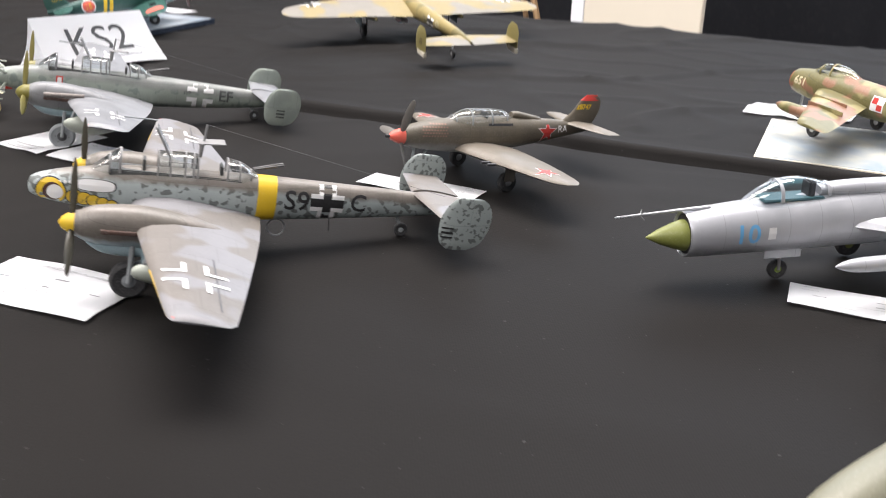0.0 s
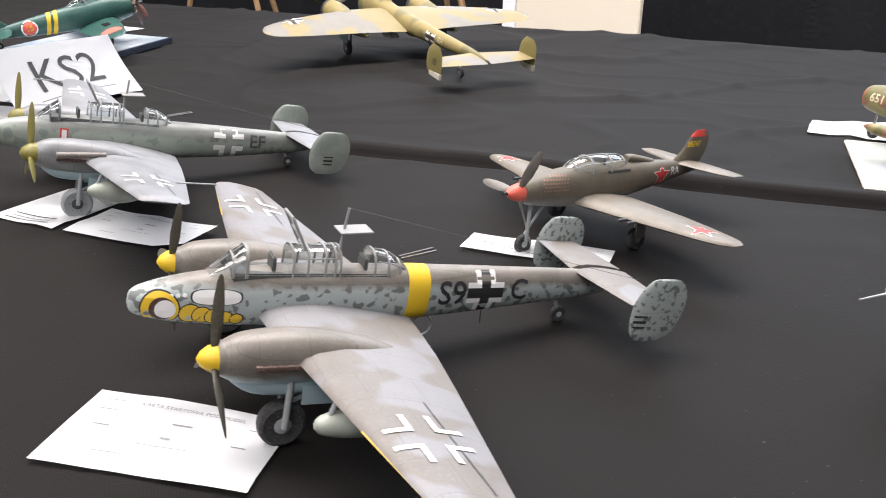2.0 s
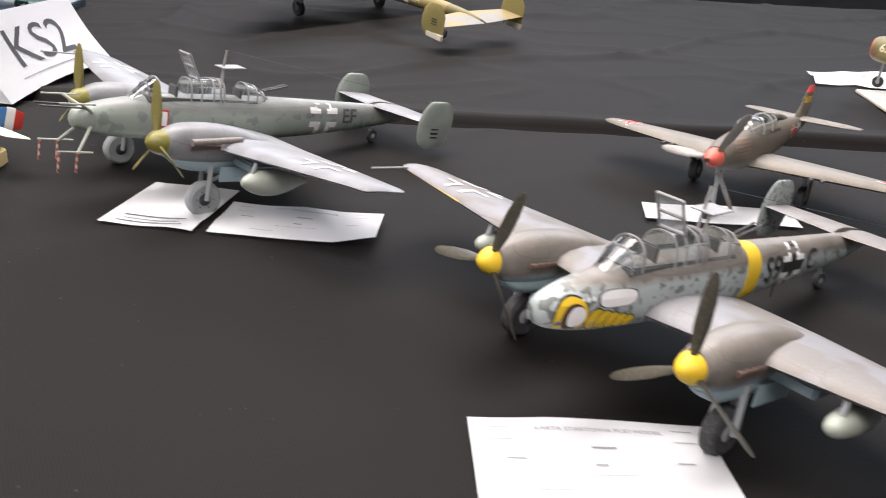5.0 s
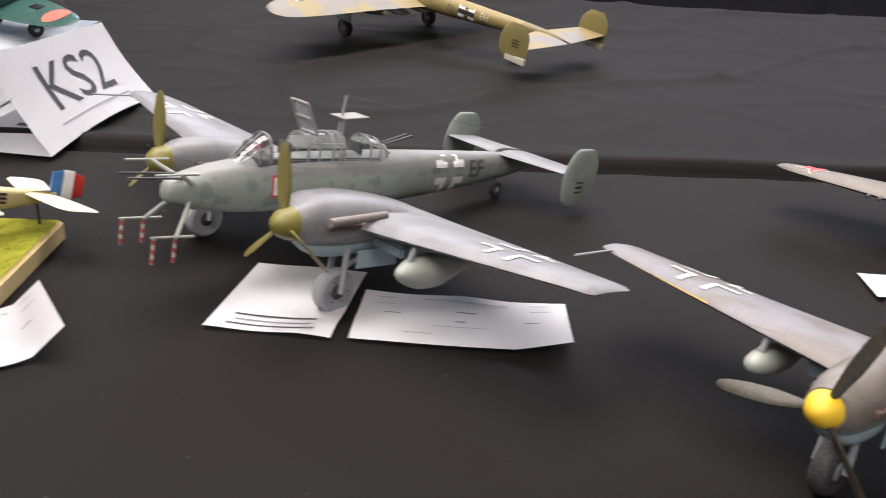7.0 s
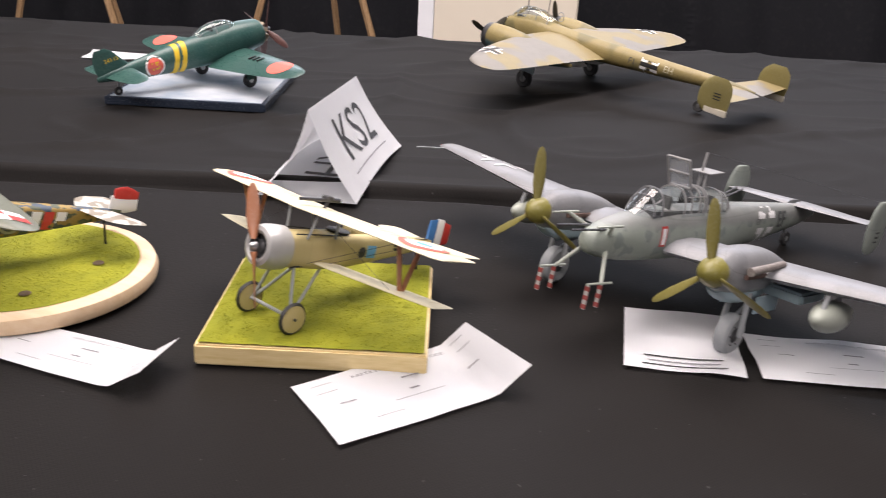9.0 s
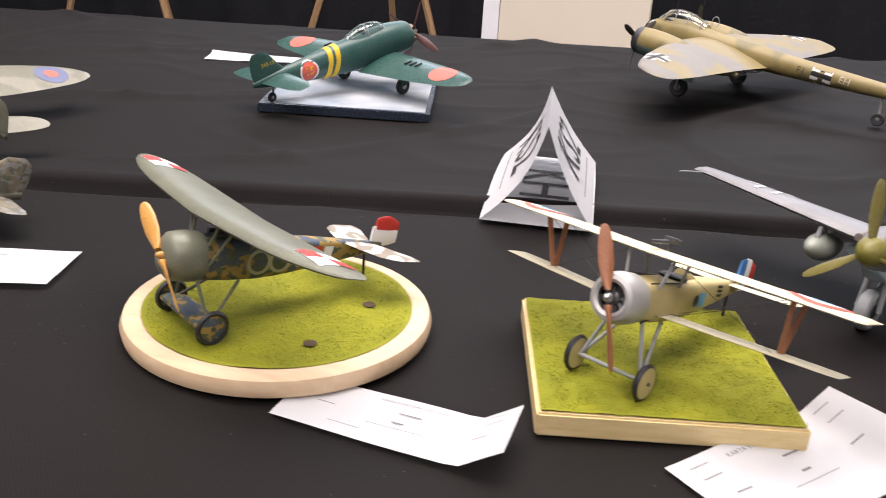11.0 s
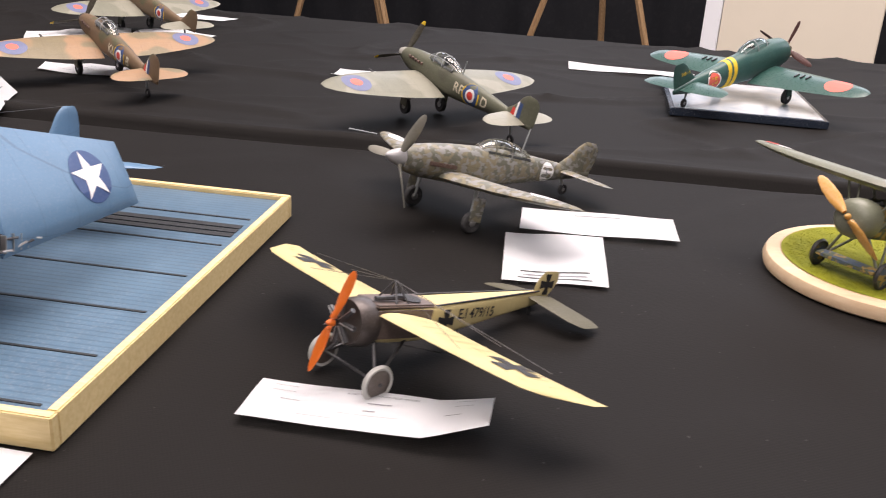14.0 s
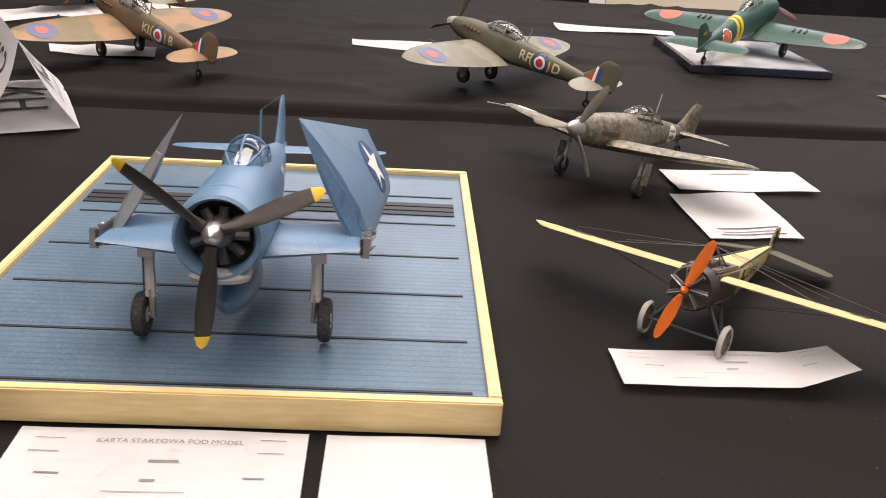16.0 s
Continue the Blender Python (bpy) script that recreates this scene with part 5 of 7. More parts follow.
wing_pair(e5, [(0.55, 1.5, 2.9, 1.62), (2.6, -0.1, 2.3, 1.55), (4.7, -1.7, 1.7, 1.46), (5.02, -2.1, 1.2, 1.45)], LIMC, thick=0.7)
for side in (1, -1):
    for yy, x0 in ((1.9, 0.4), (3.0, -0.45)):
        part("wing_fence", box(x0 - 1.9, x0, yy * side - 0.02, yy * side + 0.02, 1.62, 1.82, 0.015), LIMC, e5)
    zc = wheel(e5, 0.0, 1.9 * side, 0.34, 0.2, METAL)
    strut(e5, (0, 1.85 * side, zc), (0.1, 1.8 * side, 1.55), 0.07, METAL)
    part("drop_tank", loft([(1.4, 1.2, 0.03, 0.03, 2), (0.9, 1.2, 0.22, 0.22, 2), (-0.6, 1.22, 0.24, 0.24, 2), (-1.6, 1.26, 0.05, 0.05, 2)], 16, 3, 2.9 * side), LIMC, e5)
zc = wheel(e5, 2.75, 0, 0.26, 0.16, METAL)
strut(e5, (2.75, 0.08, zc), (2.7, 0.05, 1.2), 0.06, METAL, "nose_leg")
part("tail_fin", surface([(2.2, -2.7, 2.6, 0), (3.2, -3.8, 1.8, 0), (4.0, -4.9, 1.1, 0)], 0.5, True, 2), LIMC, e5)
wing_pair(e5, [(0.05, -4.2, 1.2, 3.3), (1.5, -5.1, 0.8, 3.4)], LIMC, "tailplane", 0.6)
canopy(e5, [(2.35, 2.2, 0.12, 0.05, 2.1), (1.9, 2.24, 0.34, 0.34, 2.2), (1.4, 2.28, 0.40, 0.5, 2.2), (0.6, 2.34, 0.38, 0.46, 2.1), (-0.2, 2.38, 0.16, 0.14, 2)], [0.35, 0.6], LIMC, False, 0.045)
part("cockpit_tub", box(0.3, 2.0, -0.28, 0.28, 2.28, 2.36, 0.03), INTERIOR, e5)
for side, uv in ((1, LEFT), (-1, RIGHT)):
    letters(f5, "651", 0.5, (2.55, 3 * side, 1.76), uv, paint("cream_number", (0.7, 0.62, 0.42), 0.5), 0.012)
    decal("checker_mark", flat([rect(0, 0, 0.62, 0.62)]), f5, (-1.9, 3 * side, 1.86), *uv, WHITE)
    decal("checker_mark", flat([rect(-0.13, 0.13, 0.25, 0.25)]), f5, (-1.9, 3 * side, 1.86), *uv, RED, lift=0.02)
    decal("checker_mark", flat([rect(0.13, -0.13, 0.25, 0.25)]), f5, (-1.9, 3 * side, 1.86), *uv, RED, lift=0.02)

# --- yellow twin-tail bomber ---
DOC = camo("sand_yellow_camouflage", (0.245, 0.195, 0.085), (0.195, 0.18, 0.155), 15.0, 0.03, rough=0.5, lines=(0.05, 0.04), line_strength=0.15)
DOB = camo("sand_green_body", (0.26, 0.205, 0.075), (0.165, 0.14, 0.055), 18.0, 0.03, under=(0.1, 0.17, 0.17), split=0.058, rough=0.5, lines=(0.04, 0.03), line_strength=0.15)
DOF = paint("olive_fin", (0.20, 0.17, 0.055), 0.55)
e6 = craft("model_aircraft", -1.088, 1.772, 0.0035, 151.4, 7.6, "sand yellow twin-engine bomber model with twin tail fins")
f6 = part("fuselage", loft([(4.4, 1.95, 0.1, 0.1, 2), (4.2, 1.98, 0.48, 0.5, 2.1), (3.4, 2.1, 0.66, 0.75, 2.3), (2.0, 2.2, 0.7, 0.85, 2.4), (0.5, 2.25, 0.62, 0.7, 2.3), (-2.5, 2.4, 0.52, 0.56, 2.1), (-6.5, 2.62, 0.4, 0.42, 2), (-9.6, 2.82, 0.24, 0.28, 2), (-11.2, 2.9, 0.05, 0.08, 2)], 26, 4), DOB, e6)
part("glazed_nose", loft([(4.5, 1.95, 0.08, 0.08, 2), (4.3, 1.98, 0.46, 0.48, 2), (3.9, 2.02, 0.62, 0.66, 2.2)], 16, 3), GLASS, e6, "glazed bomber nose")
wl6, wr6 = wing_pair(e6, [(0.5, 1.3, 4.3, 2.3), (3.0, 1.15, 3.9, 2.3), (6.5, 0.2, 2.9, 2.3), (8.3, -0.65, 1.9, 2.3), (8.8, -1.15, 1.1, 2.3), (8.98, -1.6, 0.4, 2.3)], DOC, thick=0.8, inc=0.03)
for side, w in ((1, wl6), (-1, wr6)):
    nac = part("nacelle", loft([(2.9, 2.05, 0.5, 0.5, 2), (2.75, 2.05, 0.64, 0.66, 2), (1.6, 2.08, 0.7, 0.7, 2), (0.3, 2.08, 0.6, 0.6, 2), (-1.6, 2.0, 0.34, 0.36, 2), (-2.8, 1.98, 0.08, 0.08, 2)], 22, 3, 3.0 * side), DOB, e6)
    part("cowl_ring", lathe([(0.5, 0.0), (0.6, 0.1), (0.66, 0.0), (0.68, -0.3)], (2.85, 3.0 * side, 2.05), "x", 22, close=True), DARKMETAL, nac)
    propeller(e6, 2.9, 3.0 * side, 2.05, 1.6, 3, 20 + 40 * side, DARKBLADE, DOF, 0.45, 0.2, 0.3)
    zc = wheel(e6, 0.0, 3.0 * side, 0.48, 0.3)
    for s2 in (0.22, -0.22):
        strut(e6, (0.0, 3.0 * side + s2, zc), (0.1, 3.0 * side + s2, 1.8), 0.06, GREY)
    part("gear_door", box(-0.9, 0.4, 3.0 * side + 0.45 * side - 0.02, 3.0 * side + 0.45 * side + 0.02, 1.0, 1.6, 0.01), MATS["pale_blue_under"], e6)
    fn = part("tail_fin", surface([(2.2, -10.2, 1.0, 2.9 * side), (2.5, -9.9, 1.5, 2.9 * side), (3.0, -9.85, 1.6, 2.9 * side), (3.5, -10.0, 1.4, 2.9 * side), (3.85, -10.4, 0.7, 2.9 * side)], 0.5, True, 3), DOF, e6)
    part("rudder_tab", box(-11.42, -10.3, 2.9 * side - 0.09, 2.9 * side + 0.09, 2.18, 2.48, 0.03), paint("pale_panel", (0.6, 0.56, 0.46), 0.5), fn)
    decal("dark_bars", flat([rect(0, 0, 0.36, 0.06), rect(0, 0.13, 0.36, 0.05), rect(0, -0.13, 0.36, 0.05)]), fn, (-10.8, 7 * side, 3.0), *(LEFT if side > 0 else RIGHT), BLACK)
    decal("cross_core", flat([rect(0, 0, 1.3, 0.2), rect(0, 0, 0.2, 1.3)]), w, (-0.6, 6.9 * side, 4), *TOP, BLACK, lift=0.012)
    for a in angles(0.65, 0.14, 0.16):
        decal("cross_angle", flat([a]), w, (-0.6, 6.9 * side, 4), *TOP, WHITE, lift=0.02)
    part("aileron_joint", box(-1.62, -1.58, min(3.4 * side, 7.6 * side), max(3.4 * side, 7.6 * side), 2.33, 2.36), BLACK, w)
    for k in (1.2, 2.0):
        part("bomb", loft([(-0.6, 1.55, 0.03, 0.03, 2), (-0.9, 1.55, 0.16, 0.16, 2), (-1.6, 1.55, 0.16, 0.16, 2), (-2.1, 1.55, 0.03, 0.03, 2)], 12, 2, k * side * 0.5), WHITE, e6)
wing_pair(e6, [(0.1, -9.6, 1.9, 2.86), (2.9, -10.0, 1.4, 2.9)], DOC, "tailplane", 0.5)
canopy(e6, [(3.7, 2.7, 0.3, 0.1, 2.2), (3.1, 2.85, 0.5, 0.5, 2.4), (2.0, 2.95, 0.5, 0.5, 2.4), (0.9, 2.85, 0.36, 0.3, 2)], [0.1, 0.3, 0.5, 0.7, 0.9], GREY)
part("cockpit_tub", box(1.2, 3.3, -0.4, 0.4, 2.75, 2.9, 0.03), INTERIOR, e6)
strut(e6, (2.9, 0, 3.3), (3.0, 0, 4.3), 0.03, BLACK, "aerial_mast")
strut(e6, (1.5, 0, 3.4), (1.5, 0, 4.4), 0.025, BLACK, "aerial_mast")
for k in range(16):
    a, b = k * math.pi / 8, (k + 1) * math.pi / 8
    part("loop_aerial", tube((0.6 + 0.2 * math.cos(a), 0, 3.4 + 0.25 * math.sin(a)), (0.6 + 0.2 * math.cos(b), 0, 3.4 + 0.25 * math.sin(b)), 0.02, n=5), GREY, e6)
wheel(e6, -8.6, 0, 0.3, 0.2)
strut(e6, (-8.6, 0, ground(-8.6) + 0.3), (-8.4, 0, 2.6), 0.06, GREY, "tail_leg")
for side, uv in ((1, LEFT), (-1, RIGHT)):
    decal("cross_core", flat([rect(0, 0, 1.0, 0.2), rect(0, 0, 0.2, 0.9)]), f6, (-5.6, 3 * side, 2.6), *uv, BLACK)
    for a in angles(0.5, 0.16, 0.12):
        decal("cross_angle", flat([a]), f6, (-5.6, 3 * side, 2.6), *uv, WHITE, lift=0.02)
    letters(f6, "F1" if side > 0 else "EH", 0.45, (-4.6, 3 * side, 2.55), uv, DARKMETAL)
    letters(f6, "EH" if side > 0 else "F1", 0.45, (-6.7, 3 * side, 2.68), uv, paint("pale_code", (0.6, 0.56, 0.4), 0.5))

# --- green radial fighter on a framed base ---
JG = camo("dark_green_top", (0.02, 0.078, 0.07), (0.03, 0.092, 0.08), 30.0, 0.1, under=(0.2, 0.33, 0.36), split=0.036, rough=0.36, lines=(0.03, 0.024), line_strength=0.3)
JW = camo("dark_green_wing", (0.02, 0.072, 0.06), (0.026, 0.085, 0.07), 30.0, 0.1, rough=0.3, lines=(0.03, 0.024), line_strength=0.3)
e7, f7, wl7, wr7, fn7 = fighter("model_aircraft", -1.529, 1.457, 0.0152, 64.8, 12.5, "dark green radial-engine fighter model with red discs",
    [(2.35, 1.72, 0.6, 0.62, 2), (2.1, 1.72, 0.66, 0.7, 2), (1.0, 1.76, 0.7, 0.82, 2.1), (-0.6, 1.82, 0.62, 0.78, 2.1), (-2.6, 1.94, 0.46, 0.62, 2), (-4.8, 2.08, 0.26, 0.38, 2), (-6.4, 2.2, 0.04, 0.1, 2)],
    JG, [(0.5, 1.25, 2.5, 1.22), (2.8, 0.95, 2.1, 1.27), (4.9, 0.6, 1.55, 1.32), (5.7, 0.3, 1.0, 1.34), (5.98, 0.0, 0.4, 1.34)], JW,
    [(0.1, -4.7, 1.35, 2.2), (1.7, -4.95, 1.0, 2.2), (2.15, -5.3, 0.45, 2.2)], [(2.2, -4.5, 1.8, 0), (2.7, -5.0, 1.4, 0), (3.2, -5.4, 0.95, 0), (3.4, -5.7, 0.5, 0)],
    (2.75, 0, 1.68, 1.65, 4, 25, paint("brown_blade", (0.09, 0.035, 0.03), 0.4), DARKMETAL, 0.4, 0.16, 0.34), [(1.2, 2.36, 0.14, 0.05, 2.1), (0.8, 2.38, 0.32, 0.34, 2.2), (0.2, 2.4, 0.38, 0.5, 2.3), (-0.7, 2.4, 0.36, 0.46, 2.2), (-1.5, 2.36, 0.14, 0.12, 2)],
    (0.0, 1.9, 0.36, 0.24, (0.1, 1.8, 1.35)), (-5.6, 0.2, 2.0), frame_mat=GREY)
part("engine_face", lathe([(0.1, 0.35), (0.25, 0.3), (0.28, 0.05), (0.54, 0.0), (0.54, -0.1), (0.1, -0.1)], (2.4, 0, 1.68), "x", 24), DARKMETAL, e7)
for k in range(9):
    a = k * 2 * math.pi / 9
    part("cylinder", tube((2.5, 0.2 * math.cos(a), 1.68 + 0.2 * math.sin(a)), (2.5, 0.52 * math.cos(a), 1.68 + 0.52 * math.sin(a)), 0.11, 0.12, 8), paint("engine_tan", (0.25, 0.2, 0.14), 0.5, 0.4), e7)
for side, uv in ((1, LEFT), (-1, RIGHT)):
    roundel(f7, (-3.75, 3 * side, 2.0), *uv, [(0.47, WHITE), (0.39, SALMON)])
    letters(f7, "15", 0.46, (-3.75, 3 * side, 2.0), uv, YELLOW, 0.012)
    letters(fn7, "343-15", 0.24, (-5.55, 3 * side, 2.85), uv, YELLOW)
for xa in (-2.15, -2.55):
    k0, k1 = (-0.6 - xa) / 2.0, (-0.2 - xa) / 2.0
    rows = [(xa - d, 1.82 + 0.12 * k, (0.62 - 0.16 * k) * 1.03, (0.78 - 0.16 * k) * 1.03, 2.1) for d, k in ((0.0, k0), (0.12, (k0 + k1) / 2), (0.24, k1))]
    bm = loft(rows, 28, 1)
    for v in bm.verts:
        v.co.x += (v.co.z - 1.88) * 0.3
    part("yellow_stripe", bm, YELLOW, e7, "slanted yellow fuselage stripe")
for w, side in ((wl7, 1), (wr7, -1)):
    roundel(w, (-0.1, 4.5 * side, 3), *TOP, [(0.62, SALMON)])
    for k in range(3):
        part("wing_vent", box(-0.1 - 0.02, 0.3, side * (2.3 + 0.3 * k) - 0.04, side * (2.3 + 0.3 * k) + 0.04, 1.46, 1.52), BLACK, w)


# --- elliptical-wing fighters ---
def elliptic(x, y, z, heading, pitch, label, body, wing_mat, code, code2, tipm, fin_flash=True, spin=None, roll=0.0):
    e, fus, wl, wr, fn = fighter("model_aircraft", x, y, z, heading, pitch, label,
        [(2.2, 1.86, 0.3, 0.32, 2), (1.8, 1.86, 0.38, 0.44, 2.1), (0.9, 1.88, 0.42, 0.56, 2.2), (-0.6, 1.92, 0.44, 0.62, 2.2), (-2.2, 2.0, 0.36, 0.52, 2.1), (-4.4, 2.12, 0.2, 0.3, 2), (-6.2, 2.2, 0.04, 0.1, 2)],
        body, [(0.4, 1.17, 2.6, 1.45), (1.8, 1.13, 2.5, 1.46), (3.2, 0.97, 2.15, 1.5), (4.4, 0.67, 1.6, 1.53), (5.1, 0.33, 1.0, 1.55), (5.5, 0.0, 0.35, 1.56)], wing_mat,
        [(0.1, -4.7, 1.25, 2.22), (1.0, -4.85, 1.05, 2.22), (1.5, -5.1, 0.65, 2.22), (1.66, -5.35, 0.2, 2.22)], [(2.25, -4.5, 1.8, 0), (2.7, -5.1, 1.25, 0), (3.1, -5.4, 0.95, 0), (3.3, -5.7, 0.45, 0)],
        (2.15, 0, 1.86, 1.6, 3, 25, DARKBLADE, spin or paint("pale_spinner", (0.35, 0.34, 0.31), 0.4), 0.58, 0.3, 0.28, tipm), [(0.5, 2.4, 0.14, 0.05, 2.1), (0.1, 2.42, 0.3, 0.32, 2.2), (-0.4, 2.44, 0.34, 0.44, 2.3), (-1.0, 2.46, 0.3, 0.38, 2.2), (-1.6, 2.44, 0.12, 0.12, 2)],
        (0.35, 0.95, 0.34, 0.2, (0.2, 0.7, 1.5)), (-5.3, 0.18, 2.05), roll=roll)
    for side, uv in ((1, LEFT), (-1, RIGHT)):
        roundel(fus, (-2.8, 3 * side, 2.05), *uv, [(0.5, YELLOW), (0.43, BLUE), (0.27, WHITE), (0.17, RED)])
        letters(fus, code, 0.55, (-2.05 if side > 0 else -3.6, 3 * side, 2.05), uv, paint("cream_code", (0.6, 0.55, 0.42), 0.5), 0.01)
        letters(fus, code2, 0.55, (-3.6 if side > 0 else -2.05, 3 * side, 2.08), uv, MATS["cream_code"], 0.01)
        if fin_flash:
            decal("fin_flash", flat([rect(-0.14 * side, 0, 0.2, 0.6)]), fn, (-5.3, 3 * side, 2.6), *uv, RED)
            decal("fin_flash", flat([rect(0.02 * side, 0, 0.12, 0.6)]), fn, (-5.3, 3 * side, 2.6), *uv, WHITE)
            decal("fin_flash", flat([rect(0.18 * side, 0, 0.2, 0.6)]), fn, (-5.3, 3 * side, 2.6), *uv, BLUE)
        for k in range(5):
            part("exhaust_stub", loft([(1.5 - 0.22 * k, 2.08, 0.05, 0.06, 2), (1.35 - 0.22 * k, 2.08, 0.06, 0.07, 2)], 8, 1, 0.4 * side), MATS["exhaust_brown"], fus)
    for w, side in ((wl, 1), (wr, -1)):
        roundel(w, (-0.2, 4.0 * side, 3), *TOP, [(0.62, paint("dull_blue_ring", (0.12, 0.14, 0.25), 0.5)), (0.26, SALMON)])
        part("cannon", tube((0.95, 2.3 * side, 1.48), (1.55, 2.3 * side, 1.48), 0.05, 0.04), DARKMETAL, w)
    strut(e, (-1.7, 0, 2.5), (-1.8, 0, 3.1), 0.025, GREY, "aerial_mast")
    return e


# each wing material repeats its body's two tones at about twice the value
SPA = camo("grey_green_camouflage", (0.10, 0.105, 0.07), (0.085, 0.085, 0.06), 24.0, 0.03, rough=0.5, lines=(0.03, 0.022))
SPAW = camo("paler_grey_green_wing", (0.24, 0.235, 0.185), (0.175, 0.175, 0.13), 24.0, 0.03, rough=0.45, lines=(0.03, 0.022), line_strength=0.2)
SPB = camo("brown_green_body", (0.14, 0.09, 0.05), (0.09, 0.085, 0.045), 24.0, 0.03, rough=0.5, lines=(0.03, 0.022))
SPBW = camo("paler_brown_green_wing", (0.31, 0.19, 0.105), (0.19, 0.155, 0.09), 20.0, 0.03, rough=0.45, lines=(0.03, 0.022), line_strength=0.2)
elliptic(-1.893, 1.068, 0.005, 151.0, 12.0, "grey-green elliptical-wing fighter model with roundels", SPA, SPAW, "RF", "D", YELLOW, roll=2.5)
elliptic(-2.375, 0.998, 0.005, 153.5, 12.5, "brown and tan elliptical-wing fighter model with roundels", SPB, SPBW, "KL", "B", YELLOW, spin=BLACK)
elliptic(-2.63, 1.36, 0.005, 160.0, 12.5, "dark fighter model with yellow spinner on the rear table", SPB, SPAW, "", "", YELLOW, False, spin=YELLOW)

# --- mottled inline fighter ---
MAC = camo("smoke_ring_camouflage", (0.205, 0.18, 0.115), (0.12, 0.12, 0.09), 130.0, 0.02, rough=0.45, third=(0.235, 0.235, 0.225), lines=(0.03, 0.022), line_strength=0.2)
e10, f10, wl10, wr10, fn10 = fighter("model_aircraft", -1.712, 0.710, 0.001, 241.9, 15.2, "mottled green and sand fighter model with pale spinner",
    [(1.9, 1.62, 0.28, 0.3, 2), (1.5, 1.63, 0.38, 0.44, 2.1), (0.6, 1.68, 0.42, 0.54, 2.2), (-0.8, 1.75, 0.42, 0.6, 2.2), (-2.2, 1.88, 0.36, 0.52, 2.1), (-4.2, 2.05, 0.2, 0.3, 2), (-5.9, 2.15, 0.04, 0.1, 2)],
    MAC, [(0.35, 0.72, 2.4, 1.3), (2.2, 0.35, 1.95, 1.44), (3.6, 0.0, 1.45, 1.60), (4.25, -0.3, 0.9, 1.68), (4.5, -0.58, 0.35, 1.70)], MAC,
    [(0.1, -4.35, 1.2, 2.08), (1.3, -4.65, 0.85, 2.06), (1.65, -4.95, 0.4, 2.05)], [(2.15, -4.1, 1.8, 0), (2.6, -4.7, 1.35, 0), (3.0, -5.1, 0.95, 0), (3.2, -5.4, 0.45, 0)],
    (1.85, 0, 1.62, 1.5, 3, 93, paint("grey_blade", (0.27, 0.26, 0.22), 0.4, 0.2), paint("pale_grey_spinner", (0.4, 0.4, 0.41), 0.35, 0.2), 0.62, 0.26, 0.3, None, 0.12, 28, -1), [(-0.7, 2.2, 0.14, 0.05, 2.1), (-1.05, 2.22, 0.3, 0.34, 2.2), (-1.6, 2.22, 0.34, 0.44, 2.3), (-2.3, 2.24, 0.30, 0.36, 2.2), (-3.1, 2.22, 0.12, 0.12, 2)],
    (0.0, 1.4, 0.32, 0.2, (0.0, 1.3, 1.4)), (-4.9, 0.18, 1.95), frame_mat=MAC)
for side, uv in ((1, LEFT), (-1, RIGHT)):
    roundel(f10, (-3.7, 3 * side, 1.99), *uv, [(0.32, WHITE)])
    letters(f10, "5", 0.42, (-3.7, 3 * side, 1.95), uv, GREY)
    part("exhaust_row", box(0.2, 1.2, 0.42 * side - 0.05, 0.42 * side + 0.05, 1.6, 1.72, 0.02), MATS["exhaust_brown"], f10)
for w, side in ((wl10, 1), (wr10, -1)):
    roundel(w, (-0.65, 3.4 * side, 3), *TOP, [(0.52, WHITE)])
    for k in (-0.12, 0.0, 0.12):
        decal("wing_mark", flat([rect(k, 0, 0.05, 0.6)]), w, (-0.65, 3.4 * side, 3), *TOP, GREY, lift=0.022)
strut(e10, (-2.6, 0, 2.4), (-2.7, 0, 3.2), 0.02, GREY, "aerial_mast")
strut(e10, (0.0, -4.0, 1.66), (1.1, -4.0, 1.66), 0.025, GREY, "pitot_probe")

# --- light aircraft of the first war, slightly larger ---
S = 1 / 32
CREAMW = camo("pale_linen", (0.66, 0.61, 0.44), (0.62, 0.57, 0.40), 30.0, 0.2, rough=0.6, lines=(0.02, 0.4), line_strength=0.12, wear=0.06)
CREAM2 = camo("cream_linen", (0.56, 0.47, 0.23), (0.52, 0.43, 0.20), 30.0, 0.2, rough=0.6, lines=(0.02, 0.4), line_strength=0.15, wear=0.08)


def ribbed(e, stations, mat, name="wing", ribs=12, inc=0.0):
    """Thin fabric wings with rib shading painted on as darker strips and a dark leading edge."""
    out = wing_pair(e, stations, mat, name, 0.5, inc)
    s0, s1 = stations[0], stations[-1]
    for side, w in ((1, out[0]), (-1, out[1])):
        for k in range(1, ribs):
            yy = (s0[0] + (s1[0] - s0[0]) * k / ribs) * side
            decal("rib", flat([rect(0, 0, 0.03, 3.0)]), w, (0, yy, 5), *TOP, paint("rib_shade", (0.45, 0.39, 0.2), 0.6), step=0.4, lift=0.006)
    return out


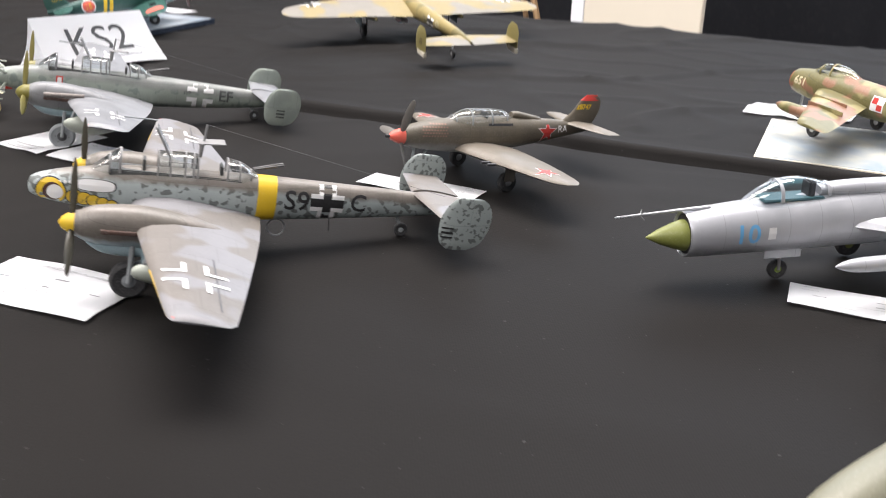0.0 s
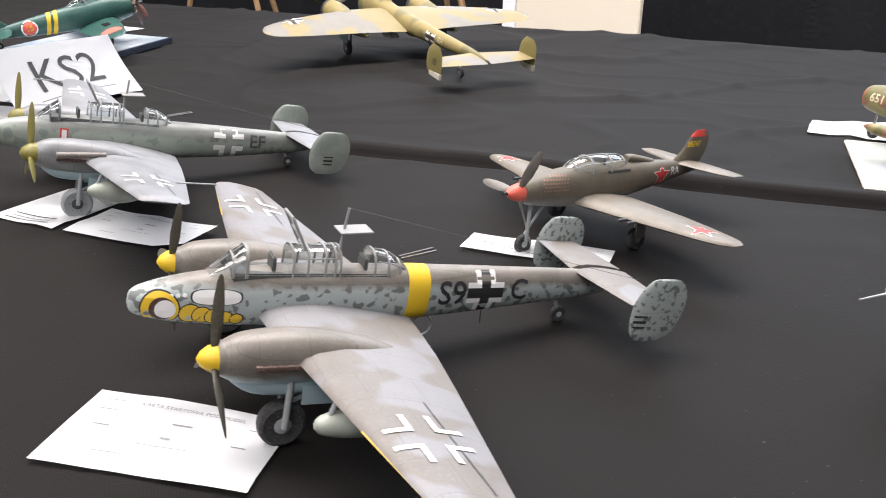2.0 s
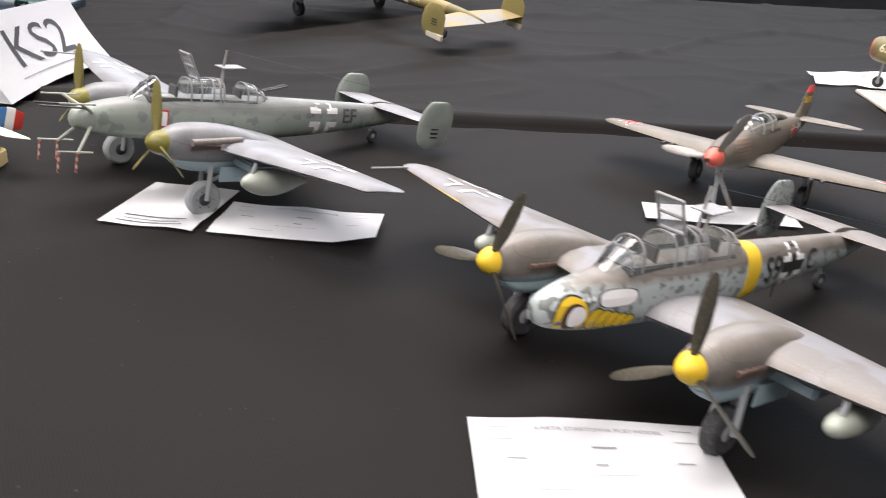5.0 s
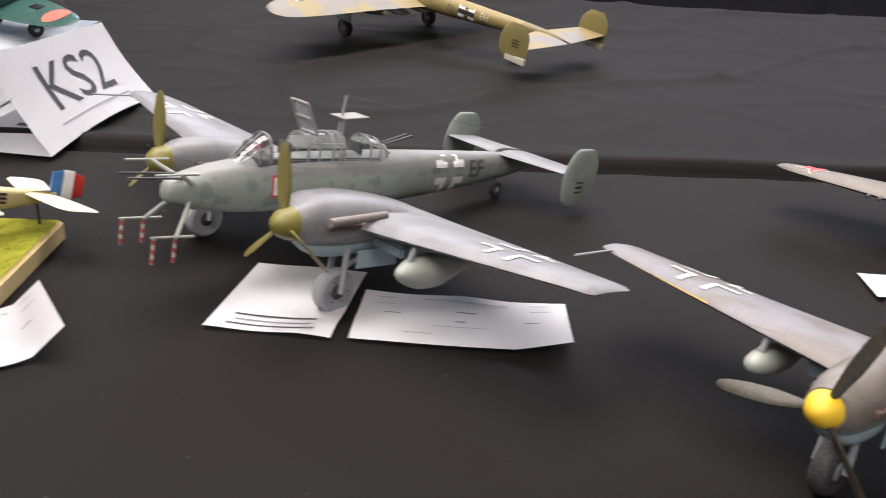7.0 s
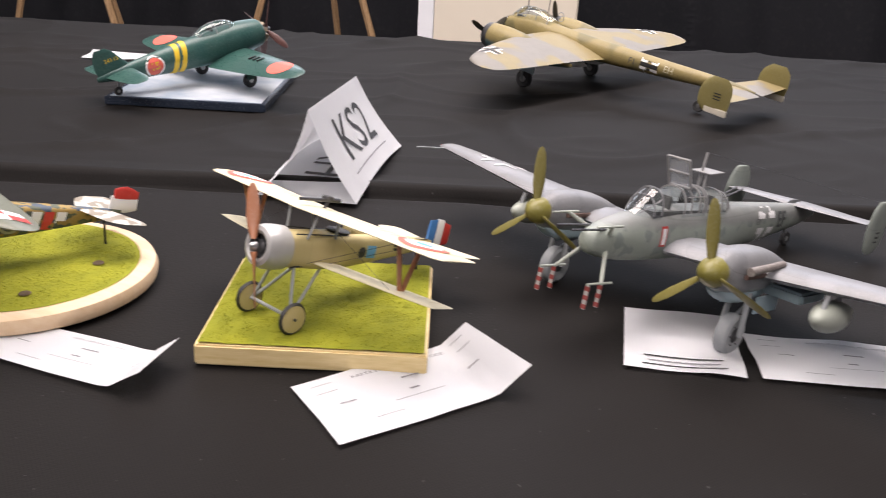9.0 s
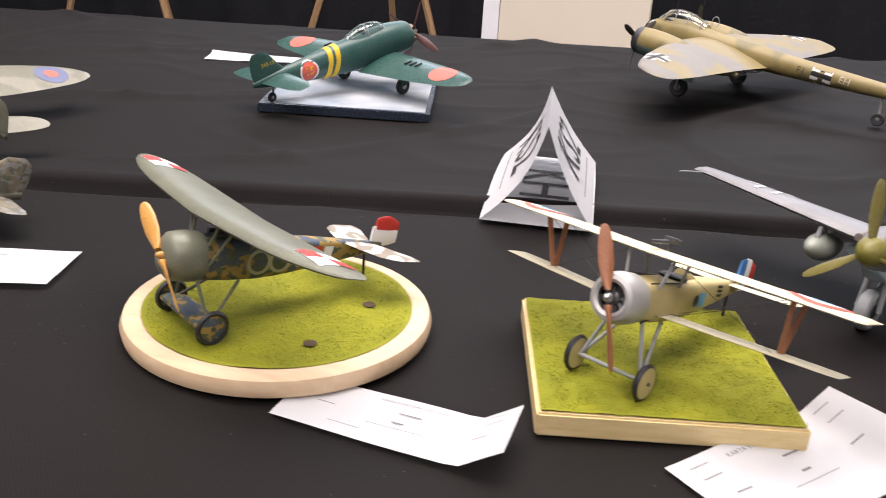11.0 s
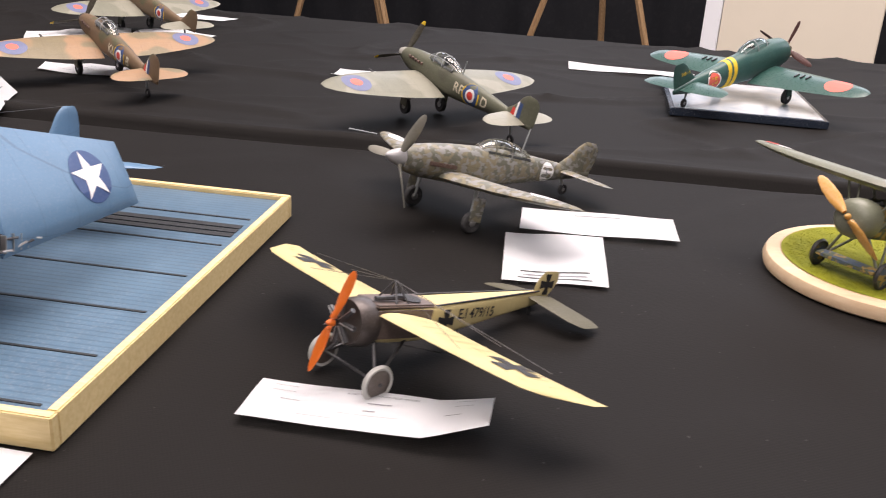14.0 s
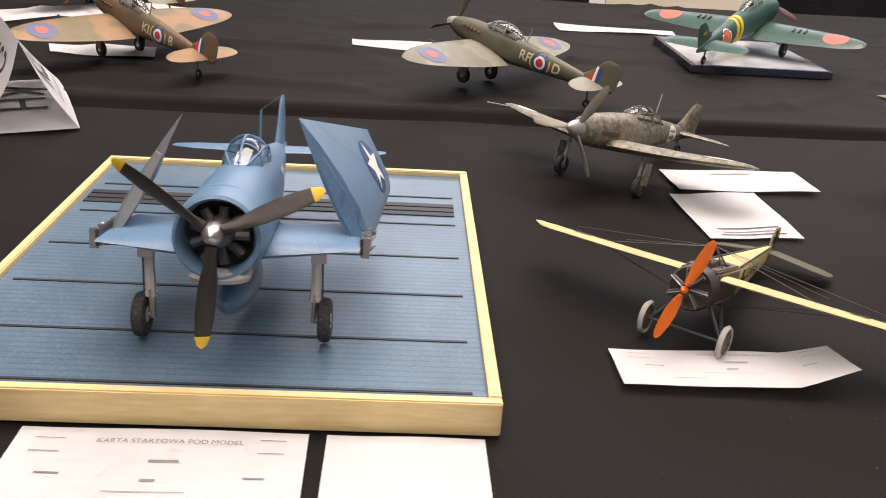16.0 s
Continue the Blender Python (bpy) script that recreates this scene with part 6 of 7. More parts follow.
def spoked_wheel(e, x, y, r, tyre, disc_mat):
    zc = ground(x) + r / math.cos(radians(PITCH[0]))
    bm = lathe([(r - 0.09, -0.04), (r - 0.04, -0.055), (r, 0), (r - 0.04, 0.055), (r - 0.09, 0.04)], (x, y, zc), "y", 28, close=True)
    wh = part("wheel", bm, tyre, e, "narrow tyre")
    rim, depth = (r - 0.05, 0.03) if disc_mat is CREAM2 else (r - 0.08, 0.0)
    part("wheel_disc", lathe([(0.03, -0.07), (rim, -0.02 - depth), (rim, 0.02 + depth), (0.03, 0.07)], (x, y, zc), "y", 24), disc_mat, wh)
    part("axle_cap", tube((x, y - 0.1, zc), (x, y + 0.1, zc), 0.035), DARKMETAL, wh)
    return zc


def wires(e, pairs, mat=DARKMETAL):
    for p, q in pairs:
        for s in (1, -1):
            part("rigging_wire", tube((p[0], p[1] * s, p[2]), (q[0], q[1] * s, q[2]), 0.005, n=4), mat, e)


def iron_cross(on, origin, u, v, r):
    arm = [(-0.12 * r, 0.1 * r), (-0.42 * r, r), (0.42 * r, r), (0.12 * r, 0.1 * r)]
    for k in range(4):
        c, s = math.cos(k * math.pi / 2), math.sin(k * math.pi / 2)
        decal("cross_arm", flat([[(x * c - y * s, x * s + y * c) for x, y in [(-0.2 * r, 0.0)] + arm[1:3] + [(0.2 * r, 0.0)]]]), on, origin, u, v, BLACK, lift=0.014)


# monoplane with an orange propeller
e11 = craft("model_aircraft", -1.6285, 0.4295, 0.001, 247.3, 14.2, "cream linen monoplane model with orange propeller")
f11 = part("fuselage", loft([(0.55, 1.12, 0.36, 0.36, 3), (-0.3, 1.13, 0.38, 0.38, 4), (-1.2, 1.18, 0.36, 0.36, 5), (-2.8, 1.36, 0.22, 0.26, 5), (-4.6, 1.55, 0.04, 0.16, 4)], 28, 3), CREAM2, e11)
part("cowling", lathe([(0.36, 0.42), (0.42, 0.46), (0.46, 0.36), (0.47, 0.08), (0.44, 0.0)], (0.42, 0, 1.12), "x", 28), paint("dark_cowling", (0.09, 0.075, 0.07), 0.4, 0.5), e11)
part("deck_panel", box(-1.0, 0.5, -0.34, 0.34, 1.46, 1.54, 0.03), paint("brown_deck", (0.12, 0.09, 0.08), 0.5), e11)
part("side_panel", box(-0.9, 0.5, 0.365, 0.395, 0.9, 1.46, 0.01), MATS["brown_deck"], e11)
part("side_panel", box(-0.9, 0.5, -0.395, -0.365, 0.9, 1.46, 0.01), MATS["brown_deck"], e11)
part("cockpit_opening", lathe([(0.05, 0.0), (0.22, 0.0), (0.25, 0.03), (0.05, 0.02)], (-0.55, 0, 1.54), "z", 18), BLACK, e11)
for k in range(7):
    a = k * 2 * math.pi / 7
    part("cylinder", tube((1.02, 0.1 * math.cos(a), 1.12 + 0.1 * math.sin(a)), (1.02, 0.40 * math.cos(a), 1.12 + 0.40 * math.sin(a)), 0.05, 0.055, 8), DARKMETAL, e11)
    part("push_rod", tube((1.12, 0.08 * math.cos(a + 0.2), 1.12 + 0.08 * math.sin(a + 0.2)), (1.07, 0.42 * math.cos(a), 1.12 + 0.42 * math.sin(a)), 0.012, n=5), METAL, e11)
ORANGE = paint("orange_propeller", (0.72, 0.15, 0.012), 0.4)
propeller(e11, 1.2, 0, 1.12, 1.12, 2, -17, ORANGE, ORANGE, 0.16, 0.075, 0.25, twist=-12)
wl11, wr11 = ribbed(e11, [(0.42, 0.5, 1.5, 1.38), (2.2, 0.36, 1.4, 1.36), (3.6, 0.18, 1.36, 1.34), (4.0, -0.15, 1.05, 1.31), (4.45, -0.78, 0.4, 1.28)], CREAM2, inc=0.10)
for w, side in ((wl11, 1), (wr11, -1)):
    iron_cross(w, (-0.5, 2.9 * side, 4), *TOP, 0.46)
wing_pair(e11, [(0.1, -4.1, 0.8, 1.58), (1.2, -4.2, 0.85, 1.42), (1.5, -4.45, 0.5, 1.36)], paint("dark_olive_linen", (0.075, 0.068, 0.036), 0.6), "tailplane", 0.35)
fn11 = part("tail_fin", surface([(1.5, -4.35, 0.5, 0), (1.9, -4.4, 0.75, 0), (2.15, -4.65, 0.45, 0)], 0.3, True, 2), CREAM2, e11)
for side, uv in ((1, LEFT), (-1, RIGHT)):
    iron_cross(fn11, (-4.75, 3 * side, 1.85), *uv, 0.24)
    iron_cross(f11, (-1.35, 3 * side, 1.2), *uv, 0.24)
    letters(f11, "E.I 479/15", 0.3, (-2.3, 3 * side, 1.32), uv, INK, 0.005)
    part("edge_strip", tube((-1.0, 0.34 * side, 1.52), (-4.5, 0.05 * side, 1.7), 0.02, n=5), BLACK, f11)
    zc = spoked_wheel(e11, 0.56, 0.82 * side, 0.36, paint("pale_tyre", (0.42, 0.42, 0.40), 0.6), paint("dark_disc", (0.12, 0.1, 0.09), 0.6))
    for xx in (0.4, -0.4):
        strut(e11, (0.56, 0.75 * side, zc), (xx, 0.3 * side, 0.85), 0.035, DARKMETAL)
    strut(e11, (0.0, 0.28 * side, 1.5), (-0.1, 0.0, 1.92), 0.02, DARKMETAL, "pylon")
    strut(e11, (-0.35, 0.28 * side, 1.5), (-0.1, 0.0, 1.92), 0.02, DARKMETAL, "pylon")
strut(e11, (0.56, -0.8, zc), (0.56, 0.8, zc), 0.03, DARKMETAL, "axle")
strut(e11, (0.4, 0.1, 1.6), (-0.3, 0.1, 1.62), 0.05, DARKMETAL, "machine_gun")
strut(e11, (-4.3, 0, 1.45), (-4.4, 0, ground(-4.4) + 0.02), 0.03, BLACK, "tail_skid")
wires(e11, [((-0.1, 0.0, 1.92), (0.2, 2.2, 1.44)), ((-0.1, 0, 1.92), (-0.9, 3.4, 1.40)), ((-0.1, 0, 1.92), (-0.9, 2.2, 1.42)), ((0.0, 0.2, 0.75), (0.1, 2.4, 1.36)), ((-0.2, 0.2, 0.75), (-0.8, 3.4, 1.34))])

# biplane on the square base
S = 1.081 / 33
e12 = craft("model_aircraft", -1.112, 0.774, 0.0162, 242.8, 17.5, "cream biplane model with red, white and blue rudder")
f12 = part("fuselage", loft([(0.92, 1.4, 0.36, 0.36, 3), (0.0, 1.42, 0.36, 0.38, 4), (-0.9, 1.48, 0.33, 0.37, 4), (-2.4, 1.64, 0.2, 0.24, 4), (-3.7, 1.76, 0.04, 0.1, 3)], 28, 3), CREAM2, e12)
part("cowling", lathe([(0.45, 0.0), (0.46, 0.25), (0.45, 0.42), (0.40, 0.55), (0.32, 0.58), (0.26, 0.55), (0.28, 0.4), (0.40, 0.2), (0.41, 0.0)], (0.82, 0, 1.41), "x", 28, close=True), paint("alloy_cowling", (0.5, 0.5, 0.49), 0.45, 0.5), e12)
part("crankcase", lathe([(0.05, 0.5), (0.12, 0.46), (0.14, 0.2), (0.42, 0.16), (0.42, 0.1)], (0.84, 0, 1.41), "x", 24), DARKMETAL, e12)
for k in range(9):
    a = k * 2 * math.pi / 9
    part("cylinder", tube((1.2, 0.12 * math.cos(a), 1.41 + 0.12 * math.sin(a)), (1.2, 0.34 * math.cos(a), 1.42 + 0.34 * math.sin(a)), 0.06, 0.07, 8), DARKMETAL, e12)
part("cockpit_opening", lathe([(0.05, 0.0), (0.24, 0.0), (0.27, 0.05), (0.22, 0.09)], (-0.65, 0, 1.82), "z", 18), BLACK, e12)
part("headrest", loft([(-0.9, 1.9, 0.14, 0.12, 2), (-1.4, 1.84, 0.1, 0.08, 2)], 12, 2), CREAM2, e12)
propeller(e12, 1.44, 0, 1.41, 1.24, 2, 22, paint("brown_propeller", (0.33, 0.13, 0.06), 0.35), METAL, 0.14, 0.09, 0.27, hand=-1)
wl12, wr12 = ribbed(e12, [(0.0, 0.65, 1.2, 2.26), (2.5, 0.38, 1.2, 2.26), (3.42, 0.26, 1.2, 2.25), (3.6, 0.1, 0.9, 2.25)], CREAMW, "upper_wing")
ribbed(e12, [(0.34, 0.15, 0.75, 1.2), (2.9, -0.1, 0.75, 1.26), (3.4, -0.2, 0.6, 1.27)], CREAMW, "lower_wing", 10)
for w, side in ((wl12, 1), (wr12, -1)):
    roundel(w, (-0.25, 2.75 * side, 4), *TOP, [(0.52, SALMON), (0.38, WHITE), (0.18, SKYBLUE)])
    for p, q in (((0.1, 2.45 * side, 2.24), (-0.35, 2.35 * side, 1.27)), ((-0.55, 2.45 * side, 2.22), (-0.42, 2.35 * side, 1.27))):
        part("wing_strut", tube(p, q, 0.05, 0.05, 8), MATS["brown_propeller"], e12)
    strut(e12, (0.45, 0.34 * side, 1.7), (0.4, 0.45 * side, 2.24), 0.03, GREY, "cabane_strut")
    strut(e12, (-0.3, 0.34 * side, 1.75), (-0.2, 0.45 * side, 2.22), 0.03, GREY, "cabane_strut")
    zc = spoked_wheel(e12, 0.69, 0.71 * side, 0.34, BLACK, CREAM2)
    for xx in (0.6, -0.1):
        strut(e12, (0.69, 0.62 * side, zc), (xx, 0.3 * side, 1.08), 0.035, GREY)
strut(e12, (0.69, -0.7, zc), (0.69, 0.7, zc), 0.04, GREY, "axle")
wing_pair(e12, [(0.1, -2.95, 0.75, 1.8), (1.2, -3.15, 0.85, 1.8), (1.4, -3.4, 0.5, 1.8)], CREAMW, "tailplane", 0.35)
for k, (mat, xa) in enumerate(((paint("bright_blue", (0.04, 0.16, 0.42), 0.5), -3.55), (WHITE, -3.8), (RED, -4.05))):
    part("rudder_stripe", loft([(xa, 2.02, 0.03, 0.3 + 0.06 * (k == 1), 2.6), (xa - 0.25, 2.02, 0.03, 0.34 - 0.1 * (k == 2), 2.6)], 18, 1), mat, e12)
g = part("machine_gun", tube((0.6, 0, 2.45), (-0.5, 0, 2.5), 0.035, 0.05), DARKMETAL, e12)
part("gun_mount", tube((-0.1, 0, 2.28), (-0.2, 0, 2.48), 0.03), DARKMETAL, g)
part("drum", lathe([(0.12, -0.03), (0.13, 0), (0.12, 0.05)], (-0.15, 0, 2.52), "z", 14), DARKMETAL, g)
for side in (1, -1):
    for z0, z1 in ((1.78, 1.86), (1.08, 1.68)):
        part("edge_strip", tube((0.75, 0.33 * side, z0), (-3.55, 0.04 * side, z1), 0.016, n=5), BLACK, f12)
decal("dark_emblem", flat([disc(0.12, 12)]), f12, (-1.2, 3, 1.5), *LEFT, DARKMETAL)
decal("blue_emblem", flat([rect(0, 0, 0.3, 0.28)]), f12, (-1.5, 3, 1.52), *LEFT, SKYBLUE)
for k in range(3):
    decal("dark_bars", flat([rect(0, 0, 0.3, 0.05)]), f12, (-2.4, 3, 1.6 + 0.09 * k), *LEFT, BLACK)
strut(e12, (-3.3, 0, 1.6), (-3.45, 0, ground(-3.45) + 0.02), 0.03, BLACK, "tail_skid")
wires(e12, [((0.3, 0.35, 1.2), (0.1, 2.4, 2.24)), ((-0.2, 0.35, 1.2), (-0.5, 2.4, 2.22)), ((0.3, 0.4, 2.24), (-0.1, 2.3, 1.28))])

# parasol monoplane on the round base
S = 1.034 / 33
LOZ = camo("lozenge_linen", (0.05, 0.075, 0.11), (0.30, 0.20, 0.05), 130.0, 0.004, rough=0.6, third=(0.07, 0.085, 0.05), lines=(0.02, 0.4), line_strength=0.05)
GREEN = camo("grey_green_paint", (0.16, 0.17, 0.12), (0.14, 0.15, 0.11), 30.0, 0.2, rough=0.4, lines=(0.02, 0.4), line_strength=0.08)
e13 = craft("model_aircraft", -1.369, 0.7335, 0.0155, 236.5, 13.4, "grey-green parasol monoplane model with red and white rudder")
f13 = part("fuselage", loft([(0.55, 1.42, 0.4, 0.42, 3), (-0.2, 1.42, 0.38, 0.42, 4), (-1.2, 1.48, 0.34, 0.4, 4), (-2.6, 1.62, 0.2, 0.26, 4), (-4.0, 1.75, 0.04, 0.1, 3)], 28, 3), LOZ, e13)
part("cowling", lathe([(0.12, 0.6), (0.34, 0.58), (0.46, 0.46), (0.5, 0.2), (0.49, -0.1)], (0.52, 0, 1.42), "x", 28), GREEN, e13)
propeller(e13, 1.12, 0, 1.42, 1.28, 2, 56, paint("tan_propeller", (0.56, 0.29, 0.07), 0.3), MATS["tan_propeller"], 0.14, 0.08, 0.32, twist=-45)
wl13, wr13 = wing_pair(e13, [(0.0, 0.72, 1.65, 2.3), (2.3, 0.55, 1.5, 2.34), (3.4, 0.35, 1.15, 2.40), (3.9, 0.12, 0.7, 2.43), (4.08, -0.08, 0.3, 2.44)], GREEN, thick=1.0, inc=0.06)
for w, side in ((wl13, 1), (wr13, -1)):
    decal("checker_mark", flat([rect(0, 0, 0.8, 0.8)]), w, (-0.2, 3.2 * side, 4), *TOP, WHITE)
    decal("checker_mark", flat([rect(0.2, 0.2, 0.38, 0.38)]), w, (-0.2, 3.2 * side, 4), *TOP, RED, lift=0.02)
    decal("checker_mark", flat([rect(-0.2, -0.2, 0.38, 0.38)]), w, (-0.2, 3.2 * side, 4), *TOP, RED, lift=0.02)
    strut(e13, (0.4, 0.36 * side, 1.2), (0.2, 0.9 * side, 2.3), 0.03, GREEN, "cabane_strut")
    strut(e13, (0.4, 0.36 * side, 1.75), (0.3, 0.5 * side, 2.3), 0.03, GREEN, "cabane_strut")
    strut(e13, (-0.5, 0.36 * side, 1.7), (-0.6, 0.7 * side, 2.3), 0.03, GREEN, "cabane_strut")
    zc = spoked_wheel(e13, 0.31, 0.89 * side, 0.35, BLACK, LOZ)
    for xx in (0.5, -0.4):
        strut(e13, (0.31, 0.75 * side, zc), (xx, 0.32 * side, 1.05), 0.035, GREEN)
    strut(e13, (0.2, 0.14 * side, 1.9), (-0.5, 0.14 * side, 1.92), 0.05, DARKMETAL, "machine_gun")
part("axle_wing", loft([(0.60, zc, 0.8, 0.04, 6), (0.36, zc + 0.03, 0.8, 0.11, 6), (0.0, zc, 0.8, 0.03, 6)], 20, 2), LOZ, e13)
part("cockpit_opening", lathe([(0.05, 0.0), (0.24, 0.0), (0.27, 0.04), (0.22, 0.08)], (-0.75, 0, 1.86), "z", 18), BLACK, e13)
TAILW = camo("pale_dazzle", (0.5, 0.5, 0.46), (0.25, 0.22, 0.17), 90.0, 0.02, rough=0.6, lines=(0.02, 0.4), line_strength=0.05)
wing_pair(e13, [(0.1, -2.9, 0.85, 1.82), (1.0, -3.2, 0.95, 1.82), (1.3, -3.6, 0.5, 1.82)], TAILW, "tailplane", 0.35)
part("rudder_base", loft([(-3.7, 2.0, 0.03, 0.2, 2.4), (-4.1, 2.0, 0.03, 0.24, 2.4), (-4.4, 2.0, 0.03, 0.16, 2.4)], 18, 2), WHITE, e13)
part("rudder_top", loft([(-3.78, 2.24, 0.035, 0.14, 2.2), (-4.1, 2.26, 0.035, 0.2, 2.2), (-4.4, 2.22, 0.03, 0.1, 2.2)], 18, 2), RED, e13, "red rudder top")
for side, uv in ((1, LEFT), (-1, RIGHT)):
    for k, mat in enumerate((WHITE, RED, WHITE)):
        decal("body_stripe", flat([[(-0.12, -0.5), (0.12, -0.5), (0.3, 0.5), (0.06, 0.5)]]), f13, (-1.75 - 0.3 * k, 3 * side, 1.55), *uv, mat)
    decal("round_emblem", flat(ring_polys(0.2, 0.27)), f13, (-0.75, 3 * side, 1.44), *uv, paint("pale_emblem", (0.4, 0.4, 0.3), 0.5))
    decal("round_emblem", flat(ring_polys(0.2, 0.27)), f13, (-1.25, 3 * side, 1.48), *uv, MATS["pale_emblem"])
strut(e13, (-3.6, 0, 1.6), (-3.75, 0, ground(-3.75) + 0.02), 0.03, BLACK, "tail_skid")

# --- blue naval fighter with folded wings on the deck ---
S = 1 / 33
NAVY = camo("light_navy_blue", (0.095, 0.195, 0.32), (0.115, 0.225, 0.36), 30.0, 0.2, rough=0.4, lines=(0.034, 0.026), line_strength=0.25, wear=0.1)
NAVYUNDER = paint("pale_grey_belly", (0.45, 0.46, 0.46), 0.5)
e14 = craft("model_aircraft", -1.8875, 0.317, 0.0185, 285.5, 10.7, "blue naval fighter model with folded wings and black propeller")
f14 = part("fuselage", loft([(1.45, 2.16, 0.76, 0.79, 2), (1.2, 2.16, 0.77, 0.81, 2), (0.6, 2.18, 0.76, 0.86, 2.1), (-0.6, 2.24, 0.70, 0.92, 2.1), (-2.4, 2.4, 0.54, 0.72, 2.1), (-4.6, 2.6, 0.3, 0.42, 2), (-6.6, 2.75, 0.08, 0.14, 2)], 32, 4), NAVY, e14)
part("cowl_lip", lathe([(0.6, -0.62), (0.61, -0.05), (0.66, 0.07), (0.72, 0.03), (0.765, -0.2), (0.785, -0.62)], (2.04, 0, 2.16), "x", 36, close=True), NAVY, e14)
part("chin_lip", loft([(2.08, 1.52, 0.44, 0.07, 2.2), (1.85, 1.45, 0.52, 0.13, 2.2), (1.1, 1.42, 0.45, 0.1, 2.2)], 20, 2), NAVYUNDER, e14, "pale grey chin scoop")
part("engine_well", lathe([(0.05, 0.0), (0.6, 0.0), (0.6, 0.03), (0.05, 0.03)], (1.47, 0, 2.16), "x", 28), BLACK, e14)
for k in range(9):
    a = k * 2 * math.pi / 9
    part("cylinder", tube((1.75, 0.16 * math.cos(a), 2.16 + 0.16 * math.sin(a)), (1.75, 0.5 * math.cos(a), 2.16 + 0.5 * math.sin(a)), 0.09, 0.1, 8), DARKMETAL, e14)
part("gear_case", loft([(1.55, 2.18, 0.3, 0.3, 2), (2.0, 2.24, 0.24, 0.24, 2), (2.28, 2.28, 0.12, 0.12, 2)], 18, 2), METAL, e14)
propeller(e14, 2.24, 0, 2.28, 1.92, 3, 54, paint("black_blade", (0.025, 0.022, 0.02), 0.45, wear=0.03, bump=0.02), METAL, 0.36, 0.2, 0.38, YELLOW)
# inner wing stubs, fold joints, folded outer panels
for side in (1, -1):
    bm = surface([(0.5, 1.25, 2.9, 1.68), (2.3, 1.05, 2.7, 1.80)], 0.8)
    stub = part("wing_stub", bm if side > 0 else mirror_y(bm), NAVY, e14)
    part("fold_joint", box(-0.9, 0.85, 2.32 * side - 0.03, 2.32 * side + 0.03, 1.66, 1.98, 0.02), DARKMETAL, stub)
    rnd = random.Random(21 + side)
    for k in range(7):
        xk = 0.8 - 0.24 * k
        part("joint_rib", box(xk - 0.02, xk + 0.02, min(2.3 * side, 2.46 * side), max(2.3 * side, 2.46 * side), 1.62, 1.92 + 0.08 * rnd.random(), 0.008), METAL, stub)
        part("joint_pipe", tube((xk, 2.36 * side, 1.6 + 0.3 * rnd.random()), (xk - 0.3, (2.42 + 0.12 * rnd.random()) * side, 1.58 + 0.34 * rnd.random()), 0.025, n=6), DARKMETAL if k % 2 else METAL, stub)
    # outer panel folded back along the body, leading edge down
    A, B, C, D = (Vector((p[0], p[1] * side, p[2])) for p in ((0.05, 2.36, 1.5), (-0.25, 1.05, 3.98), (-4.45, 2.18, 3.45), (-4.6, 2.75, 2.05)))
    no = (D - A).cross(B - A).normalized() * side
    rings = []
    for s in (0.0, 0.15, 0.35, 0.55, 0.75, 0.9, 0.97, 1.0):
        le, te = A.lerp(D, s), B.lerp(C, s)
        c, slim = (te - le).length, 1.0 if s < 0.95 else 0.6 if s < 1 else 0.15
        rings.append([le + (te - le) * q + no * (w * c * (0.9 if side > 0 else 0.5) * slim) for q, w in FOIL])
    outer = part("folded_wing", ring_skin(bmesh.new(), rings), NAVY if side > 0 else paint("wing_underside", (0.22, 0.25, 0.28), 0.5), e14)
    part("panel_joint", ring_skin(bmesh.new(), [[A.lerp(B, q) + no * w + (A - D).normalized() * d for q, w in ((0.02, 0.06), (0.35, 0.22 if side > 0 else 0.12), (0.7, 0.12 if side > 0 else 0.08), (0.7, -0.04), (0.35, -0.08), (0.02, -0.03))] for d in (0.0, 0.06)]), NAVY if side > 0 else GREY, outer)
    if side > 0:
        mid = A.lerp(D, 0.67).lerp(B.lerp(C, 0.67), 0.48)
        u = (D - A).normalized()
        u, v = u, no.cross(u)
        decal("star_disc", flat([disc(0.62)]), outer, mid, u, v, BLUE, step=0.3, lift=0.012)
        decal("white_star", flat(star(0.6)), outer, mid, u, v, WHITE, step=0.3, lift=0.022)
    zc = wheel(e14, 0.46, 1.67 * side, 0.42, 0.24, paint("pale_hub", (0.5, 0.52, 0.53), 0.4, 0.3), RUBBER, True)
    PGEAR = paint("pale_gear", (0.6, 0.6, 0.58), 0.4, 0.3)
    strut(e14, (0.46, 1.67 * side, zc), (0.46, 1.46 * side, zc), 0.06, METAL, "axle")
    strut(e14, (0.46, 1.47 * side, zc - 0.05), (0.48, 1.49 * side, zc + 0.42), 0.065, METAL, "oleo_leg")
    strut(e14, (0.48, 1.49 * side, zc + 0.38), (0.52, 1.52 * side, 1.72), 0.095, PGEAR)
    part("leg_collar", tube((0.48, 1.49 * side, zc + 0.36), (0.48, 1.49 * side, zc + 0.44), 0.12), PGEAR, e14)
    strut(e14, (0.5, 1.5 * side, zc + 0.62), (0.0, 1.55 * side, 1.66), 0.04, METAL, "drag_brace")
    strut(e14, (0.58, 1.47 * side, zc + 0.1), (0.6, 1.49 * side, zc + 0.5), 0.025, METAL, "torque_link")
    strut(e14, (0.46, 1.62 * side, zc + 0.1), (0.54, 1.62 * side, 1.6), 0.015, BLACK, "brake_hose")
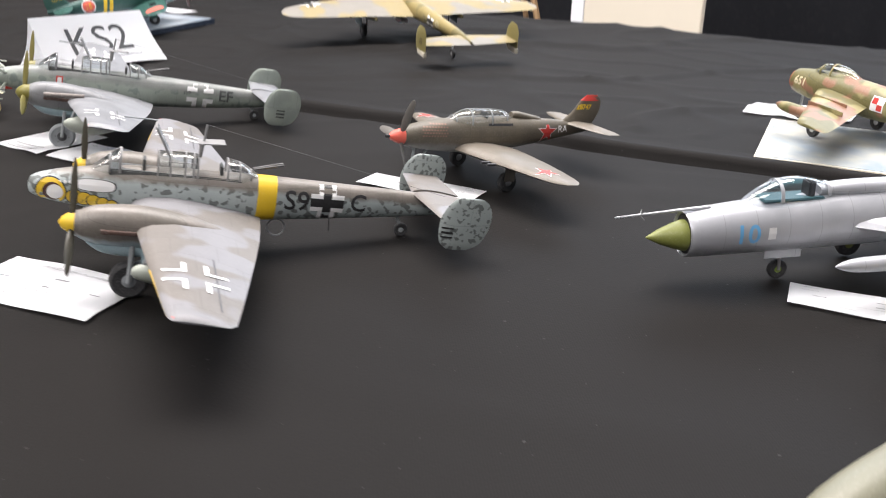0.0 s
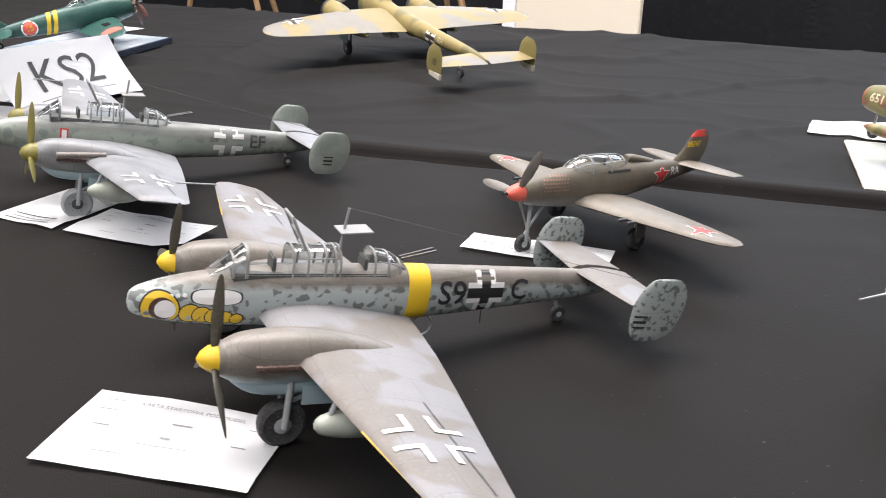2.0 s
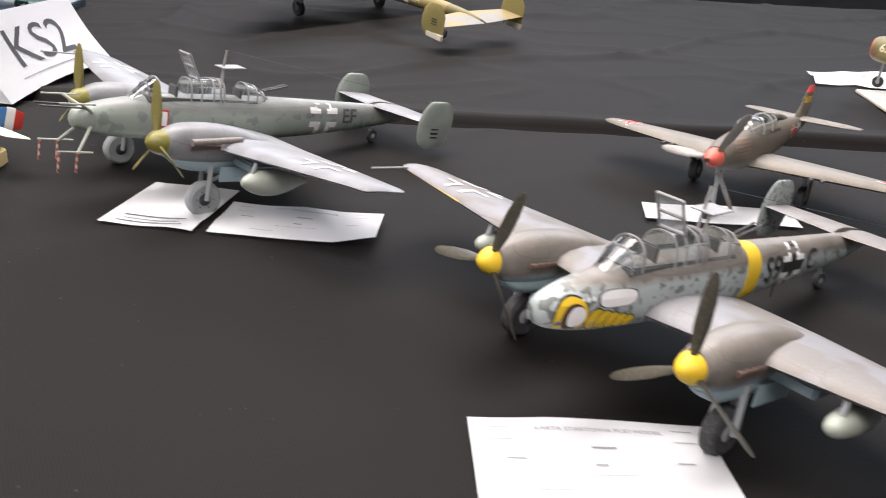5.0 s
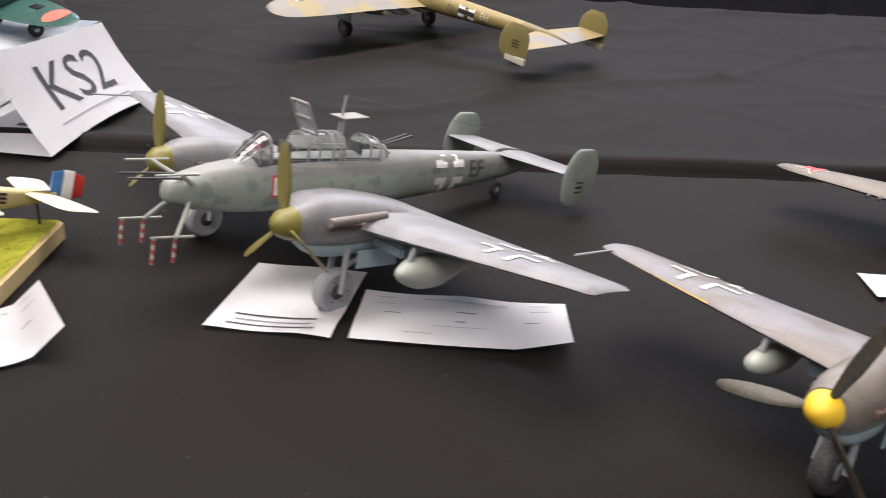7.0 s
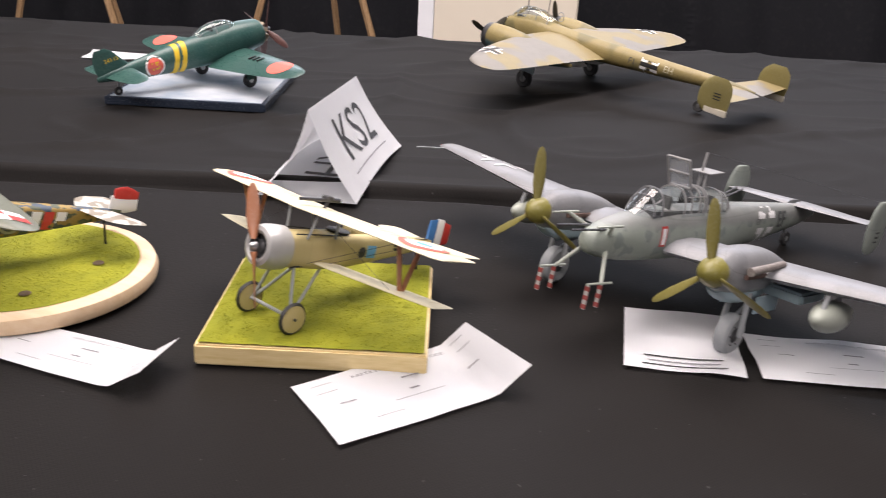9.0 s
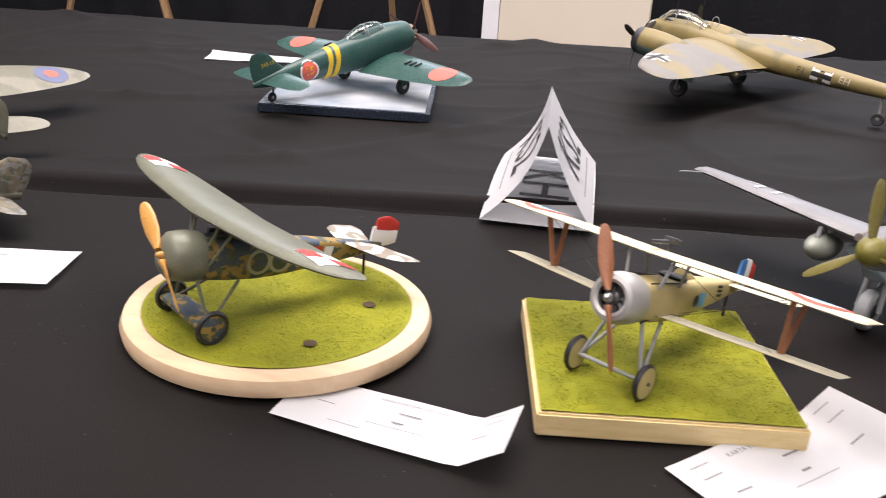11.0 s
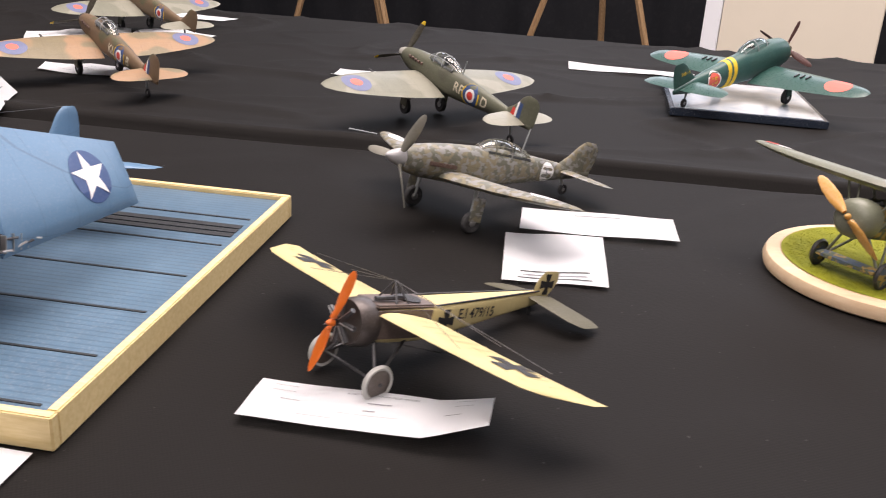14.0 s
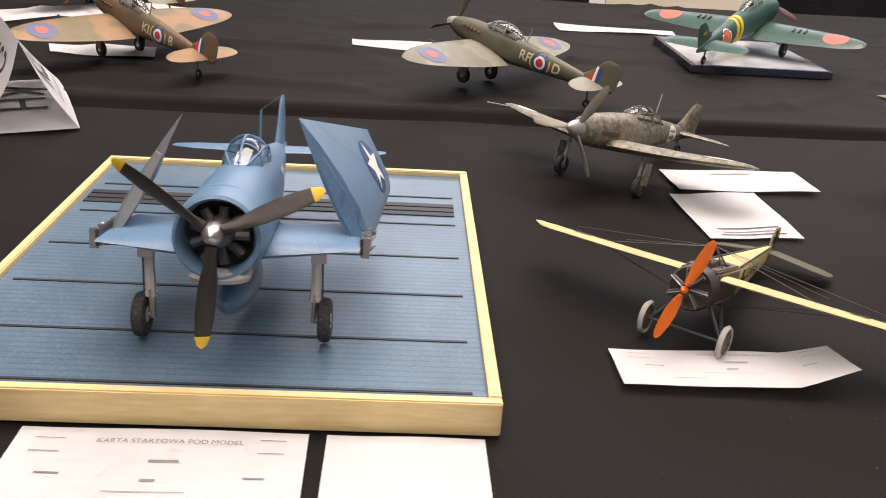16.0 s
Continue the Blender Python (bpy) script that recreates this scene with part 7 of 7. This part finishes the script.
    part("gear_door", box(0.62, 0.65, 1.55 * side - 0.14, 1.55 * side + 0.14, 1.45, 1.66, 0.01), MATS["pale_gear"], e14)
wing_pair(e14, [(0.1, -5.0, 1.5, 2.75), (2.0, -5.3, 1.1, 2.75), (2.6, -5.7, 0.5, 2.75)], NAVY, "tailplane", 0.6)
part("tail_fin", surface([(2.7, -4.7, 2.0, 0), (3.3, -5.3, 1.5, 0), (3.85, -5.7, 1.0, 0), (4.05, -6.0, 0.5, 0)], 0.55, True, 3), NAVY, e14)
canopy(e14, [(0.1, 3.02, 0.14, 0.05, 2.1), (-0.35, 3.03, 0.34, 0.36, 2.2), (-0.85, 3.04, 0.40, 0.50, 2.3), (-1.6, 3.0, 0.38, 0.44, 2.2), (-2.5, 2.92, 0.22, 0.22, 2)], [0.3, 0.55, 0.85], NAVY, True, 0.04)
part("cockpit_tub", box(-1.9, -0.3, -0.3, 0.3, 2.98, 3.08, 0.03), INTERIOR, e14)
part("seat_back", box(-1.3, -1.2, -0.22, 0.22, 3.0, 3.4, 0.03), INTERIOR, e14)
part("belly_tank", loft([(1.25, 0.80, 0.05, 0.05, 2), (0.9, 0.78, 0.26, 0.26, 2), (-0.1, 0.78, 0.36, 0.36, 2), (-1.2, 0.84, 0.28, 0.28, 2), (-2.2, 0.95, 0.05, 0.05, 2)], 22, 3), NAVY, e14)
strut(e14, (-0.2, 0, 1.05), (-0.2, 0, 1.5), 0.1, NAVY, "tank_rack")
strut(e14, (-2.6, 0, 3.0), (-2.7, 0, 3.92), 0.025, NAVY, "aerial_mast")
strut(e14, (-2.7, 0, 3.92), (-6.2, 0, 4.05), 0.005, DARKMETAL, "aerial_wire")
wheel(e14, -5.6, 0, 0.2, 0.14)
strut(e14, (-5.6, 0, ground(-5.6) + 0.2), (-5.4, 0, 2.5), 0.06, METAL, "tail_leg")
letters(f14, "33", 0.75, (-2.4, 3, 2.5), LEFT, WHITE, 0.01)

# --- olive aircraft cut off at the front corner of the table ---
e15 = craft("model_aircraft", 0.157, 0.765, 0.001, 253.0, 0.0, "pale olive jet model standing near the table edge")
OLG = paint("pale_olive", (0.17, 0.165, 0.115), 0.45)
part("fuselage", loft([(3.6, 1.8, 0.2, 0.2, 2), (2.4, 1.82, 0.48, 0.5, 2.1), (0.6, 1.85, 0.56, 0.62, 2.2), (-2.6, 1.9, 0.56, 0.62, 2.2), (-5.6, 1.95, 0.4, 0.42, 2)], 26, 3), OLG, e15)
canopy(e15, [(1.0, 2.38, 0.14, 0.05, 2.1), (0.4, 2.4, 0.36, 0.34, 2.2), (-0.6, 2.42, 0.38, 0.42, 2.2), (-1.6, 2.42, 0.14, 0.12, 2)], [0.3, 0.6], WHITE, False, 0.06)
wing_pair(e15, [(0.5, -3.0, 2.0, 1.9), (1.4, -3.9, 1.0, 1.88)], OLG)
part("tail_fin", surface([(2.3, -3.4, 2.0, 0), (3.6, -4.8, 0.9, 0)], 0.5, True, 2), OLG, e15)
for side in (1, -1):
    zc = wheel(e15, 0.0, 0.9 * side, 0.36, 0.2)
    strut(e15, (0, 0.85 * side, zc), (0, 0.4 * side, 1.5), 0.06, GREY)
zc = wheel(e15, 2.6, 0, 0.26, 0.16)
strut(e15, (2.6, 0.08, zc), (2.5, 0, 1.5), 0.06, GREY, "nose_leg")
S = 1 / 60
e16 = craft("model_aircraft", 0.118, 1.005, 0.004, 180.0, 8.0, "small cream light aircraft model on its card")
for ee, mt in ((e16, CREAM2),):
    PITCH[0] = 8.0
    part("fuselage", loft([(2.2, 1.8, 0.3, 0.32, 2), (1.4, 1.82, 0.42, 0.5, 2.2), (-0.6, 1.9, 0.42, 0.55, 2.2), (-3.6, 2.1, 0.22, 0.32, 2), (-5.6, 2.2, 0.04, 0.1, 2)], 24, 3), mt, ee)
    wing_pair(ee, [(0.35, 0.7, 2.3, 1.45), (3.6, 0.3, 1.6, 1.55), (4.8, -0.2, 0.7, 1.58)], mt, thick=0.9)
    wing_pair(ee, [(0.1, -4.3, 1.1, 2.2), (1.6, -4.7, 0.6, 2.2)], mt, "tailplane", 0.6)
    part("tail_fin", surface([(2.2, -4.2, 1.4, 0), (3.1, -5.0, 0.7, 0)], 0.6, True, 2), mt, ee)
    for side in (1, -1):
        zc = wheel(ee, 0.1, 1.1 * side, 0.33, 0.2)
        strut(ee, (0.1, 1.05 * side, zc), (0.1, 0.9 * side, 1.5), 0.06, GREY)
    wheel(ee, -5.0, 0, 0.16, 0.1)
    strut(ee, (-5.0, 0, ground(-5.0) + 0.16), (-4.8, 0, 2.1), 0.05, GREY, "tail_leg")
    propeller(ee, 2.15, 0, 1.8, 1.5, 3, 20, DARKBLADE, mt, 0.5, 0.29, 0.28)
    canopy(ee, [(0.5, 2.3, 0.14, 0.05, 2.1), (0.0, 2.34, 0.34, 0.4, 2.2), (-0.9, 2.38, 0.34, 0.42, 2.2), (-1.7, 2.36, 0.12, 0.12, 2)], [0.3, 0.6], mt)
